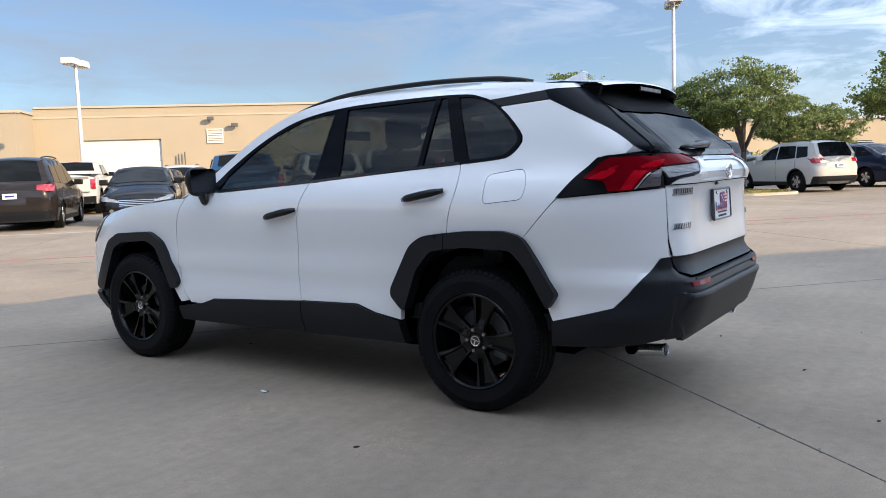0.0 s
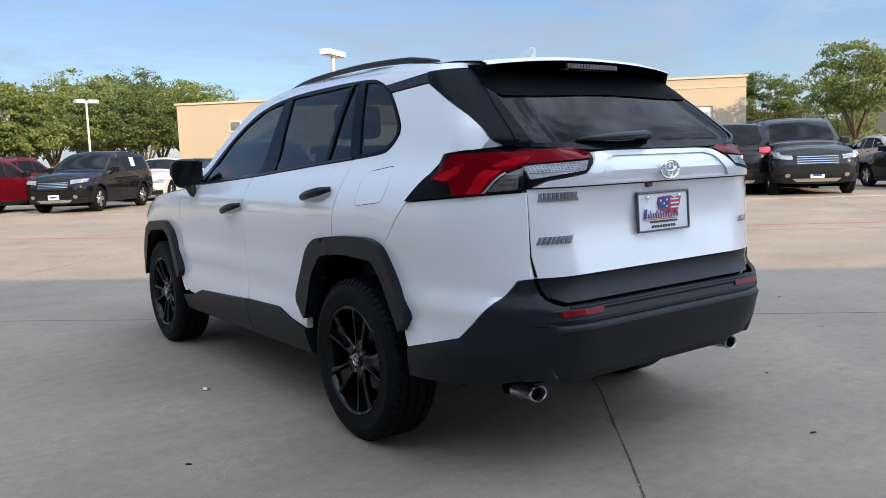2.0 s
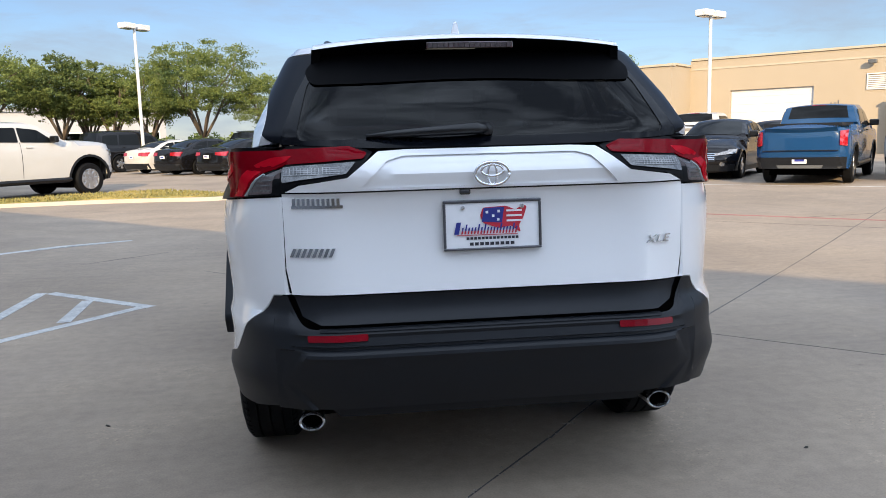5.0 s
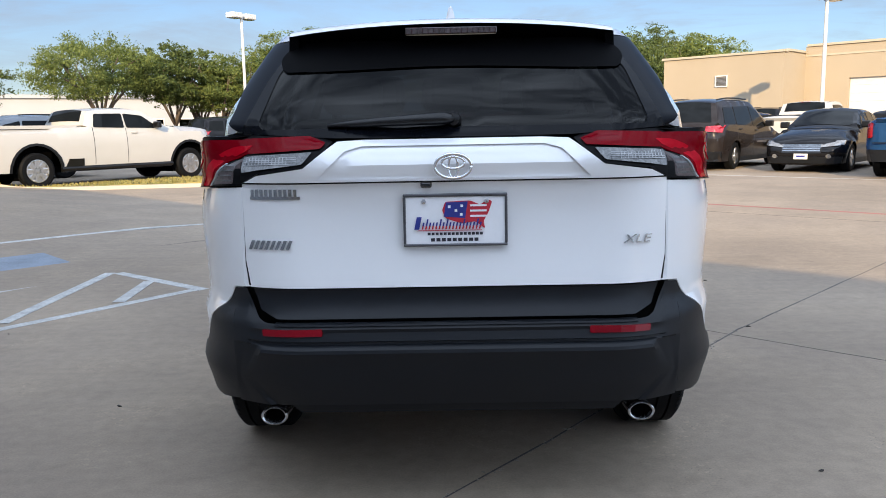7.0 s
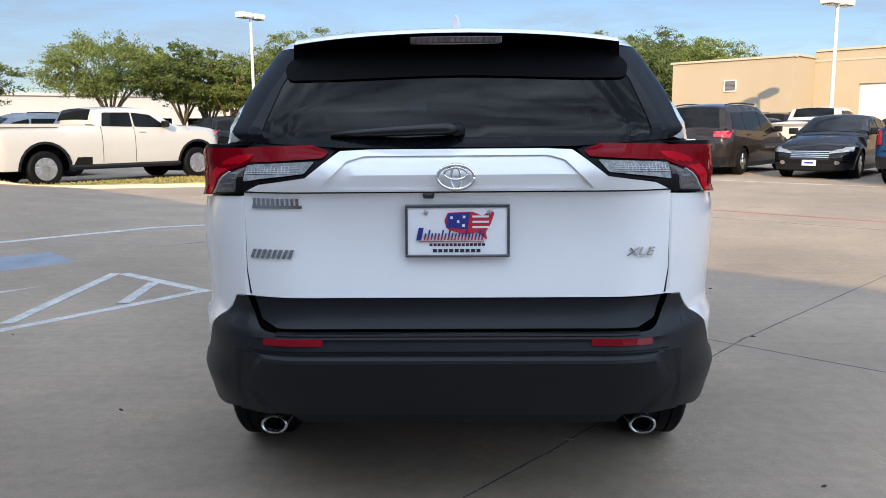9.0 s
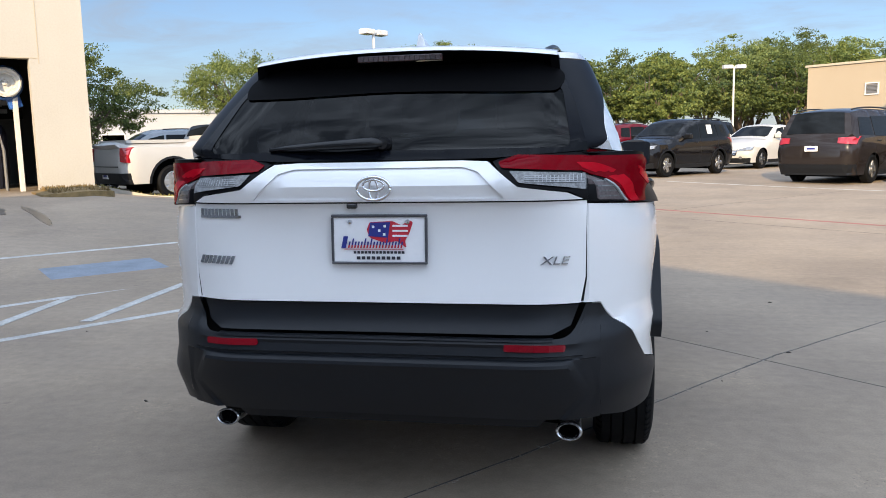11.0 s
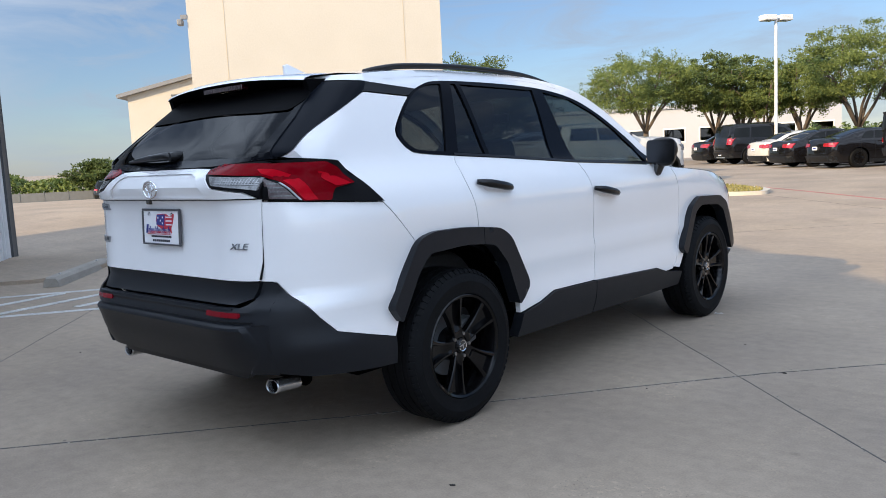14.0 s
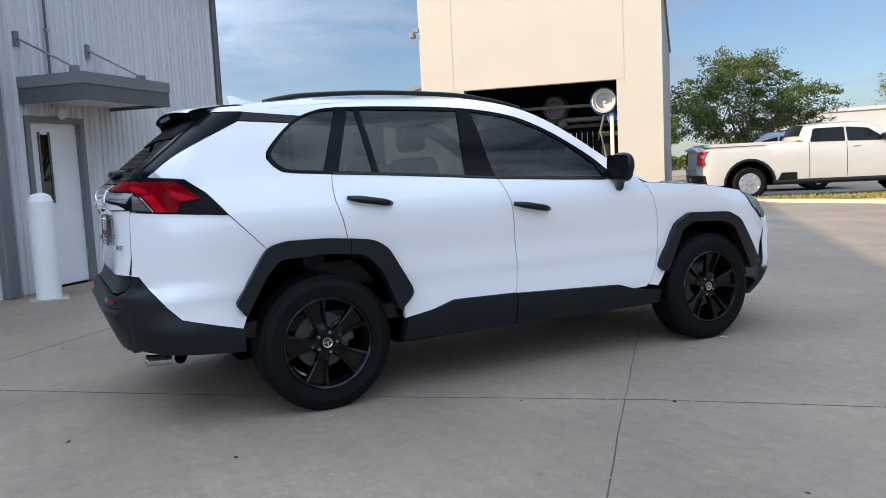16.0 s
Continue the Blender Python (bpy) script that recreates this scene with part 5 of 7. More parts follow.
        panel("sill_cladding", rounded([(.46, .424), (.62, .455), (.75, .495), (1.163, .487), (1.163, .295), (.44, .30)], .012), "black_plastic", 0.014, 0.05, gap=0.0015, dp=0.06, label="matt black sill cladding")
        panel("sill_cladding", rounded([(1.167, .487), (1.92, .45), (2.05, .412), (2.27, .385), (2.27, .29), (1.167, .295)], .012), "black_plastic", 0.014, 0.05, gap=0.0015, dp=0.06, label="matt black sill cladding")
        # side half of the tail lamp, standing proud of the shoulder
        def proud(off):
            return lambda y, z: Vector((s * (side_x(y, z) + off + .062 * ease(1.10, 1.215, z) * ease(-.54, -.68, y) * ease(-.875, -.75, y)), y, z))
        lam = part("tail_lamp", merge(sheet([(-.463, 1.062), (-.55, 1.168), (-.64, 1.236), (-.74, 1.247), (-.84, 1.246)] + seam_edge(.664, [1.24, 1.215, 1.19, 1.165, 1.14, 1.115, 1.095]), proud(0.014), 0.03, (), deep * 2.6)), "pillar_black", t, "red and smoked wraparound tail lamp")
        smooth_by_angle(lam)
        smooth_by_angle(part("red_lens", sheet(rounded([(-.876, 1.236), (-.70, 1.234), (-.655, 1.208), (-.578, 1.146), (-.672, 1.130), (-.692, 1.084), (-.785, 1.086), (-.836, 1.165), (-.876, 1.192)], .008), proud(0.020), 0.025, (), deep * 0.4), "lamp_red", lam))
        smooth_by_angle(part("light_guide", sheet(rounded([(-.874, 1.200), (-.832, 1.174), (-.780, 1.089), (-.738, 1.089), (-.792, 1.180), (-.842, 1.214), (-.874, 1.218)], .006), proud(0.0225), 0.02, (), deep * 0.2), "lamp_guide", lam, "bright red light guide"))
        smooth_by_angle(part("light_guide", sheet(rounded([(-.735, 1.200), (-.690, 1.186), (-.600, 1.144), (-.670, 1.138), (-.715, 1.165)], .008), proud(0.0222), 0.02, (), deep * 0.2), "lamp_guide", lam, "bright red light guide"))
        smooth_by_angle(part("smoked_lens", sheet(rounded([(-.874, 1.184), (-.845, 1.156), (-.802, 1.094), (-.876, 1.100)], .006), proud(0.018), 0.025, (), deep * 0.4), "lamp_smoke", lam))
        for i in range(4):
            part("lens_rib", sheet([(-.874, 1.108 + i * .016), (-.815 - i * .009, 1.106 + i * .016), (-.818 - i * .009, 1.110 + i * .016), (-.874, 1.112 + i * .016)], proud(0.020), 0.03, (), deep * 0.2), "lamp_clear", lam)
        part("lens_edge", sheet([(-.842, 1.160), (-.838, 1.163), (-.790, 1.090), (-.796, 1.090)], proud(0.0215), 0.02, (), deep * 0.2), "lens_line", lam)
        # hatch half of the tail lamp
        rl = lambda off: (lambda x, z: Vector((x, rear_y(x, z) - off, z)))
        rd = Vector((0, 0.03, 0))
        pl = [(.660, 1.247), (.50, 1.252), (.43, 1.251), (.367, 1.224), (.425, 1.159), (.455, 1.148), (.60, 1.131), (.660, 1.100)]
        lam = smooth_by_angle(part("hatch_lamp", sheet([(x * s, z) for x, z in pl], rl(0.010), 0.03, (), rd), "pillar_black", t, "red and clear tail lamp on the hatch"))
        smooth_by_angle(part("red_lens", sheet([(x * s, z) for x, z in rounded([(.654, 1.238), (.44, 1.244), (.385, 1.223), (.398, 1.205), (.654, 1.190)], .006)], rl(0.016), 0.03, (), rd * 0.4), "lamp_red", lam))
        smooth_by_angle(part("clear_lens", sheet([(x * s, z) for x, z in rounded([(.655, 1.184), (.422, 1.196), (.452, 1.160), (.60, 1.143), (.655, 1.134)], .006)], rl(0.014), 0.03, (), rd * 0.4), "lamp_clear", lam))
        for i in range(13):
            x = s * (.50 + i * .0115)
            part("lens_rib", sheet([(x, 1.160), (x + s * .0025, 1.160), (x + s * .0025, 1.183), (x, 1.183)], rl(0.0152), 0.05, (), rd * 0.05), "lens_line", lam)
        for i in range(4):
            z = 1.161 + i * .0065
            part("lens_rib", sheet([(s * .470, z), (s * .650, z - .004), (s * .650, z - .0022), (s * .470, z + .0018)], rl(0.0154), 0.05, (), rd * 0.05), "lens_line", lam)
        # door mirror
        mm = pose(s * 0.940, 1.93, 1.185, 0, 0, 0) @ Matrix.Diagonal((0.84, 0.62, 0.98, 1))
        bm = bmesh.new()
        bmesh.ops.create_uvsphere(bm, u_segments=24, v_segments=14, radius=1.0)
        for v in bm.verts:
            c = v.co
            k = Vector([math.copysign(abs(a) ** 0.70, a) for a in c])
            v.co = Vector((k.x * 0.112, k.y * 0.075 if k.y > 0 else k.y * 0.055, k.z * 0.092))
            v.co.x *= 1 - 0.12 * (v.co.z < 0)
        mi = part("door_mirror", bm, "satin_black", t, "black door mirror", smooth=True)
        mi.matrix_basis = mm
        part("mirror_glass", sheet(rounded([(-.105, -.072), (.108, -.072), (.112, .078), (-.105, .078)], .03), lambda u, v: Vector((u, -.0575 + .09 * (v - .08) + .10 * s * u, v)), 0.05, (), Vector((0, 0.006, 0))), "mirror_tint", mi, "mirror glass")
        part("mirror_foot", sweep([(-s * 0.02, 0.0, -0.07), (-s * 0.05, 0.015, -0.12), (-s * 0.10, 0.03, -0.135)], [.045, .04, .045], 10, 0.8), "gloss_black", mi)
        # handles
        for name, (y0, z0), (y1, z1) in (("rear_handle", (.158, 1.103), (.398, 1.060)), ("front_handle", (1.158, 1.010), (1.402, .964))):
            pts = []
            for i in range(9):
                k = i / 8
                y, z = y0 + (y1 - y0) * k, z0 + (z1 - z0) * k
                pts.append((s * (side_x(y, z) + 0.012 + 0.030 * math.sin(math.pi * min(1, max(0, k * 1.02))) ** 0.5), y, z))
            h = part("door_handle", sweep(pts, [.012, .017, .020, .020, .020, .020, .020, .018, .013], 10, 1.0), "handle_black", t, "gloss black door handle", smooth=True)
            cup = [(y0 + 0.125 + .085 * math.cos(a), (z0 + z1) / 2 + .034 * math.sin(a)) for a in [2 * math.pi * i / 24 for i in range(24)]]
            def bowl(y, z):
                # a shallow scoop behind the grip, with a raised rim
                q = min(1.0, math.hypot((y - y0 - 0.125) / .085, (z - (z0 + z1) / 2) / .036))
                return Vector((s * (side_x(y, z) + 0.0006 + 0.0045 * math.sin(math.pi * q) ** 2 * (q > .5) + 0.003 * (1 - ease(0, .5, q))), y, z))
            smooth_by_angle(part("handle_cup", sheet(cup, bowl, 0.012, (), deep * 0.05), P, h), 50)
        # roof rail
        rr = [(s * x, y, z - 0.012) for x, y, z in ((.490, -.15, 1.645), (.503, -.06, 1.664), (.515, .1, 1.682), (.520, .5, 1.694), (.520, 1.0, 1.679), (.508, 1.3, 1.638), (.497, 1.48, 1.597))]
        part("roof_rail", sweep(curve3(rr), 0.015, 8, 0.95), "satin_black", t, "black roof rail", smooth=True)
        # exhaust
        ex = smooth_by_angle(part("exhaust_tip", lathe([(0.040, 0.12), (0.040, 0.006), (0.043, -0.004), (0.048, -0.007), (0.053, -0.003), (0.054, 0.004), (0.050, 0.012), (0.047, 0.13)], 32), "silver_rim", t, "oval chrome exhaust tip"), 40)
        ex.matrix_basis = pose(s * 0.60, -0.860, 0.336, 0, 0, 90) @ pose(0, 0, 0, 0, 4, 0) @ Matrix.Diagonal((0.90, 0.82, 0.58, 1))
        part("exhaust_bore", lathe([(0.001, 0.022), (0.0402, 0.022)], 24), "underbody", ex)
        # reflector
        rf = [(s * x, z) for x, z in rounded([(.405, .642), (.592, .640), (.594, .660), (.405, .663)], .005)]
        part("reflector", sheet(rf, rl(0.006), 0.05, (), rd * 0.3), "reflector_red", t, "red rear reflector")
        # front lamp
        panel("headlamp", rounded([(3.06, .982), (3.33, .895), (3.44, .80), (3.32, .765), (3.15, .87)], .02), "lamp_clear", 0.003, 0.04, label="clear headlamp")
        for y, sz in ((0.0, 1), (2.69, 1)):
            wheel(t, pose(s * 0.795, y, 0.357, 0, 0, 0 if s > 0 else 180) @ pose(0, 0, 0, 17 * (y + s), 0, 0), s)
            lin = bmesh.new()
            ring = []
            for i in range(25):
                a = math.pi * (0.05 + 0.90 * i / 24)
                ring.append([lin.verts.new((s * xx, y + 0.455 * math.cos(a), 0.36 + 0.465 * math.sin(a))) for xx in (0.50, 0.85)])
            for a, b in zip(ring, ring[1:]):
                lin.faces.new((a[0], a[1], b[1], b[0]))
            lin.faces.new([r[0] for r in ring])
            part("wheel_liner", lin, "underbody", t)

    def rl(off, dent=0.0):
        def f(x, z):
            k = dent * ease(0.52, 0.36, abs(x)) * ease(0.80, 0.90, z) * ease(1.095, 1.05, z) if dent else 0
            return Vector((x, rear_y(x, z) - off + k, z))
        return f

    def both(pts):
        return pts + [(-x, z) for x, z in pts[::-1]]
    rd = Vector((0, 0.03, 0))

    def rpanel(name, outline, mat, off=0.0, step=0.04, holes=(), gap=0.002, label="", parent=t, dp=1.0, dent=0.0):
        return smooth_by_angle(part(name, sheet(inset(outline, gap) if gap else outline, rl(off, dent), step, holes, rd * dp), mat, parent, label), 30)
    rpanel("hatch", both([(.6585, 1.100), (.6565, 1.0), (.6545, .86), (.639, .779)]), P, gap=0.0012, dent=0.005, label="")
    for s in (-1, 1):
        strip = [(.6625, 1.098), (.6605, 1.0), (.6585, .86), (.647, .784), (.638, .784), (.6515, .86), (.6535, 1.0), (.6555, 1.098)]
        rpanel("hatch_seal", [(s * x, z) for x, z in strip], "rubber", -0.004, 0.03, gap=0.0, dp=0.05, label="black rubber hatch seal")
    trap = both([(.41, 1.112), (.325, 1.196), (.275, 1.210)])
    gar = rpanel("hatch_garnish", both([(.648, 1.104), (.60, 1.128), (.45, 1.149), (.352, 1.227), (.27, 1.231)]), P, 0.016, 0.03, [trap])
    rpanel("garnish_face", trap, P, 0.008, 0.03, gap=0.0, dp=0.3, parent=gar)
    rpanel("hatch_lower_trim", both([(.636, .775), (.61, .708), (.55, .685)]), "black_plastic", -0.012, 0.04, gap=0.002, label="matt black trim under the hatch")
    glass = both(rounded([(.0, 1.264), (.610, 1.264), (.592, 1.36), (.574, 1.455), (.54, 1.492), (0, 1.500)], [0, .03, .04, .02, .02, 0])[1:-1])
    rpanel("hatch_glass_frame", both([(.665, 1.252), (.36, 1.233), (.20, 1.232)][::-1] + [(.615, 1.42), (.545, 1.565)]), "glass_border", 0.014, 0.03, [glass], label="black hatch glass border")
    # near-black sheet over the glass top: painted shade of the spoiler's hollow
    band = rounded([(-.585, 1.505), (-.562, 1.452), (-.40, 1.452), (0, 1.468), (.40, 1.452), (.562, 1.452), (.585, 1.505), (.535, 1.563), (-.535, 1.563)], [.02, .025, .1, .3, .1, .025, .02, .01, .01])
    rpanel("glass_top_band", band, "shade_black", 0.018, 0.025, gap=0.0, dp=0.1, label="near-black band painting in the shaded hollow under the spoiler")
    rpanel("hatch_glass", glass, "glass_rear", 0.010, 0.05, gap=-0.002, dp=0.15, label="dark tinted hatch glass")
    # bumper: a ribbed rear face with a proud valance, and two wrapped corners, in one skin
    zs = [.735 - 0.0265 * i for i in range(13)]
    deltas = [(.405, .020), (.50, .006), (.56, -.001), (.590, -.012), (.600, -.009), (.609, .000), (.613, .011), (.621, .011), (.625, .000), (.650, .001), (.661, -.004), (.668, -.001), (.70, .008)]

    def relief(z):
        for p, q in zip(deltas, deltas[1:]):
            if z <= q[0]:
                return p[1] + (q[1] - p[1]) * max(0.0, z - p[0]) / (q[0] - p[0])
        return deltas[-1][1]

    def valance_edge(z):
        return .607 + .58 * (.613 - z) if z > .50 else .672 - .9 * (.50 - z)

    def rim_z(x):
        return table([(0, .677), (.56, .677), (.60, .684), (.628, .712), (.655, .776)], x) if x < .655 else .776 - .004 * (x - .655) / .045
    low_rows = [.405, .4175, .43] + [z for z in zs[::-1] if .43 < z < .58] + [.575, .584, .590, .595, .600, .605, .609, .613, .617, .621, .625, .631, .640, .650, .656, .661, .668]
    cols = [.0, .08, .16, .24, .32, .40, .46, .51, .55, .575, .590, .607, .613, .622, .635, .645, .655, .668, .685, .70]
    cols = [-c for c in cols[:0:-1]] + cols

    def bumper_point(c, z, top):
        a, e = abs(c), min(.69, valance_edge(min(z, .613)))
        x = (a * e / .607 if a <= .607 else e + (a - .607) / .093 * (.70 - e)) if not top else a
        panel_in = ease(.611, .590, a)
        k = relief(z) * (panel_in if z < .613 else ease(.650, .622, a)) + (1 - panel_in) * ease(.70, .66, a) * (.006 if z < .613 else 0)
        return Vector((math.copysign(x, c), rear_y(x, z) + k, z))
    bm = bmesh.new()
    grid = []
    for c in cols:
        col = [bm.verts.new(bumper_point(c, z, False)) for z in low_rows]
        top = rim_z(abs(c))
        col += [bm.verts.new(bumper_point(c, .668 + (top - .668) * f, True)) for f in (.135, .39, .644, 1.0)]
        grid.append(col)
    for p, q in zip(grid, grid[1:]):
        for i in range(len(p) - 1):
            bm.faces.new((p[i], q[i], q[i + 1], p[i + 1]))
    pieces = [bm]
    for s in (-1, 1):
        sp = seam_edge(.70, [.772] + zs) + [(-.89, .410), (-.80, .39), (-.42, .372), (-.425, .488), (-.71, .560), (-.77, .623), (-.84, .712)]
        pieces.append(sheet(sp, lambda y, z: Vector((s * (side_x(y, z) + .012 * max(0, 1 - abs(z - .505) / .075) * ease(-.50, -.68, y) * ease(-.93, -.86, y)), y, z)), 0.025))
    bm = merge(*pieces)
    bmesh.ops.remove_doubles(bm, verts=bm.verts, dist=0.003)
    bmesh.ops.recalc_face_normals(bm, faces=bm.faces)
    bump = smooth_by_angle(part("rear_bumper", bm, "black_plastic", t, "matt black plastic rear bumper"), 28)
    rpanel("bumper_shelf", both([(.555, .676), (.555, .6705)]), "black_plastic", 0.006, 0.05, gap=0.0, parent=bump)
    rpanel("lower_lip", both([(.54, .402), (.50, .365)]), "black_plastic", -0.055, 0.05, gap=0.0, parent=bump)
    # spoiler
    prof = [(-.27, 1.622), (-.40, 1.620), (-.56, 1.602), (-.595, 1.590), (-.60, 1.582), (-.50, 1.548), (-.42, 1.535), (-.30, 1.56)]
    rows = [-.552 + 1.104 * i / 24 for i in range(25)]

    def spoiler_at(x, y, z):
        k = abs(x) / 0.552
        return Vector((x, y + 0.045 * k**4, z + 0.030 * (1 - k * k) - 0.004))
    bm = bmesh.new()
    sk = [[bm.verts.new(spoiler_at(x, y, z)) for y, z in prof[:5]] for x in rows]
    for a, b in zip(sk, sk[1:]):
        for i in range(4):
            bm.faces.new((a[i], b[i], b[i + 1], a[i + 1]))
    bmesh.ops.recalc_face_normals(bm, faces=bm.faces)
    if sum(f.normal.z for f in bm.faces) < 0:
        bmesh.ops.reverse_faces(bm, faces=bm.faces)
    sp = part("spoiler", bm, P, t, "white roof spoiler with a black underside", smooth=True)
    bm = bmesh.new()
    un = prof[4:] + [(-.30, 1.61)]
    sk = [[bm.verts.new(spoiler_at(x, y, z - (0.001 if i else 0.0))) for i, (y, z) in enumerate(un)] for x in rows]
    for a, b in zip(sk, sk[1:]):
        for i in range(len(un) - 1):
            bm.faces.new((a[i], b[i], b[i + 1], a[i + 1]))
    bm.faces.new(sk[0])
    bm.faces.new(sk[-1][::-1])
    bmesh.ops.recalc_face_normals(bm, faces=bm.faces)
    smooth_by_angle(part("spoiler_underside", bm, "shade_black", sp), 35)
    for s in (-1, 1):
        rim = rounded([(-.592, 1.580), (-.575, 1.530), (-.592, 1.478), (-.50, 1.50), (-.36, 1.555), (-.36, 1.592)], [.008, .02, .01, .02, .01, .01])
        bm = bmesh.new()
        outer = [bm.verts.new((s * (.566 - .10 * (z - 1.48)), y + .045, z)) for y, z in rim]
        inner = [bm.verts.new((s * (.536 - .10 * (z - 1.48)), y + .045, z)) for y, z in rim]
        bm.faces.new(outer)
        bm.faces.new(inner[::-1])
        for i in range(len(rim)):
            k = (i + 1) % len(rim)
            bm.faces.new((outer[i], inner[i], inner[k], outer[k]))
        bmesh.ops.recalc_face_normals(bm, faces=bm.faces)
        smooth_by_angle(part("spoiler_ear", bm, "shade_black", sp, "black spoiler side plate"), 35)
    br = part("brake_lamp", box((-.155, -.592, 1.574), (.155, -.555, 1.597), 0.003), "lamp_dark", sp, "smoked high brake lamp")
    for i in range(16):
        part("cell", box((-.150 + i * .0188, -.5945, 1.577), (-.150 + i * .0188 + .0155, -.5925, 1.594)), "lamp_smoke", br)
    # roof and windscreen
    E = curve(EAVES, 0.06)

    def across(rows, crown, n=14):
        bm = bmesh.new()
        g = []
        for y, z in rows:
            w = side_x(y, z)
            g.append([bm.verts.new((w * (2 * i / n - 1), y + crown[1] * (1 - (2 * i / n - 1) ** 2), z + crown[0] * (1 - (2 * i / n - 1) ** 2))) for i in range(n + 1)])
        for a, b in zip(g, g[1:]):
            for i in range(n):
                bm.faces.new((a[i], b[i], b[i + 1], a[i + 1]))
        bmesh.ops.recalc_face_normals(bm, faces=bm.faces)
        if sum(f.normal.z for f in bm.faces) < 0:
            bmesh.ops.reverse_faces(bm, faces=bm.faces)
        return bm
    part("roof", across([p for p in E if p[0] <= 1.38], (0.042, 0)), P, t, smooth=True)
    part("windscreen", across([p for p in E if 1.34 < p[0]], (0.05, 0.10)), "glass_front", t, "clear windscreen", smooth=True)
    hood = curve([(2.15, 1.085), (2.35, 1.068), (2.6, 1.045), (2.8, 1.022), (3.05, .985), (3.20, .94), (3.33, .88), (3.44, .80)], 0.06)
    part("hood", across(hood, (0.035, 0.10)), P, t, smooth=True)

    def nl(off):
        return lambda x, z: Vector((x, nose_y(x, z) + off, z))
    smooth_by_angle(part("front_bumper", sheet([(-.72, .46), (-.66, .30), (.66, .30), (.72, .46), (.72, .74), (.60, .80), (-.60, .80), (-.72, .74)], nl(0), 0.07, (), Vector((0, -0.05, 0))), P, t))
    smooth_by_angle(part("grille", sheet(rounded([(-.5, .42), (.5, .42), (.58, .74), (-.58, .74)], .05), nl(0.01), 0.08, (), Vector((0, -0.03, 0))), "satin_black", t))
    smooth_by_angle(part("front_lip", sheet([(-.80, .40), (-.70, .22), (.70, .22), (.80, .40)], nl(0.012), 0.07, (), Vector((0, -0.06, 0))), "black_plastic", t))
    # fin, wiper, camera
    bm = bmesh.new()
    fin = [(-.20, 0), (.02, 0), (-.10, .035), (-.185, .066), (-.215, .06)]
    a = [bm.verts.new((0.022 if z < .01 else 0.006, y, z)) for y, z in fin]
    b = [bm.verts.new((-0.022 if z < .01 else -0.006, y, z)) for y, z in fin]
    bm.faces.new(a)
    bm.faces.new(b[::-1])
    for i in range(5):
        bm.faces.new((a[i], b[i], b[(i + 1) % 5], a[(i + 1) % 5]))
    bmesh.ops.recalc_face_normals(bm, faces=bm.faces)
    soften(part("antenna_fin", bm, P, t, "white shark-fin antenna"), 0.006).matrix_basis = pose(0, -0.02, 1.655)
    wp = part("rear_wiper", sweep([(.012, rear_y(0, 1.288) - .030, 1.286), (-.03, rear_y(.05, 1.288) - .046, 1.289), (-.16, rear_y(.18, 1.284) - .045, 1.284), (-.30, rear_y(.30, 1.28) - .030, 1.277), (-.385, rear_y(.38, 1.274) - .02, 1.272)], [.018, .023, .019, .015, .008], 10, 0.85), "satin_black", t, "black rear wiper arm", smooth=True)
    part("wiper_boss", lathe([(0.001, -0.05), (0.018, -0.046), (0.024, -0.02), (0.024, 0.02)], 20), "satin_black", wp).matrix_basis = pose(0.004, rear_y(0, 1.286), 1.286, 0, 0, 90)
    part("rear_camera", box((-.10, -.965, 1.082), (-.065, -.935, 1.102), 0.006), "gloss_black", t)
    # emblem: three ovals
    def oval(cx, cz, rx, rz, r, y=-.992):
        pts = [(cx + rx * math.cos(a), y - 0.002 * abs(math.sin(a)), cz + rz * math.sin(a)) for a in [2 * math.pi * i / 40 for i in range(41)]]
        return sweep(pts, r, 8, 1.0)
    em = part("emblem", oval(0, 1.148, .054, .036, .0052), "chrome", t, "chrome oval emblem", smooth=True)
    part("emblem_bar", oval(0, 1.158, .034, .0175, .0042), "chrome", em, smooth=True)
    part("emblem_stem", oval(0, 1.146, .0145, .033, .0042), "chrome", em, smooth=True)
    # maker and grade badges as plain bars
    def bars(name, x0, x1, z0, z1, n, label, slant=0.004):
        b0 = None
        w = (x1 - x0) / n
        for i in range(n):
            a = x0 + i * w
            y = rear_y(a, (z0 + z1) / 2) - 0.001
            bm = sheet([(a + slant * 0, z0), (a + w * .6, z0), (a + w * .6 + slant, z1), (a + slant, z1)], lambda x, z: Vector((x, rear_y(x, z) - .006, z)), .02, (), Vector((0, .008, 0)))
            o = part(name if b0 is None else "letter_bar", bm, "badge", t if b0 is None else b0, label if b0 is None else "")
            b0 = b0 or o
    bars("model_badge", -.640, -.50, .900, .927, 8, "chrome lettering reduced to bars", 0.012)
    tx = bpy.data.curves.new("grade_text", "FONT")
    tx.body, tx.size, tx.shear, tx.extrude = "XLE", 0.036, 0.25, 0.002
    ob = bpy.data.objects.new("grade_text", tx)
    me = bpy.data.meshes.new_from_object(ob)
    bpy.data.objects.remove(ob)
    bm = bmesh.new()
    bm.from_mesh(me)
    wide = max(v.co.x for v in bm.verts)
    for v in bm.verts:
        v.co = rl(0.005 + v.co.z)(.515 + v.co.x * 0.092 / wide, .904 + v.co.y)
    part("grade_badge", bm, "badge", t, "chrome XLE letters")
    bars("dealer_badge", -.625, -.47, 1.062, 1.084, 10, "chrome dealer lettering reduced to bars", 0.0)
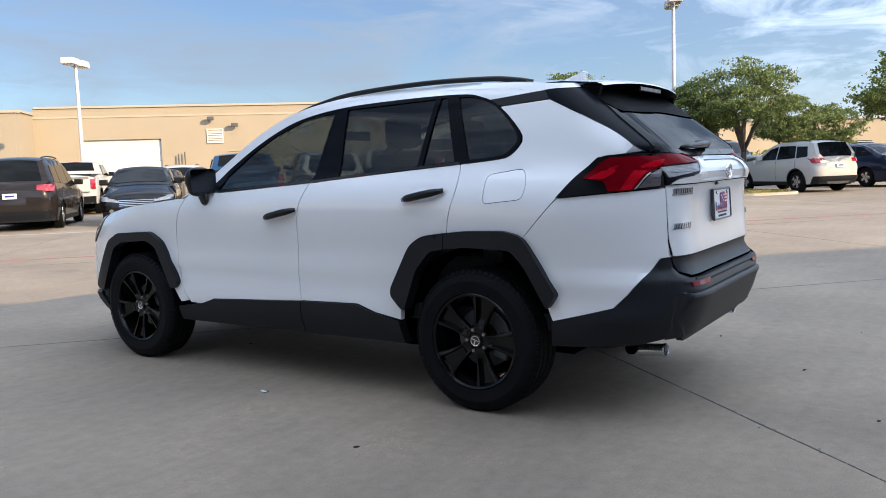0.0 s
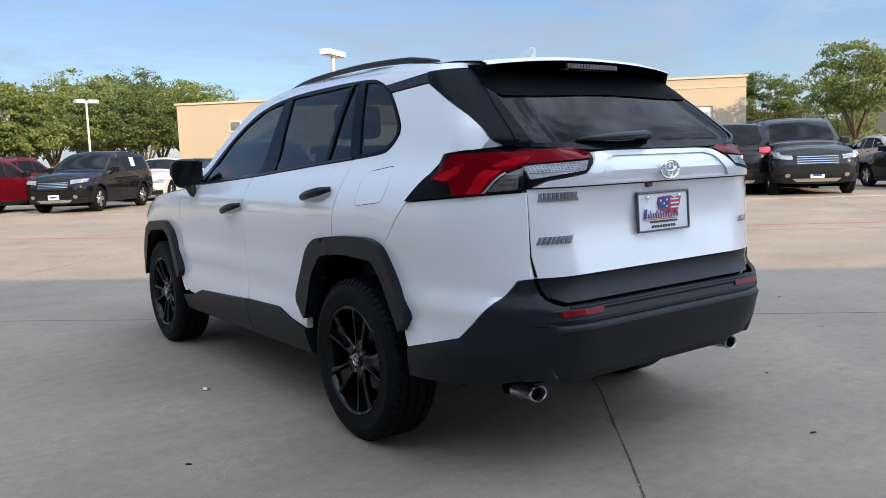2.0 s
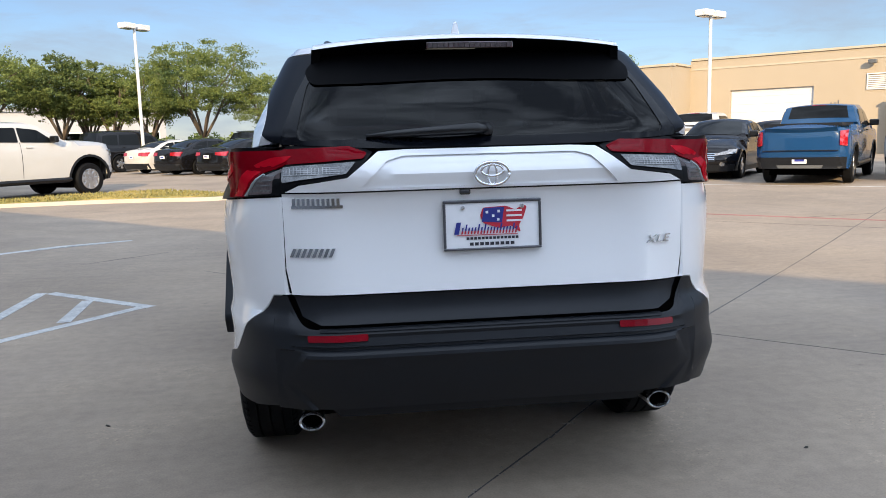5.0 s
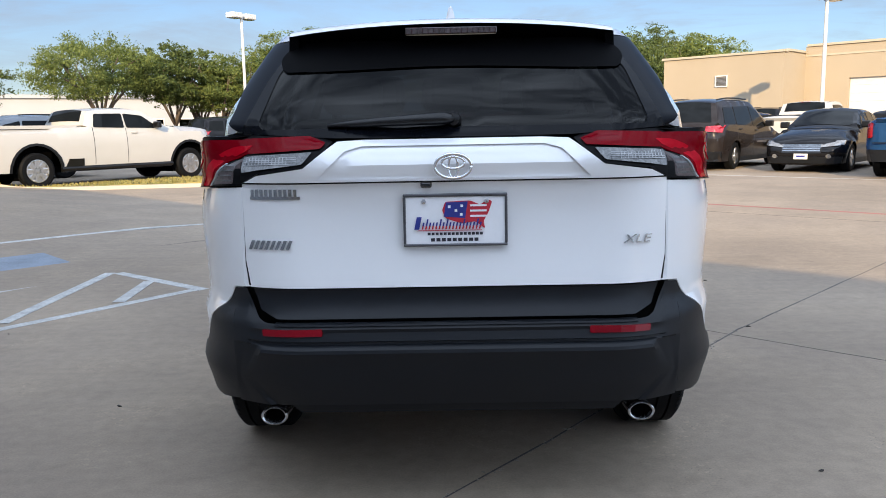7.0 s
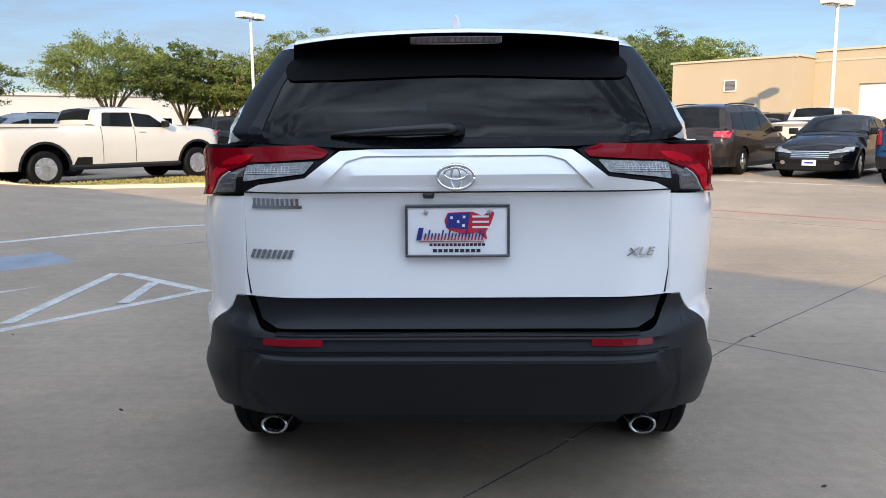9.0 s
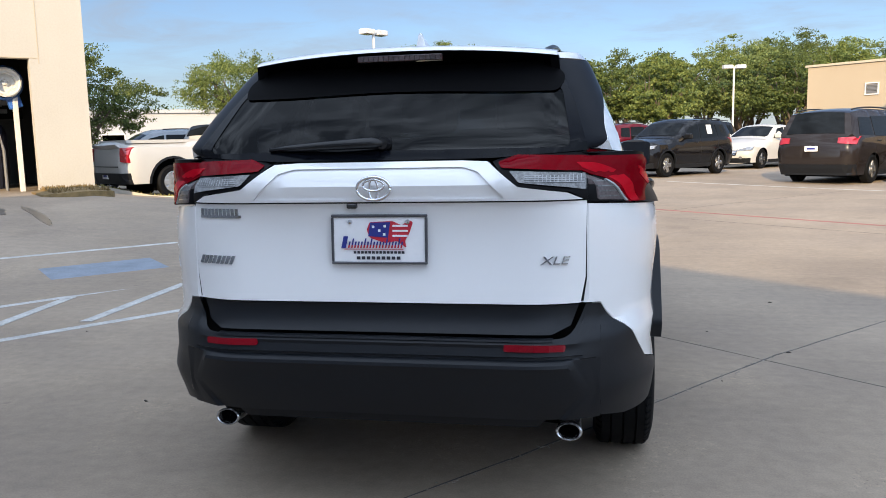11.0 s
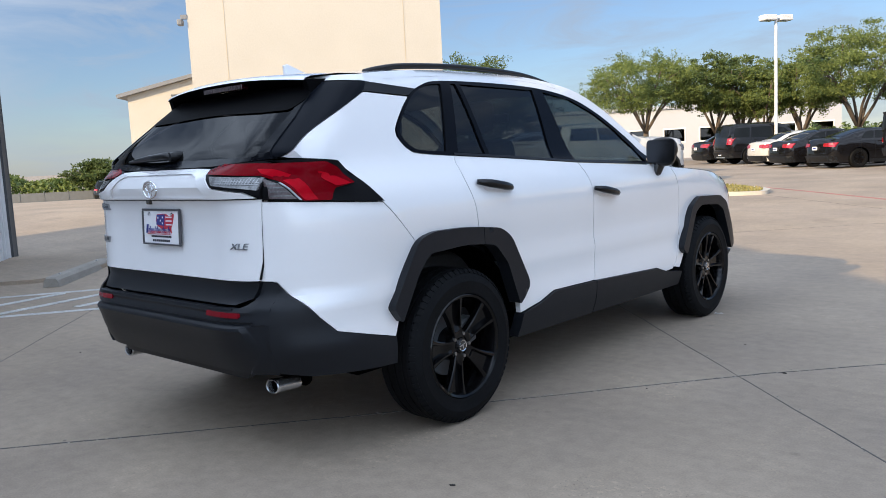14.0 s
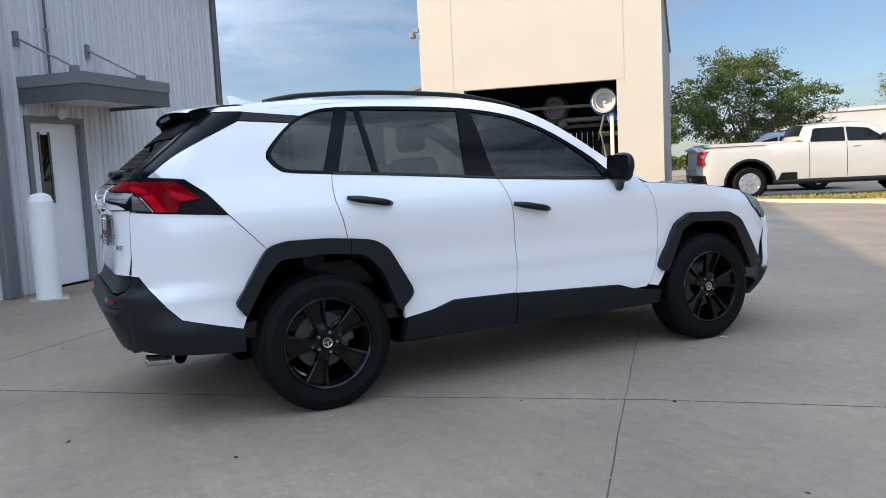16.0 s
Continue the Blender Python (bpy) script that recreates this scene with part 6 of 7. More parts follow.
    rpanel("dealer_badge_base", [(-.628, 1.053), (-.467, 1.053), (-.467, 1.062), (-.628, 1.062)], "badge", 0.004, 0.05, gap=0.0, dp=0.2)
    # licence plate with a dealer insert
    pm = pose(0.004, -0.952, 0.984, -3, 0, 0)
    fr = part("licence_plate", merge(box((-.158, -.012, -.080), (.158, 0.0, -.072), .003), box((-.158, -.012, .070), (.158, 0.0, .080), .003), box((-.158, -.012, -.072), (-.150, 0.0, .070), .002), box((.150, -.012, -.072), (.158, 0.0, .070), .002)), "plate_frame", t, "dealer plate in a chrome-look frame")
    fr.matrix_basis = pm
    part("insert", box((-.150, -.006, -.073), (.150, -.001, .071)), "plate_white", fr)
    # flag-coloured map shape and a row of bars for the dealer's name
    mp = rounded([(-.03, .055), (.045, .058), (.075, .045), (.10, .06), (.112, .055), (.10, .02), (.085, -.005), (.09, -.028), (.06, -.005), (.02, -.012), (-.03, .005), (-.04, .03)], .006)
    part("map_red", sheet(mp, lambda x, z: Vector((x, -.0085, z)), .03, (), Vector((0, .002, 0))), "ink_red", fr)
    part("map_blue", sheet([(-.035, .01), (.03, .005), (.038, .055), (-.028, .053)], lambda x, z: Vector((x, -.0096, z)), .03, (), Vector((0, .001, 0))), "ink_blue", fr)
    for i in range(3):
        part("map_stripe", box((.045, -.0096, .008 + i * .016), (.095, -.0088, .014 + i * .016)), "plate_white", fr)
    for i, (x, z) in enumerate(((-.018, .04), (.002, .028), (.02, .042), (.018, .016))):
        part("map_star", box((x - .004, -.0104, z - .004), (x + .004, -.0098, z + .004)), "plate_white", fr)
    # slanted strokes, blue above and red below
    for i in range(19):
        tall = .038 if i == 0 else .031 if i in (2, 6, 8, 13, 17) else .021
        x, wd = -.125 + (0 if i == 0 else .012 + i * .0102), .015 if i == 0 else .0048
        part("name_bar", sheet([(x, -.028), (x + wd, -.028), (x + wd + tall * .22, -.028 + tall), (x + tall * .22, -.028 + tall)], lambda a, z: Vector((a, -.0112, z)), .03, (), Vector((0, .001, 0))), "ink_blue", fr)
        if i:
            part("name_foot", sheet([(x, -.028), (x + wd, -.028), (x + wd + .0022, -.018), (x + .0022, -.018)], lambda a, z: Vector((a, -.0118, z)), .03, (), Vector((0, .001, 0))), "ink_red", fr)
    part("name_rule", box((-.115, -.0105, -.0325), (.08, -.0085, -.0305)), "ink_red", fr)
    for i in range(14):
        part("address_bar", box((-.085 + i * .0122, -.0078, -.046), (-.085 + i * .0122 + .009, -.0062, -.038)), "ink_dark", fr)
    for i in range(9):
        part("frame_bar", box((-.075 + i * .0165, -.0078, -.065), (-.075 + i * .0165 + .012, -.0062, -.055)), "ink_dark", fr)
    for x in (-.095, .095):
        part("plate_screw", lathe([(.001, -.014), (.007, -.013), (.008, -.006)], 14), "chrome", fr).matrix_basis = pose(x, 0, .056, 0, 0, 90)
    # underside and cabin
    part("underbody", merge(box((-.60, -.40, .27), (.60, 3.2, .36)), box((-.55, -.92, .44), (.55, -.36, .60)), box((-.76, .45, .27), (.76, 2.25, .38)), box((-.40, -.75, .33), (.40, -.40, .43), .03)), "underbody", t)
    part("tail_pipe", merge(tube((.45, -.66, .33), (-.45, -.66, .33), .03), tube((.61, -.7, .33), (.45, -.66, .33), .03), tube((-.61, -.7, .33), (-.45, -.66, .33), .03)), "underbody", t)
    part("cabin_floor", box((-.78, -.75, .42), (.78, 2.2, .50)), "interior", t)
    part("cabin_trim", merge(*[box((s * .80 - .02, .50, .5), (s * .80 + .02, 2.1, 1.10)) for s in (-1, 1)], *[box((s * .80 - .02, -.55, .86), (s * .80 + .02, .50, 1.10)) for s in (-1, 1)], box((-.78, 2.08, .5), (.78, 2.14, 1.0)), box((-.70, -.80, .5), (.70, -.72, 1.15)), box((-.72, -.72, .86), (.72, -.30, .88))), "interior", t)
    part("headliner", across([(y, z - .035) for y, z in E if -.2 < y < 1.36], (0.03, 0)), "interior", t)
    part("dashboard", box((-.70, 1.65, .75), (.70, 2.06, 1.08), .06), "interior", t)

    def seat(x, y, w):
        st = part("seat_back", box((-w / 2, -.09, 0), (w / 2, .06, .60), .05, pose(0, 0, 0, 14, 0, 0)), "interior", t, "dark seat with a head restraint")
        st.matrix_basis = pose(x, y, .72)
        part("cushion", box((-w / 2, -.05, -.12), (w / 2, .46, .04), .05), "interior", st)
        return st
    for x in (-.37, .37):
        st = seat(x, .92, .50)
        part("head_restraint", box((-.13, -.20, .62), (.13, -.09, .80), .04), "interior", st)
    st = seat(0, .06, 1.30)
    for x in (-.40, 0, .40):
        part("head_restraint", box((x - .12, -.20, .60), (x + .12, -.09, .75), .04), "interior", st)
    ring = [(-.37 + .18 * math.cos(a), 1.55 + .07 * math.sin(a), 1.03 + .165 * math.sin(a)) for a in [2 * math.pi * i / 28 for i in range(29)]]
    part("steering_wheel", sweep(ring, .016, 8), "interior", t, smooth=True)
    part("inner_mirror", box((-.12, 1.42, 1.42), (.12, 1.45, 1.48), .01), "interior", t)


def curve3(pts, n=6):
    out = []
    for i in range(len(pts) - 1):
        p0, p1, p2, p3 = [Vector(pts[k]) for k in (max(0, i - 1), i, i + 1, min(len(pts) - 1, i + 2))]
        for j in range(n):
            t = j / n
            out.append(0.5 * (2 * p1 + (p2 - p0) * t + (2 * p0 - 5 * p1 + 4 * p2 - p3) * t * t + (3 * p1 - p0 - 3 * p2 + p3) * t**3))
    out.append(Vector(pts[-1]))
    return out


suv()

# ---- parked vehicles ----
for nm, c in {"car_black": (0.006, 0.006, 0.0075), "car_red": (0.115, 0.003, 0.008), "car_white": (0.45, 0.445, 0.435), "car_grey": (0.017, 0.014, 0.014), "car_blue": (0.010, 0.046, 0.125), "car_silver": (0.27, 0.29, 0.32),
              "car_gold": (0.50, 0.44, 0.34), "car_navy": (0.012, 0.02, 0.05), "car_green": (0.012, 0.015, 0.017), "car_maroon": (0.085, 0.003, 0.009)}.items():
    surface(nm, c, 0.22, vary=0.06, scale=1.5, fine=200, coat=0.55, spec=0.05)
surface("car_window", (0.006, 0.0075, 0.009), 0.06, vary=0.3, scale=2, spec=0.13)
surface("tail_red", (0.30, 0.006, 0.012), 0.12, vary=0.2, coat=1.0)
surface("head_clear", (0.27, 0.28, 0.30), 0.16, 0.5, vary=0.5, scale=30, coat=1.0)

SEDAN = dict(wb=2.82, hw=0.92, wr=0.335, belt=0.98, path=[(-1.02, .22), (-1.10, .42), (-1.10, .70), (-1.04, .98), (-.96, 1.05), (-.50, 1.10), (.10, 1.36), (.55, 1.455), (1.0, 1.47), (1.45, 1.43), (2.28, 1.03), (2.8, .95), (3.35, .82), (3.62, .66), (3.70, .45), (3.62, .20)],
             glass=[[(-.28, 1.10), (.45, 1.05), (.55, 1.40), (.22, 1.345)], [(.50, 1.05), (1.12, 1.03), (1.08, 1.41), (.60, 1.405)], [(1.18, 1.03), (2.02, 1.03), (1.50, 1.36), (1.14, 1.41)]], back=(5, 7), screen=(9, 10), tail=(.80, .98, .42), head=(.60, .76, .46), arch=.05, low=.20)
SUV = dict(wb=2.70, hw=0.93, wr=0.36, belt=1.08, path=[(-.84, .30), (-.94, .48), (-.95, .75), (-.88, 1.08), (-.62, 1.55), (-.50, 1.645), (.1, 1.69), (.9, 1.69), (1.38, 1.61), (2.15, 1.15), (2.6, 1.10), (3.2, 1.02), (3.43, .92), (3.52, .62), (3.42, .26)],
           glass=[[(-.50, 1.20), (.02, 1.16), (.10, 1.55), (-.38, 1.54)], [(.08, 1.16), (.98, 1.12), (.95, 1.58), (.16, 1.58)], [(1.04, 1.12), (1.90, 1.11), (1.42, 1.48), (1.01, 1.575)]], back=(3, 5), screen=(8, 9), tail=(.98, 1.14, .34), head=(.80, .95, .40), arch=.06, low=.26, rails=True, lean=.18)
BIGSUV = dict(wb=3.10, hw=1.00, wr=0.40, belt=1.22, path=[(-1.02, .40), (-1.10, .60), (-1.10, .95), (-1.05, 1.22), (-.92, 1.75), (-.80, 1.85), (.1, 1.90), (1.2, 1.89), (1.70, 1.80), (2.45, 1.27), (2.9, 1.22), (3.55, 1.12), (3.82, .95), (3.88, .60), (3.75, .30)],
              glass=[[(-.85, 1.30), (-.08, 1.28), (-.03, 1.74), (-.75, 1.73)], [(.02, 1.28), (1.08, 1.25), (1.05, 1.77), (.06, 1.76)], [(1.14, 1.25), (2.15, 1.23), (1.70, 1.66), (1.12, 1.77)]], back=(3, 5), screen=(8, 9), tail=(.95, 1.28, .20), head=(.86, 1.06, .40), arch=.07, low=.30, rails=True, lean=.13)
MINIVAN = dict(wb=3.03, hw=0.99, wr=0.345, belt=1.05, path=[(-.98, .25), (-1.06, .45), (-1.06, .80), (-1.0, 1.10), (-.78, 1.60), (-.66, 1.70), (.1, 1.77), (1.2, 1.76), (1.75, 1.66), (2.75, 1.10), (3.2, 1.0), (3.65, .82), (3.85, .60), (3.88, .40), (3.78, .20)],
               glass=[[(-.68, 1.17), (.05, 1.14), (.08, 1.58), (-.55, 1.58)], [(.12, 1.14), (1.22, 1.10), (1.18, 1.62), (.14, 1.60)], [(1.28, 1.10), (2.35, 1.07), (1.72, 1.52), (1.24, 1.62)]], back=(3, 5), screen=(8, 9), tail=(.95, 1.13, .36), head=(.66, .86, .46), arch=.05, low=.20, rails=True)
PICKUP = dict(wb=3.68, hw=1.0, wr=0.40, belt=1.25, path=[(-1.15, .45), (-1.20, .62), (-1.18, 1.22), (-1.12, 1.32), (.90, 1.36), (1.0, 1.42), (1.13, 1.74), (1.25, 1.81), (2.0, 1.85), (2.60, 1.80), (3.25, 1.38), (3.6, 1.35), (4.42, 1.29), (4.58, 1.16), (4.64, .60), (4.54, .36)],
              glass=[[(1.22, 1.36), (2.02, 1.34), (2.02, 1.74), (1.32, 1.73)], [(2.08, 1.34), (3.0, 1.32), (2.56, 1.68), (2.06, 1.74)]], back=(5, 7), screen=(9, 10), tail=(.88, 1.24, .14), head=(.92, 1.12, .38), arch=.10, low=.36, bed=True, lean=.16)
BOXY = dict(wb=2.95, hw=0.93, wr=0.40, belt=1.15, path=[(-.58, .45), (-.63, .60), (-.63, 1.15), (-.60, 1.80), (-.54, 1.85), (.5, 1.87), (1.4, 1.86), (1.62, 1.80), (1.95, 1.22), (2.2, 1.18), (3.2, 1.12), (3.38, 1.05), (3.42, .60), (3.35, .42)],
            glass=[[(-.50, 1.22), (.08, 1.22), (.08, 1.74), (-.50, 1.74)], [(.22, 1.22), (.92, 1.22), (.92, 1.74), (.22, 1.74)], [(1.02, 1.22), (1.78, 1.22), (1.56, 1.70), (1.02, 1.74)]], back=(2, 3), screen=(7, 8), tail=(.86, 1.06, .12), head=(.90, 1.06, .30), arch=.14, low=.42, spare=True, lean=.06)
COUPE = dict(wb=2.72, hw=0.95, wr=0.345, belt=.95, path=[(-.98, .25), (-1.08, .42), (-1.06, .72), (-1.0, 1.00), (-.90, 1.05), (-.60, 1.08), (.30, 1.33), (.80, 1.38), (1.2, 1.34), (2.05, 1.02), (2.8, .95), (3.35, .80), (3.58, .60), (3.62, .42), (3.52, .18)],
             glass=[[(.10, 1.07), (.55, 1.05), (.62, 1.30), (.32, 1.27)], [(.62, 1.05), (1.80, 1.01), (1.28, 1.28), (.72, 1.32)]], back=(5, 7), screen=(8, 9), tail=(.78, .94, .44), head=(.60, .74, .42), arch=.05, low=.19)

def low_cab(z):
    return z if z < 1.3 else 1.3 + (z - 1.3) * 0.86


LONGBED = dict(PICKUP, wb=4.05, arch=.16, path=[(y + (.20 if y > .8 else 0), low_cab(z)) for y, z in PICKUP["path"]], glass=[[(y + .19, low_cab(z)) for y, z in g] for g in PICKUP["glass"]])


def plain_wheel(parent, m, r, rim_mat, dual=False):
    hw = 0.11
    o = smooth_by_angle(part("wheel", lathe([(r * .62, -hw + .01), (r * .68, -hw), (r * .9, -hw), (r, -hw + .03), (r, hw - .03), (r * .9, hw), (r * .68, hw), (r * .62, hw - .01)], 36), "rubber", parent), 35)
    o.matrix_basis = m
    rim = part("rim", lathe([(r * .64, hw - .005), (r * .60, hw - .004), (r * .56, hw - .05), (r * .2, hw - .06), (.001, hw - .06)], 30), "satin_black" if not dual else rim_mat, o)
    for k in range(5 if not dual else 8):
        a = 2 * math.pi * k / (5 if not dual else 8)
        part("spoke", box((hw - .05, .02, -.055), (hw - .015, r * .60, .055), .012, pose(0, 0, 0, math.degrees(a), 0, 0)), rim_mat, rim)
    part("hub", lathe([(.001, hw - .008), (.05, hw - .01), (.065, hw - .04)], 16), rim_mat, rim)
    return o


def vehicle(kind, m, paint, label, category="car", rims="silver_rim", trim="black_plastic", plate=True, scale=1.0, sticker=False, dual=False, sunroof=False, name=None, bar=False):
    K = kind
    path, hw, wb, wr, belt = K["path"], K["hw"], K["wb"], K["wr"], K["belt"]
    top = max(z for _, z in path)
    n_top = next(i for i, p in enumerate(path) if p[1] == top)
    back_rows = sorted((z, y) for y, z in path[:n_top + 1])
    nose_rows = sorted((z, y) for y, z in path[n_top:])

    def width(z):
        if z < belt:
            return hw * (0.94 + 0.06 * ease(0.2, 0.7, z) - 0.03 * ease(belt - 0.2, belt, z))
        return hw * (0.97 - K.get("lean", 0.22) * (z - belt) / max(0.3, top - belt))

    def lin(rows, z):
        if z <= rows[0][0]:
            return rows[0][1]
        for a, b in zip(rows, rows[1:]):
            if z <= b[0]:
                return a[1] + (b[1] - a[1]) * (z - a[0]) / max(1e-6, b[0] - a[0])
        return rows[-1][1]

    def sx(y, z):
        w = width(z)
        for d in (y - lin(back_rows, z), lin(nose_rows, z) - y):
            t = max(0.0, d) / 0.35
            if t < 1 and z < belt + 0.1:
                w = min(w, width(z) - 0.2 + 0.2 * math.sqrt(1 - (1 - t) ** 2))
            elif t < 1:
                w = min(w, width(z) - 0.06 * (1 - t) ** 2)
        return w
    t = base(name or ("pickup_truck" if K in (PICKUP, LONGBED) else category.replace(" ", "_")), m @ Matrix.Diagonal((scale, scale, scale, 1)), label, category)
    P = dense(curve(path, 0.10), 0.14, closed=False)

    def arch(cy):
        r = wr + K["arch"]
        a0 = math.asin(max(-1, min(1, (K["low"] + 0.02 - wr) / r)))
        return [(cy + r * math.cos(a), wr + r * math.sin(a)) for a in [a0 + (math.pi - 2 * a0) * i / 12 for i in range(13)]]
    low = K["low"] + 0.02
    outline = P + [(P[-1][0] - 0.05, low)] + arch(wb) + arch(0.0) + [(P[0][0] + 0.05, low)]
    pieces = []
    for s in (-1, 1):
        pieces.append(sheet(outline, lambda y, z: Vector((s * sx(y, z), y, z)), 0.16))
    n = 10
    bm = bmesh.new()
    g = []

    def cross(i, f, off=0.0):
        y, z = P[i]
        a, b = Vector(P[max(0, i - 1)]), Vector(P[min(len(P) - 1, i + 1)])
        d = (b - a).normalized()
        nrm = Vector((-d.y, d.x))
        w = sx(y, z)
        q = Vector((y, z)) + nrm * (0.055 * (1 - f * f) + off)
        return Vector((w * f, q.x, q.y))
    for i in range(len(P)):
        g.append([bm.verts.new(cross(i, 2 * k / n - 1)) for k in range(n + 1)])
    for a, b in zip(g, g[1:]):
        for k in range(n):
            bm.faces.new((a[k], b[k], b[k + 1], a[k + 1]))
    body = merge(bm, *pieces)
    bmesh.ops.remove_doubles(body, verts=body.verts, dist=0.003)
    bmesh.ops.recalc_face_normals(body, faces=body.faces)
    smooth_by_angle(part("body", body, paint, t), 42)

    def near(idx):
        return min(range(len(P)), key=lambda i: math.hypot(P[i][0] - path[idx][0], P[i][1] - path[idx][1]))

    def band(name, i0, i1, f0, f1, mat, off=0.008, label="", shrink=0.0):
        bm = bmesh.new()
        rows = []
        for i in range(i0, i1 + 1):
            rows.append([bm.verts.new(cross(i, f0 + (f1 - f0) * k / 8, off)) for k in range(9)])
        for a, b in zip(rows, rows[1:]):
            for k in range(8):
                bm.faces.new((a[k], b[k], b[k + 1], a[k + 1]))
        bmesh.ops.recalc_face_normals(bm, faces=bm.faces)
        e = [x for x in bm.edges if len(x.link_faces) == 1]
        ex = bmesh.ops.extrude_edge_only(bm, edges=e)
        for v in [v for v in ex["geom"] if isinstance(v, bmesh.types.BMVert)]:
            v.co = v.co + (Vector((0, (wb / 2 - v.co.y), 0.9 - v.co.z))).normalized() * (off + 0.02)
        return smooth_by_angle(part(name, bm, mat, t, label), 40)
    b0, b1 = near(K["back"][0]), near(K["back"][1])
    band("rear_window", b0 + 1 if b1 - b0 > 3 else b0, b1 - 1 if b1 - b0 > 3 else b1, -.82, .82, "car_window")
    s0, s1 = near(K["screen"][0]), near(K["screen"][1])
    band("windscreen", s0 + 1, s1 - 1, -.88, .88, "car_window")
    for s in (-1, 1):
        for gl in K["glass"]:
            part("side_window", sheet(rounded(gl, .04), lambda y, z: Vector((s * (sx(y, z) + .008), y, z)), .2, (), Vector((-s * .03, 0, 0))), "car_window", t)
        z0, z1, w = K["tail"]

        def ry(x, z):
            f = min(1, abs(x) / width(z))
            return lin(back_rows, z) - .055 * (1 - f * f) + (.35 * (1 - math.sqrt(1 - min(1, max(0, (abs(x) - width(z) + .2) / .2)) ** 2)))

        def ny(x, z):
            f = min(1, abs(x) / width(z))
            return lin(nose_rows, z) + .055 * (1 - f * f) - (.35 * (1 - math.sqrt(1 - min(1, max(0, (abs(x) - width(z) + .2) / .2)) ** 2)))
        xo = hw * .955
        part("tail_lamp", sheet([(s * (xo - w), z0 + .03), (s * xo, z0), (s * xo, z1), (s * (xo - w), z1 - .02)], lambda x, z: Vector((x, ry(x, z) - .015, z)), .06, (), Vector((0, .05, 0))), "tail_red", t)
        z0, z1, w = K["head"]
        part("headlamp", sheet([(s * (xo - w), z0), (s * xo, z0 + .05), (s * xo, z1), (s * (xo - w), z1 - .03)], lambda x, z: Vector((x, ny(x, z) + .015, z)), .06, (), Vector((0, -.05, 0))), "head_clear", t)
        my = K["glass"][-1][1][0] - .12
        mz = K["glass"][-1][1][1] + .08
        mi = part("door_mirror", box((-.11, -.06, -.075), (.11, .06, .085), .03), "satin_black" if paint != "car_white" or K in (PICKUP, LONGBED) else paint, t)
        mi.matrix_basis = pose(s * (sx(my, mz) + .13), my, mz)
        part("mirror_foot", box((-.13 if s > 0 else .02, -.02, -.06), (-.02 if s > 0 else .13, .02, -.02)), "satin_black", mi)
        for gl in K["glass"][1:]:
            y = gl[0][0] + .10
            z = gl[0][1] - .12
            part("door_handle", box((s * sx(y, z) - .01, y, z - .015), (s * sx(y, z) + .03, y + .17, z + .015), .008), "satin_black" if paint != "car_white" else paint, t)
        for gl in K["glass"][-2:]:
            y = gl[0][0] - .03
            part("door_gap", sheet([(y, low + .12), (y + .012, low + .12), (y + .012, gl[0][1]), (y, gl[0][1])], lambda a, z: Vector((s * (sx(a, z) + .002), a, z)), .15, (), Vector((-s * .01, 0, 0))), "satin_black", t)
        part("sill", sheet([(wr + K["arch"] + .02, low - .03), (wb - wr - K["arch"] - .02, low - .03), (wb - wr - K["arch"] - .02, low + .09), (wr + K["arch"] + .02, low + .09)], lambda y, z: Vector((s * (sx(y, z) + .006), y, z)), .2, (), Vector((-s * .08, 0, 0))), trim, t)
        for cy in (0.0, wb):
            if K in (PICKUP, LONGBED, SUV, BIGSUV, BOXY):
                ar = arch(cy)
                out = [(cy + (y - cy) * 1.10, wr + (z - wr) * 1.10) for y, z in ar]
                part("arch_trim", sheet(ar + out[::-1], lambda y, z: Vector((s * (sx(y, z) + .012), y, z)), .2, (), Vector((-s * .05, 0, 0))), "black_plastic", t)
            plain_wheel(t, pose(s * (hw - .13), cy, wr, 0, 0, 0 if s > 0 else 180), wr, rims, dual)
        if K.get("rails"):
            part("roof_rail", sweep([(s * width(top - .05) * .86, y, table([(a, b) for a, b in P[near(5):near(8) + 1]], y) + .05) for y in [path[5][0] + .1 + i * .2 for i in range(int((path[8][0] - path[5][0] - .1) / .2))]], .02, 6), "satin_black", t)
    # bumpers, grille, plate, underside
    zb = K["low"] + .02
    part("rear_bumper", sheet([(-hw * .93, zb), (hw * .93, zb), (hw * .95, zb + .26), (-hw * .95, zb + .26)], lambda x, z: Vector((x, ry(x, z) - .022, z)), .12, (), Vector((0, .06, 0))), trim, t)
    part("front_bumper", sheet([(-hw * .90, zb), (hw * .90, zb), (hw * .93, zb + .16), (-hw * .93, zb + .16)], lambda x, z: Vector((x, ny(x, z) + .020, z)), .12, (), Vector((0, -.06, 0))), trim, t)
    z0, z1, w = K["head"]
    gr = part("grille", sheet(rounded([(-hw * .48, z0 - .14), (hw * .48, z0 - .14), (hw * .52, z1 - .04), (-hw * .52, z1 - .04)], .04), lambda x, z: Vector((x, ny(x, z) + .018, z)), .1, (), Vector((0, -.04, 0))), "satin_black", t)
    for i in range(4 if not bar else 5):
        z = z0 - .09 + i * (z1 - z0 + .06) / 5
        part("grille_bar", sheet([(-hw * .46, z), (hw * .46, z), (hw * .46, z + .018), (-hw * .46, z + .018)], lambda x, zz: Vector((x, ny(x, zz) + .026, zz)), .2, (), Vector((0, -.01, 0))), "badge", gr)
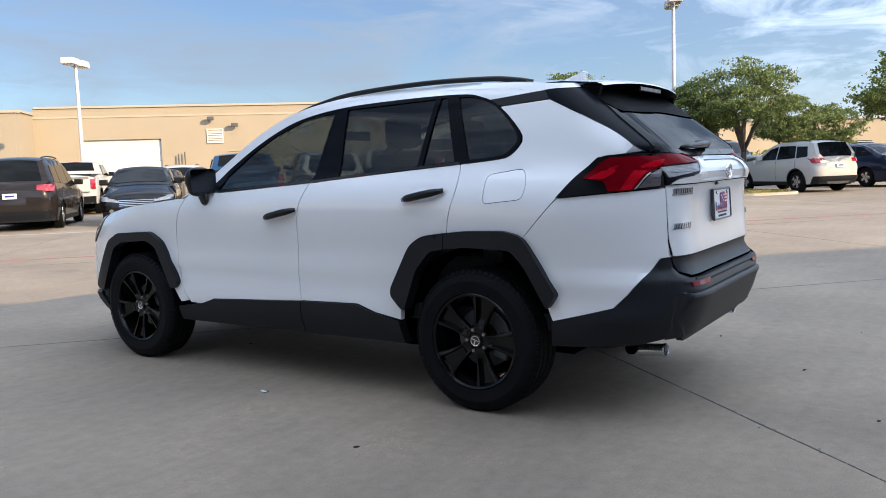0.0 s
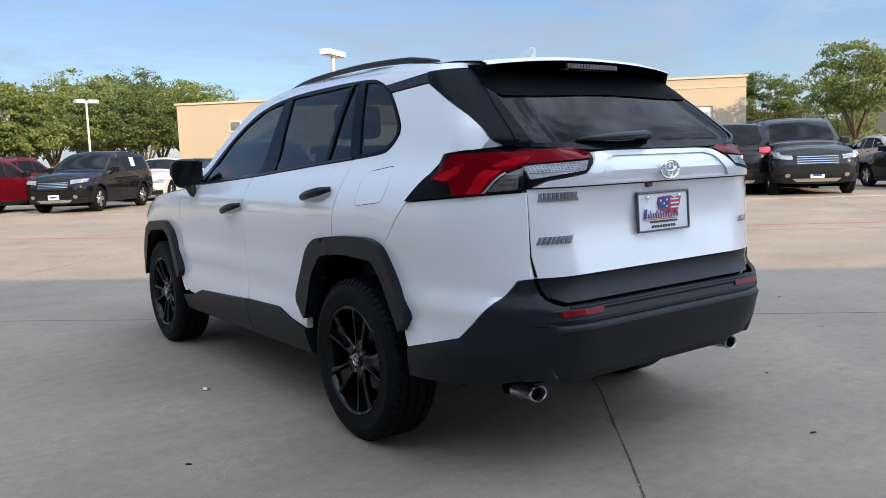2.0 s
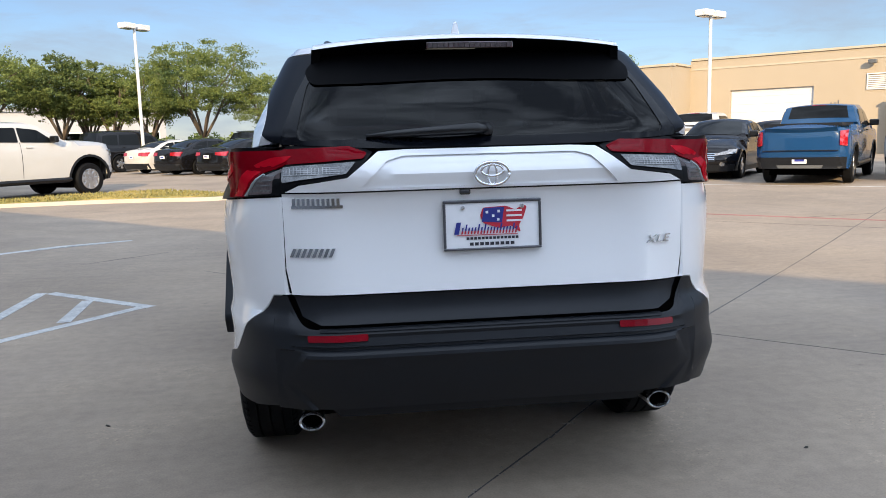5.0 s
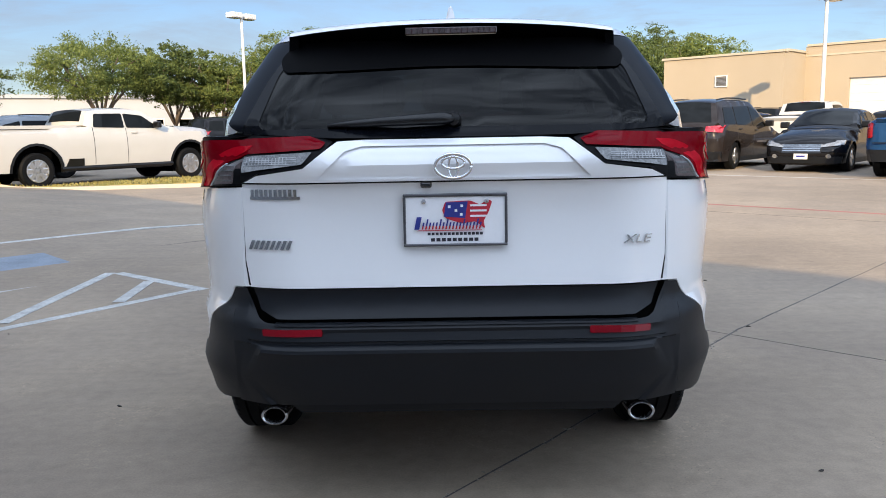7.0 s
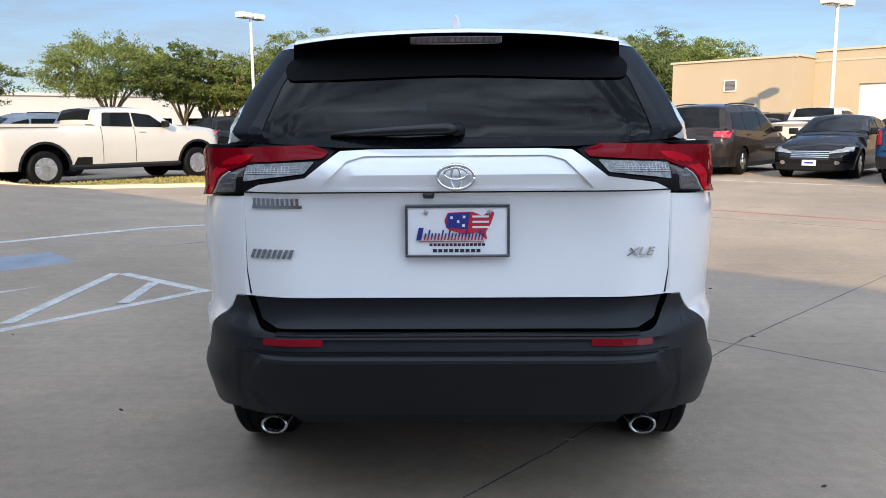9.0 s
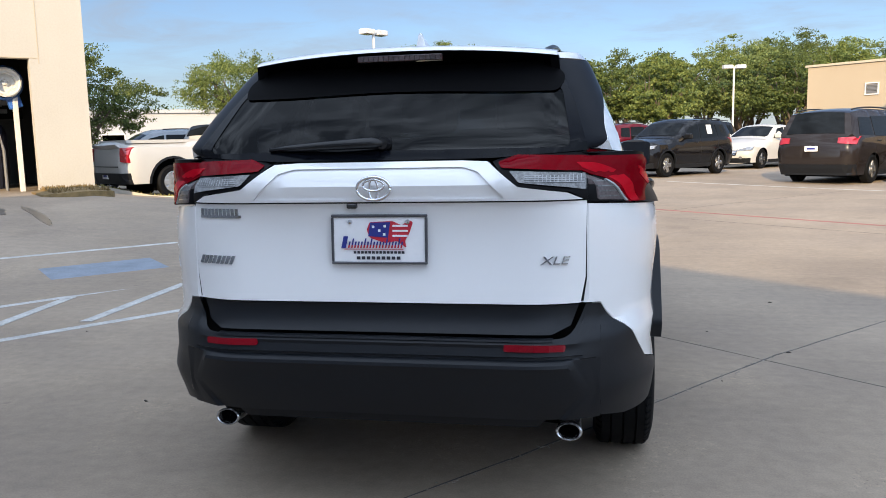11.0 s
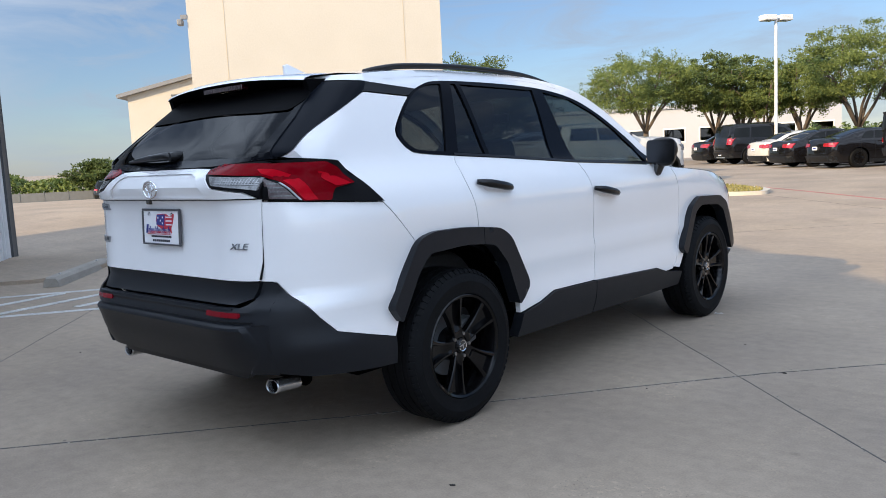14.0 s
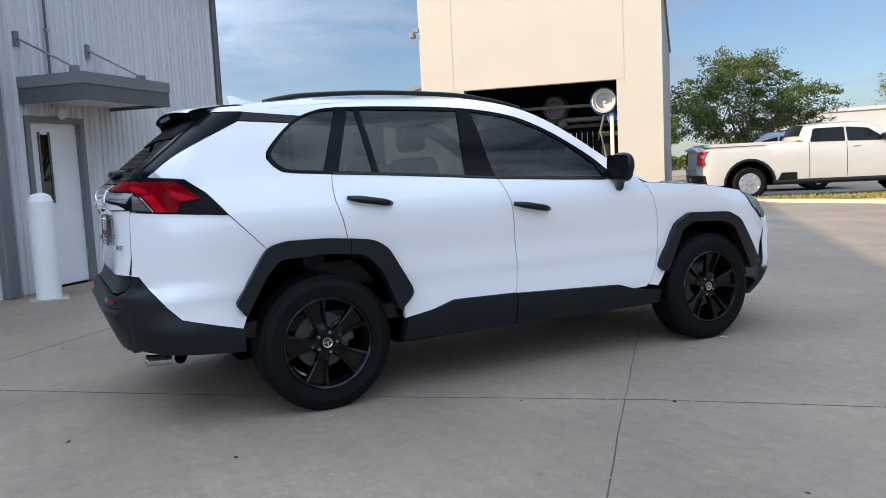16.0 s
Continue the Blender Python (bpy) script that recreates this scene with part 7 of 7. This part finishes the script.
    for s in (-1, 1):
        zf = zb + .17
        part("fog_lamp", sheet([(s * (hw * .66 + .06 * math.cos(a)), zf + .05 * math.sin(a)) for a in [2 * math.pi * i / 14 for i in range(14)]], lambda x, z: Vector((x, ny(x, z) + .026, z)), .08, (), Vector((0, -.02, 0))), "head_clear", t)
    if K in (SUV, BIGSUV, PICKUP):
        part("skid_plate", sheet(rounded([(-hw * .45, zb + .01), (hw * .45, zb + .01), (hw * .55, zb + .09), (-hw * .55, zb + .09)], .02), lambda x, z: Vector((x, ny(x, z) + .028, z)), .12, (), Vector((0, -.03, 0))), "silver_rim" if paint in ("car_black", "car_green", "car_red") else "dark_metal", t)
        part("skid_plate", sheet(rounded([(-hw * .45, zb + .01), (hw * .45, zb + .01), (hw * .50, zb + .08), (-hw * .50, zb + .08)], .02), lambda x, z: Vector((x, ry(x, z) - .028, z)), .12, (), Vector((0, .03, 0))), "silver_rim" if paint in ("car_black", "car_green", "car_red") else "dark_metal", t)
    if plate:
        zz = K["tail"][0] - .10 if K in (SEDAN, COUPE) else K["tail"][0] - .16 if K in (SUV, MINIVAN) else zb + .12
        p = part("plate", box((-.155, ry(0, zz) - .045, zz), (.155, ry(0, zz) - .02, zz + .13), .004), "plate_white", t)
        part("plate_bar", box((-.10, ry(0, zz) - .048, zz + .045), (.10, ry(0, zz) - .0455, zz + .09)), "ink_blue", p)
        zf = zb + .10
        p = part("plate", box((-.155, ny(0, zf) + .03, zf), (.155, ny(0, zf) + .05, zf + .13), .004), "plate_white", t)
        part("plate_bar", box((-.10, ny(0, zf) + .0505, zf + .045), (.10, ny(0, zf) + .053, zf + .09)), "ink_blue", p)
    part("underside", merge(box((-hw * .78, P[0][0] + .12, K["low"] - .02), (hw * .78, P[-1][0] - .12, K["low"] + .12)), box((-hw * .45, -.4, K["low"]), (hw * .45, wb + .4, belt * .8))), "underbody", t)
    for cy in (0.0, wb):
        part("wheel_well", box((-hw * .80, cy - wr - .04, wr * .5), (hw * .80, cy + wr + .04, wr * 2 + K["arch"] * .8)), "underbody", t)
    if K.get("spare"):
        sp = plain_wheel(t, pose(0, path[1][0] - .16, 1.08, 0, 0, -90), wr, rims)
    if K.get("bed"):
        part("bed_cover", box((-hw * .82, path[3][0] + .08, 1.33), (hw * .82, path[4][0] - .03, 1.405)), paint if dual else "black_plastic", t)
        part("tailgate_line", box((-hw * .80, path[1][0] - .085, .78), (hw * .80, path[1][0] - .06, .80)), "satin_black", t)
        part("step_bar", merge(*[tube((s * hw * .97, .55, .42), (s * hw * .97, wb - .55, .42), .045) for s in (-1, 1)]), "satin_black", t)
        if not dual:
            part("high_brake_lamp", box((-.16, path[7][0] - .10, 1.82), (.16, path[7][0] - .04, 1.855)), "tail_red", t)
    if dual:
        for s in (-1, 1):
            part("step_notch", sheet([(.62, low + .02), (1.10, low + .02), (1.10, low + .26), (.74, low + .26)], lambda y, z: Vector((s * (sx(y, z) + .006), y, z)), .2, (), Vector((-s * .04, 0, 0))), "satin_black", t)
    if sticker:
        for s in (-1, 1):
            gl = K["glass"][1]
            y, z = gl[0][0] + .25, gl[0][1] + .1
            part("window_sticker", sheet([(y, z), (y + .26, z), (y + .26, z + .28), (y, z + .28)], lambda a, b: Vector((s * (sx(a, b) + .014), a, b)), .2, (), Vector((-s * .003, 0, 0))), "paper", t, "white paper window sticker")
    return t


def parked(u, v, toward=False, turn=0.0, kind=SUV):
    """Pose with the nearer axle at (u, v); toward: its nose faces the workshop."""
    if toward:
        return at_site(u, v + kind["wb"], 180 + turn)
    return at_site(u, v, turn)


ROWG = "vehicles parked along the lot"
CARS = [
    (SEDAN, -27.4, 16.6, False, 0, "car_white", "white saloon with a black roof parked in the row", "car", dict(scale=.90)),
    (SEDAN, -24.4, 16.0, False, 0, "car_black", "black saloon with bright wheels parked in the row", "car", dict(scale=.90)),
    (COUPE, -21.9, 16.1, False, 0, "car_black", "black coupe with dark wheels parked in the row", "car", dict(rims="wheel_black", scale=.92)),
    (BOXY, -18.4, 16.2, False, 0, "car_black", "black boxy off-roader with a spare wheel behind", "car", dict(scale=.92)),
    (SUV, -15.75, 15.9, False, 0, "car_maroon", "dark red suv with silver wheels parked in the row", "car", dict(scale=.91)),
    (SUV, -13.15, 16.6, True, 3, "car_black", "black suv with a paper sticker on its window", "car", dict(sticker=True, scale=.97)),
    (SEDAN, -14.2, 22.9, True, 4, "car_white", "white sporty saloon parked behind the front row", "car", dict(rims="steel")),
    (MINIVAN, -7.75, 17.6, False, 4, "car_grey", "brown-grey minivan with a licence plate parked in the row", "minivan", {}),
    (PICKUP, -8.4, 25.8, False, 4, "car_white", "white pickup truck parked behind the minivan", "pickup truck", {}),
    (SEDAN, -5.15, 17.9, True, 4, "car_black", "black saloon with a chrome grille facing the aisle", "car", dict(bar=True)),
    (PICKUP, -2.2, 16.6, False, 3, "car_blue", "blue pickup truck with its tailgate to the aisle", "pickup truck", dict(scale=.94)),
    (SUV, .07, 18.1, False, 2, "car_white", "white suv with dark bumper parked in the row", "car", {}),
    (SUV, 2.4, 18.3, False, 2, "car_red", "red suv with twin exhausts parked in the row", "car", {}),
    (SUV, 4.8, 17.85, False, 0, "car_black", "black suv with silver lower trim parked in the row", "car", dict(scale=1.06)),
    (BIGSUV, 6.8, 16.9, True, -4, "car_green", "dark full-size suv with a chrome grille facing out", "car", dict(bar=True)),
    (SEDAN, 10.3, 17.4, False, 10, "car_grey", "dark grey saloon with silver wheels beside the island", "car", dict(scale=.95)),
    (SUV, 15.5, 18.0, False, 4, "car_white", "white small crossover with black arches", "car", dict(scale=.93)),
    (SEDAN, 19.3, 19.5, False, 6, "car_navy", "dark blue saloon parked in the row", "car", {}),
    (BIGSUV, -31.5, 17.0, False, 0, "car_black", "long black suv at the end of the row", "car", dict(scale=.94)),
    # second rank and beyond
    (LONGBED, -17.55, 3.85, False, 8.5, "car_white", "white dual-wheel pickup truck with black steps", "pickup truck", dict(scale=1.0, dual=True)),
    (SUV, -21.6, 3.4, True, 0, "car_silver", "silver blue suv beyond the white pickup", "car", {}),
    (PICKUP, .2, 21.9, False, 2, "car_black", "black pickup truck in the second rank", "pickup truck", {}),
    (SEDAN, 2.9, 26.5, True, 0, "car_silver", "silver saloon in the second rank", "car", {}),
    (BIGSUV, 2.6, 24.3, False, 0, "car_white", "white large suv in the second rank", "car", {}),
    (PICKUP, 5.4, 25.2, False, 0, "car_white", "white pickup truck in the second rank", "pickup truck", {}),
    (SEDAN, -10.9, 25.8, True, 2, "car_navy", "dark grey saloon in the second rank", "car", {}),
    (SUV, -11.5, 31.0, False, 0, "car_black", "black suv near the tan building", "car", {}),
    (BOXY, -14.0, 31.5, False, 0, "car_silver", "pale grey boxy off-roader near the tan building", "car", {}),
    (SEDAN, -5.6, 25.5, True, 0, "car_grey", "grey saloon in the second rank", "car", {}),
    (SUV, -5.3, 30.5, True, 0, "car_white", "white suv in front of the roller door", "car", {}),
    (SUV, -16.9, 22.4, True, 0, "car_black", "black suv in the second rank", "car", {}),
    (SUV, -19.9, 23.0, False, 0, "car_maroon", "dark red suv in the second rank", "car", {}),
    (SEDAN, -22.8, 23.2, False, 0, "car_silver", "silver saloon in the second rank", "car", {}),
    (SUV, -26.2, 23.5, True, 0, "car_red", "red suv in the second rank", "car", {}),
    (SUV, -29.5, 23.5, False, 0, "car_black", "black suv in the second rank", "car", {}),
    (SEDAN, 12.2, 25.2, False, 6, "car_gold", "pale gold saloon behind the island", "car", {}),
    (BIGSUV, 17.6, 25.8, True, 10, "car_green", "dark grey full-size suv behind the crossover", "car", {}),
    (COUPE, 9.2, 24.5, False, -10, "car_red", "bright red coupe in the second rank", "car", {}),
    (SEDAN, 21.5, 27.0, False, 0, "car_white", "white saloon in the second rank", "car", {}),
    (SUV, 25.0, 28.0, False, 0, "car_silver", "silver suv in the second rank", "car", {}),
    (SUV, -58.0, -20.0, False, 90, "car_black", "black suv parked by the grass verge", "car", {}),
    (SEDAN, -14.9, 28.5, False, 0, "car_black", "black saloon in the third rank", "car", {}),
    (SEDAN, -34.5, 17.2, False, 0, "car_black", "black saloon at the end of the row", "car", {}),
]
for kind, u, v, toward, turn, paint, label, cat, kw in CARS:
    tagged(vehicle(kind, parked(u, v, toward, turn, kind), paint, label, cat, **kw), group=ROWG)

# ---- trees ----


def tree(x, y, h, r, leaf="leaf_oak", seed=0, clear=0.30, leaves=5200, size=0.16, label="spreading live oak with a dense green crown", flat=0.62):
    """A tapered trunk with forked limbs under a crown of many small leaves in uneven clumps."""
    rnd = np.random.RandomState(seed)
    t = base("tree", pose(x, y, lie(x, y), 0, 0, 0), label, "tree")
    zc = h * (clear + (1 - clear) * 0.48)
    rz = h - zc
    clumps = []
    n = 150
    for i in range(n):
        d = rnd.normal(size=3)
        d /= np.linalg.norm(d)
        k = rnd.uniform(0.25, 0.92) ** 0.5
        lobe = 1 + 0.16 * math.sin(3 * math.atan2(d[1], d[0]) + seed) + 0.10 * math.sin(7 * d[2] + seed)
        c = np.array([d[0] * r * k * lobe, d[1] * r * k * lobe, zc + d[2] * rz * k * (1.0 if d[2] > 0 else 0.62)])
        clumps.append((c, rnd.uniform(0.09, 0.19) * r))
    bm = bmesh.new()
    fork = Vector((rnd.uniform(-.1, .1), rnd.uniform(-.1, .1), h * clear * 0.75))
    tr = max(0.07, h * 0.021)

    def limb(a, b, r1, r2):
        b2 = sweep([a, a.lerp(b, .35) + Vector((rnd.uniform(-.1, .1), rnd.uniform(-.1, .1), .12)) * r * .4, a.lerp(b, .7) + Vector((rnd.uniform(-.08, .08), rnd.uniform(-.08, .08), .06)) * r * .4, b], [r1, r1 * .8, (r1 + r2) / 2, r2], 7)
        me = bpy.data.meshes.new("t")
        b2.to_mesh(me)
        b2.free()
        bm.from_mesh(me)
        bpy.data.meshes.remove(me)
    limb(Vector((0, 0, -0.05)), fork, tr * 1.25, tr)
    for i in range(7):
        a = 2 * math.pi * i / 7 + rnd.uniform(-.3, .3)
        e = Vector((math.cos(a) * r * .55, math.sin(a) * r * .55, zc + rnd.uniform(-.1, .35) * rz))
        limb(fork, e, tr * .62, tr * .18)
        for j in range(2):
            e2 = e + Vector((rnd.uniform(-.4, .4) * r, rnd.uniform(-.4, .4) * r, rnd.uniform(-.05, .5) * rz))
            limb(fork.lerp(e, .6), e2, tr * .26, tr * .08)
    part("trunk", bm, "bark", t, smooth=True)
    per = leaves // n
    cs = []
    for c, s in clumps:
        # leaves sit along short twigs that fan out from the clump
        twigs = c + rnd.normal(size=(10, 3)) * np.array([s, s, s * .48]) * .62
        cs.append(twigs[rnd.randint(0, 10, per)] + rnd.normal(size=(per, 3)) * np.array([s, s, s * .55]) * .26)
    cs = np.concatenate(cs)
    m = len(cs)
    a, b = rnd.normal(size=(m, 3)), rnd.normal(size=(m, 3))
    a /= np.linalg.norm(a, axis=1)[:, None]
    b -= a * (a * b).sum(1)[:, None]
    b /= np.linalg.norm(b, axis=1)[:, None]
    s = rnd.uniform(.6, 1.3, (m, 1)) * size
    v = np.stack([cs - a * s, cs + b * s * .55, cs + a * s, cs - b * s * .55], 1).reshape(-1, 3)
    me = bpy.data.meshes.new("crown")
    me.from_pydata(v.tolist(), [], np.arange(4 * m).reshape(-1, 4).tolist())
    me.materials.append(M[leaf])
    o = new("crown", me)
    o.parent = t
    return t


TREES = [  # x, y, height, crown radius, leaf, clear stem
    (-18.6, 39.2, 6.4, 3.8, "leaf_oak", .36), (-15.4, 41.2, 6.1, 2.7, "leaf_dark", .33), (-8.4, 42.4, 6.95, 3.5, "leaf_oak", .26), (-11.4, 43.6, 6.0, 2.6, "leaf_oak", .26), (-12.9, 42.0, 5.6, 2.0, "leaf_oak", .28), (-4.6, 42.4, 4.9, 2.1, "leaf_light", .28), (-14.6, 43.4, 5.9, 2.2, "leaf_light", .26),
    (-21.4, 27.6, 5.9, 3.5, "leaf_dark", .08),
    (32.3, 14.6, 5.7, 2.4, "leaf_oak", .33), (39.6, 23.8, 5.6, 2.8, "leaf_dark", .2), (24.9, 4.9, 4.5, 1.9, "leaf_light", .40), (25.1, 6.7, 4.1, 1.5, "leaf_light", .38), (31.1, 4.7, 3.8, 1.4, "leaf_light", .32), (35.4, 3.8, 3.5, 1.5, "leaf_light", .3), (23.9, -.5, 4.3, 2.1, "leaf_oak", .36), (42.5, 20.5, 4.6, 2.2, "leaf_light", .2), (46, 14, 4.4, 2.2, "leaf_oak", .25),
]

for i, (x, y, h, r, leaf, clear) in enumerate(TREES):
    lab = {"leaf_oak": "spreading live oak with a dense green crown", "leaf_light": "small light green tree with an airy crown", "leaf_dark": "dark green rounded tree beside the lot"}[leaf]
    tagged(tree(x, y, h, r, leaf, 100 + i, clear, 40000 if r > 2.6 else 22000, .045 if leaf == "leaf_light" else .055, lab), group="trees round the lot")

# trees behind the rows and behind the tan building
FAR_TREES = [(1.1, 46.6, 5.8, 2.4), (4.5, 44.2, 5.6, 2.3), (11.4, 58.6, 7.0, 3.0), (5.6, 56.4, 7.4, 3.2), (9.2, 62.0, 8.0, 3.3), (12.9, 62.5, 8.2, 3.5), (13.7, 54.7, 7.0, 3.0), (17.8, 57.6, 7.4, 3.4),
             (12.2, 65.6, 9.4, 4.0), (15.8, 66.9, 9.6, 4.2), (19.3, 69.1, 9.4, 4.0), (22.5, 68.2, 9.2, 3.8), (2.6, 59.5, 7.8, 3.4), (-1.2, 61, 7.6, 3.2), (-33.5, 31.0, 5.6, 3.4), (-64, 29, 3.6, 2.6), (-70, 36, 4.2, 3.0)]
for i, (x, y, h, r) in enumerate(FAR_TREES):
    leaf = ("leaf_dark", "leaf_oak", "leaf_light")[i % 3]
    tagged(tree(x, y, h, r, leaf, 300 + i, .2, 18000, .09, "broad green tree far behind the parked cars"), group="trees behind the lot")


def hedge(x1, y1, x2, y2, h, w, leaf="leaf_light", label="low clipped bright green hedge", n=5000, seed=1, big=1.0):
    """A row of leaves filling a rounded bank, one mass of foliage."""
    rnd = np.random.RandomState(seed)
    a, b = np.array([x1, y1]), np.array([x2, y2])
    d = (b - a) / np.linalg.norm(b - a)
    q = np.array([-d[1], d[0]])
    k = rnd.uniform(0, 1, n)
    ang = rnd.uniform(0, math.pi, n)
    rad = rnd.uniform(.75, 1.05, n) * (1 + .18 * np.sin(k * 37 + seed) + .1 * np.sin(k * 91))
    xy = a + k[:, None] * (b - a) + (np.cos(ang) * rad * w / 2)[:, None] * q
    z = np.sin(ang) ** .6 * rad * h
    cs = np.concatenate([xy, (z + (lie(x1, y1) + lie(x2, y2)) / 2)[:, None]], 1)
    u, v = rnd.normal(size=(n, 3)), rnd.normal(size=(n, 3))
    u /= np.linalg.norm(u, axis=1)[:, None]
    v /= np.linalg.norm(v, axis=1)[:, None]
    s = rnd.uniform(.07, .16, (n, 1)) * big
    p = np.stack([cs - u * s, cs + v * s * .6, cs + u * s, cs - v * s * .6], 1).reshape(-1, 3)
    me = bpy.data.meshes.new("hedge")
    me.from_pydata(p.tolist(), [], np.arange(4 * n).reshape(-1, 4).tolist())
    me.materials.append(M[leaf])
    return tagged(new("hedge", me), label, "hedge", kind="stuff")


hedge(-12, 39.2, -3, 39.0, 1.3, 1.4, seed=4)
hedge(-1.5, 42.5, 8.0, 43.0, 1.2, 1.4, seed=5)
hedge(-14, 52, 6, 62, 1.6, 2.0, "leaf_oak", "distant line of green bushes", 6000, 7)
hedge(48, 30, 66, -14, 1.7, 2.4, "leaf_oak", "distant line of green bushes", 10000, 8)
hedge(-104, 8, -66, 50, 2.1, 6.0, "leaf_oak", "distant line of green trees beyond the verge", 16000, 9, 2.2)
hedge(-66, 50, -40, 72, 1.9, 4.0, "leaf_dark", "distant line of dark bushes", 12000, 10, 1.8)
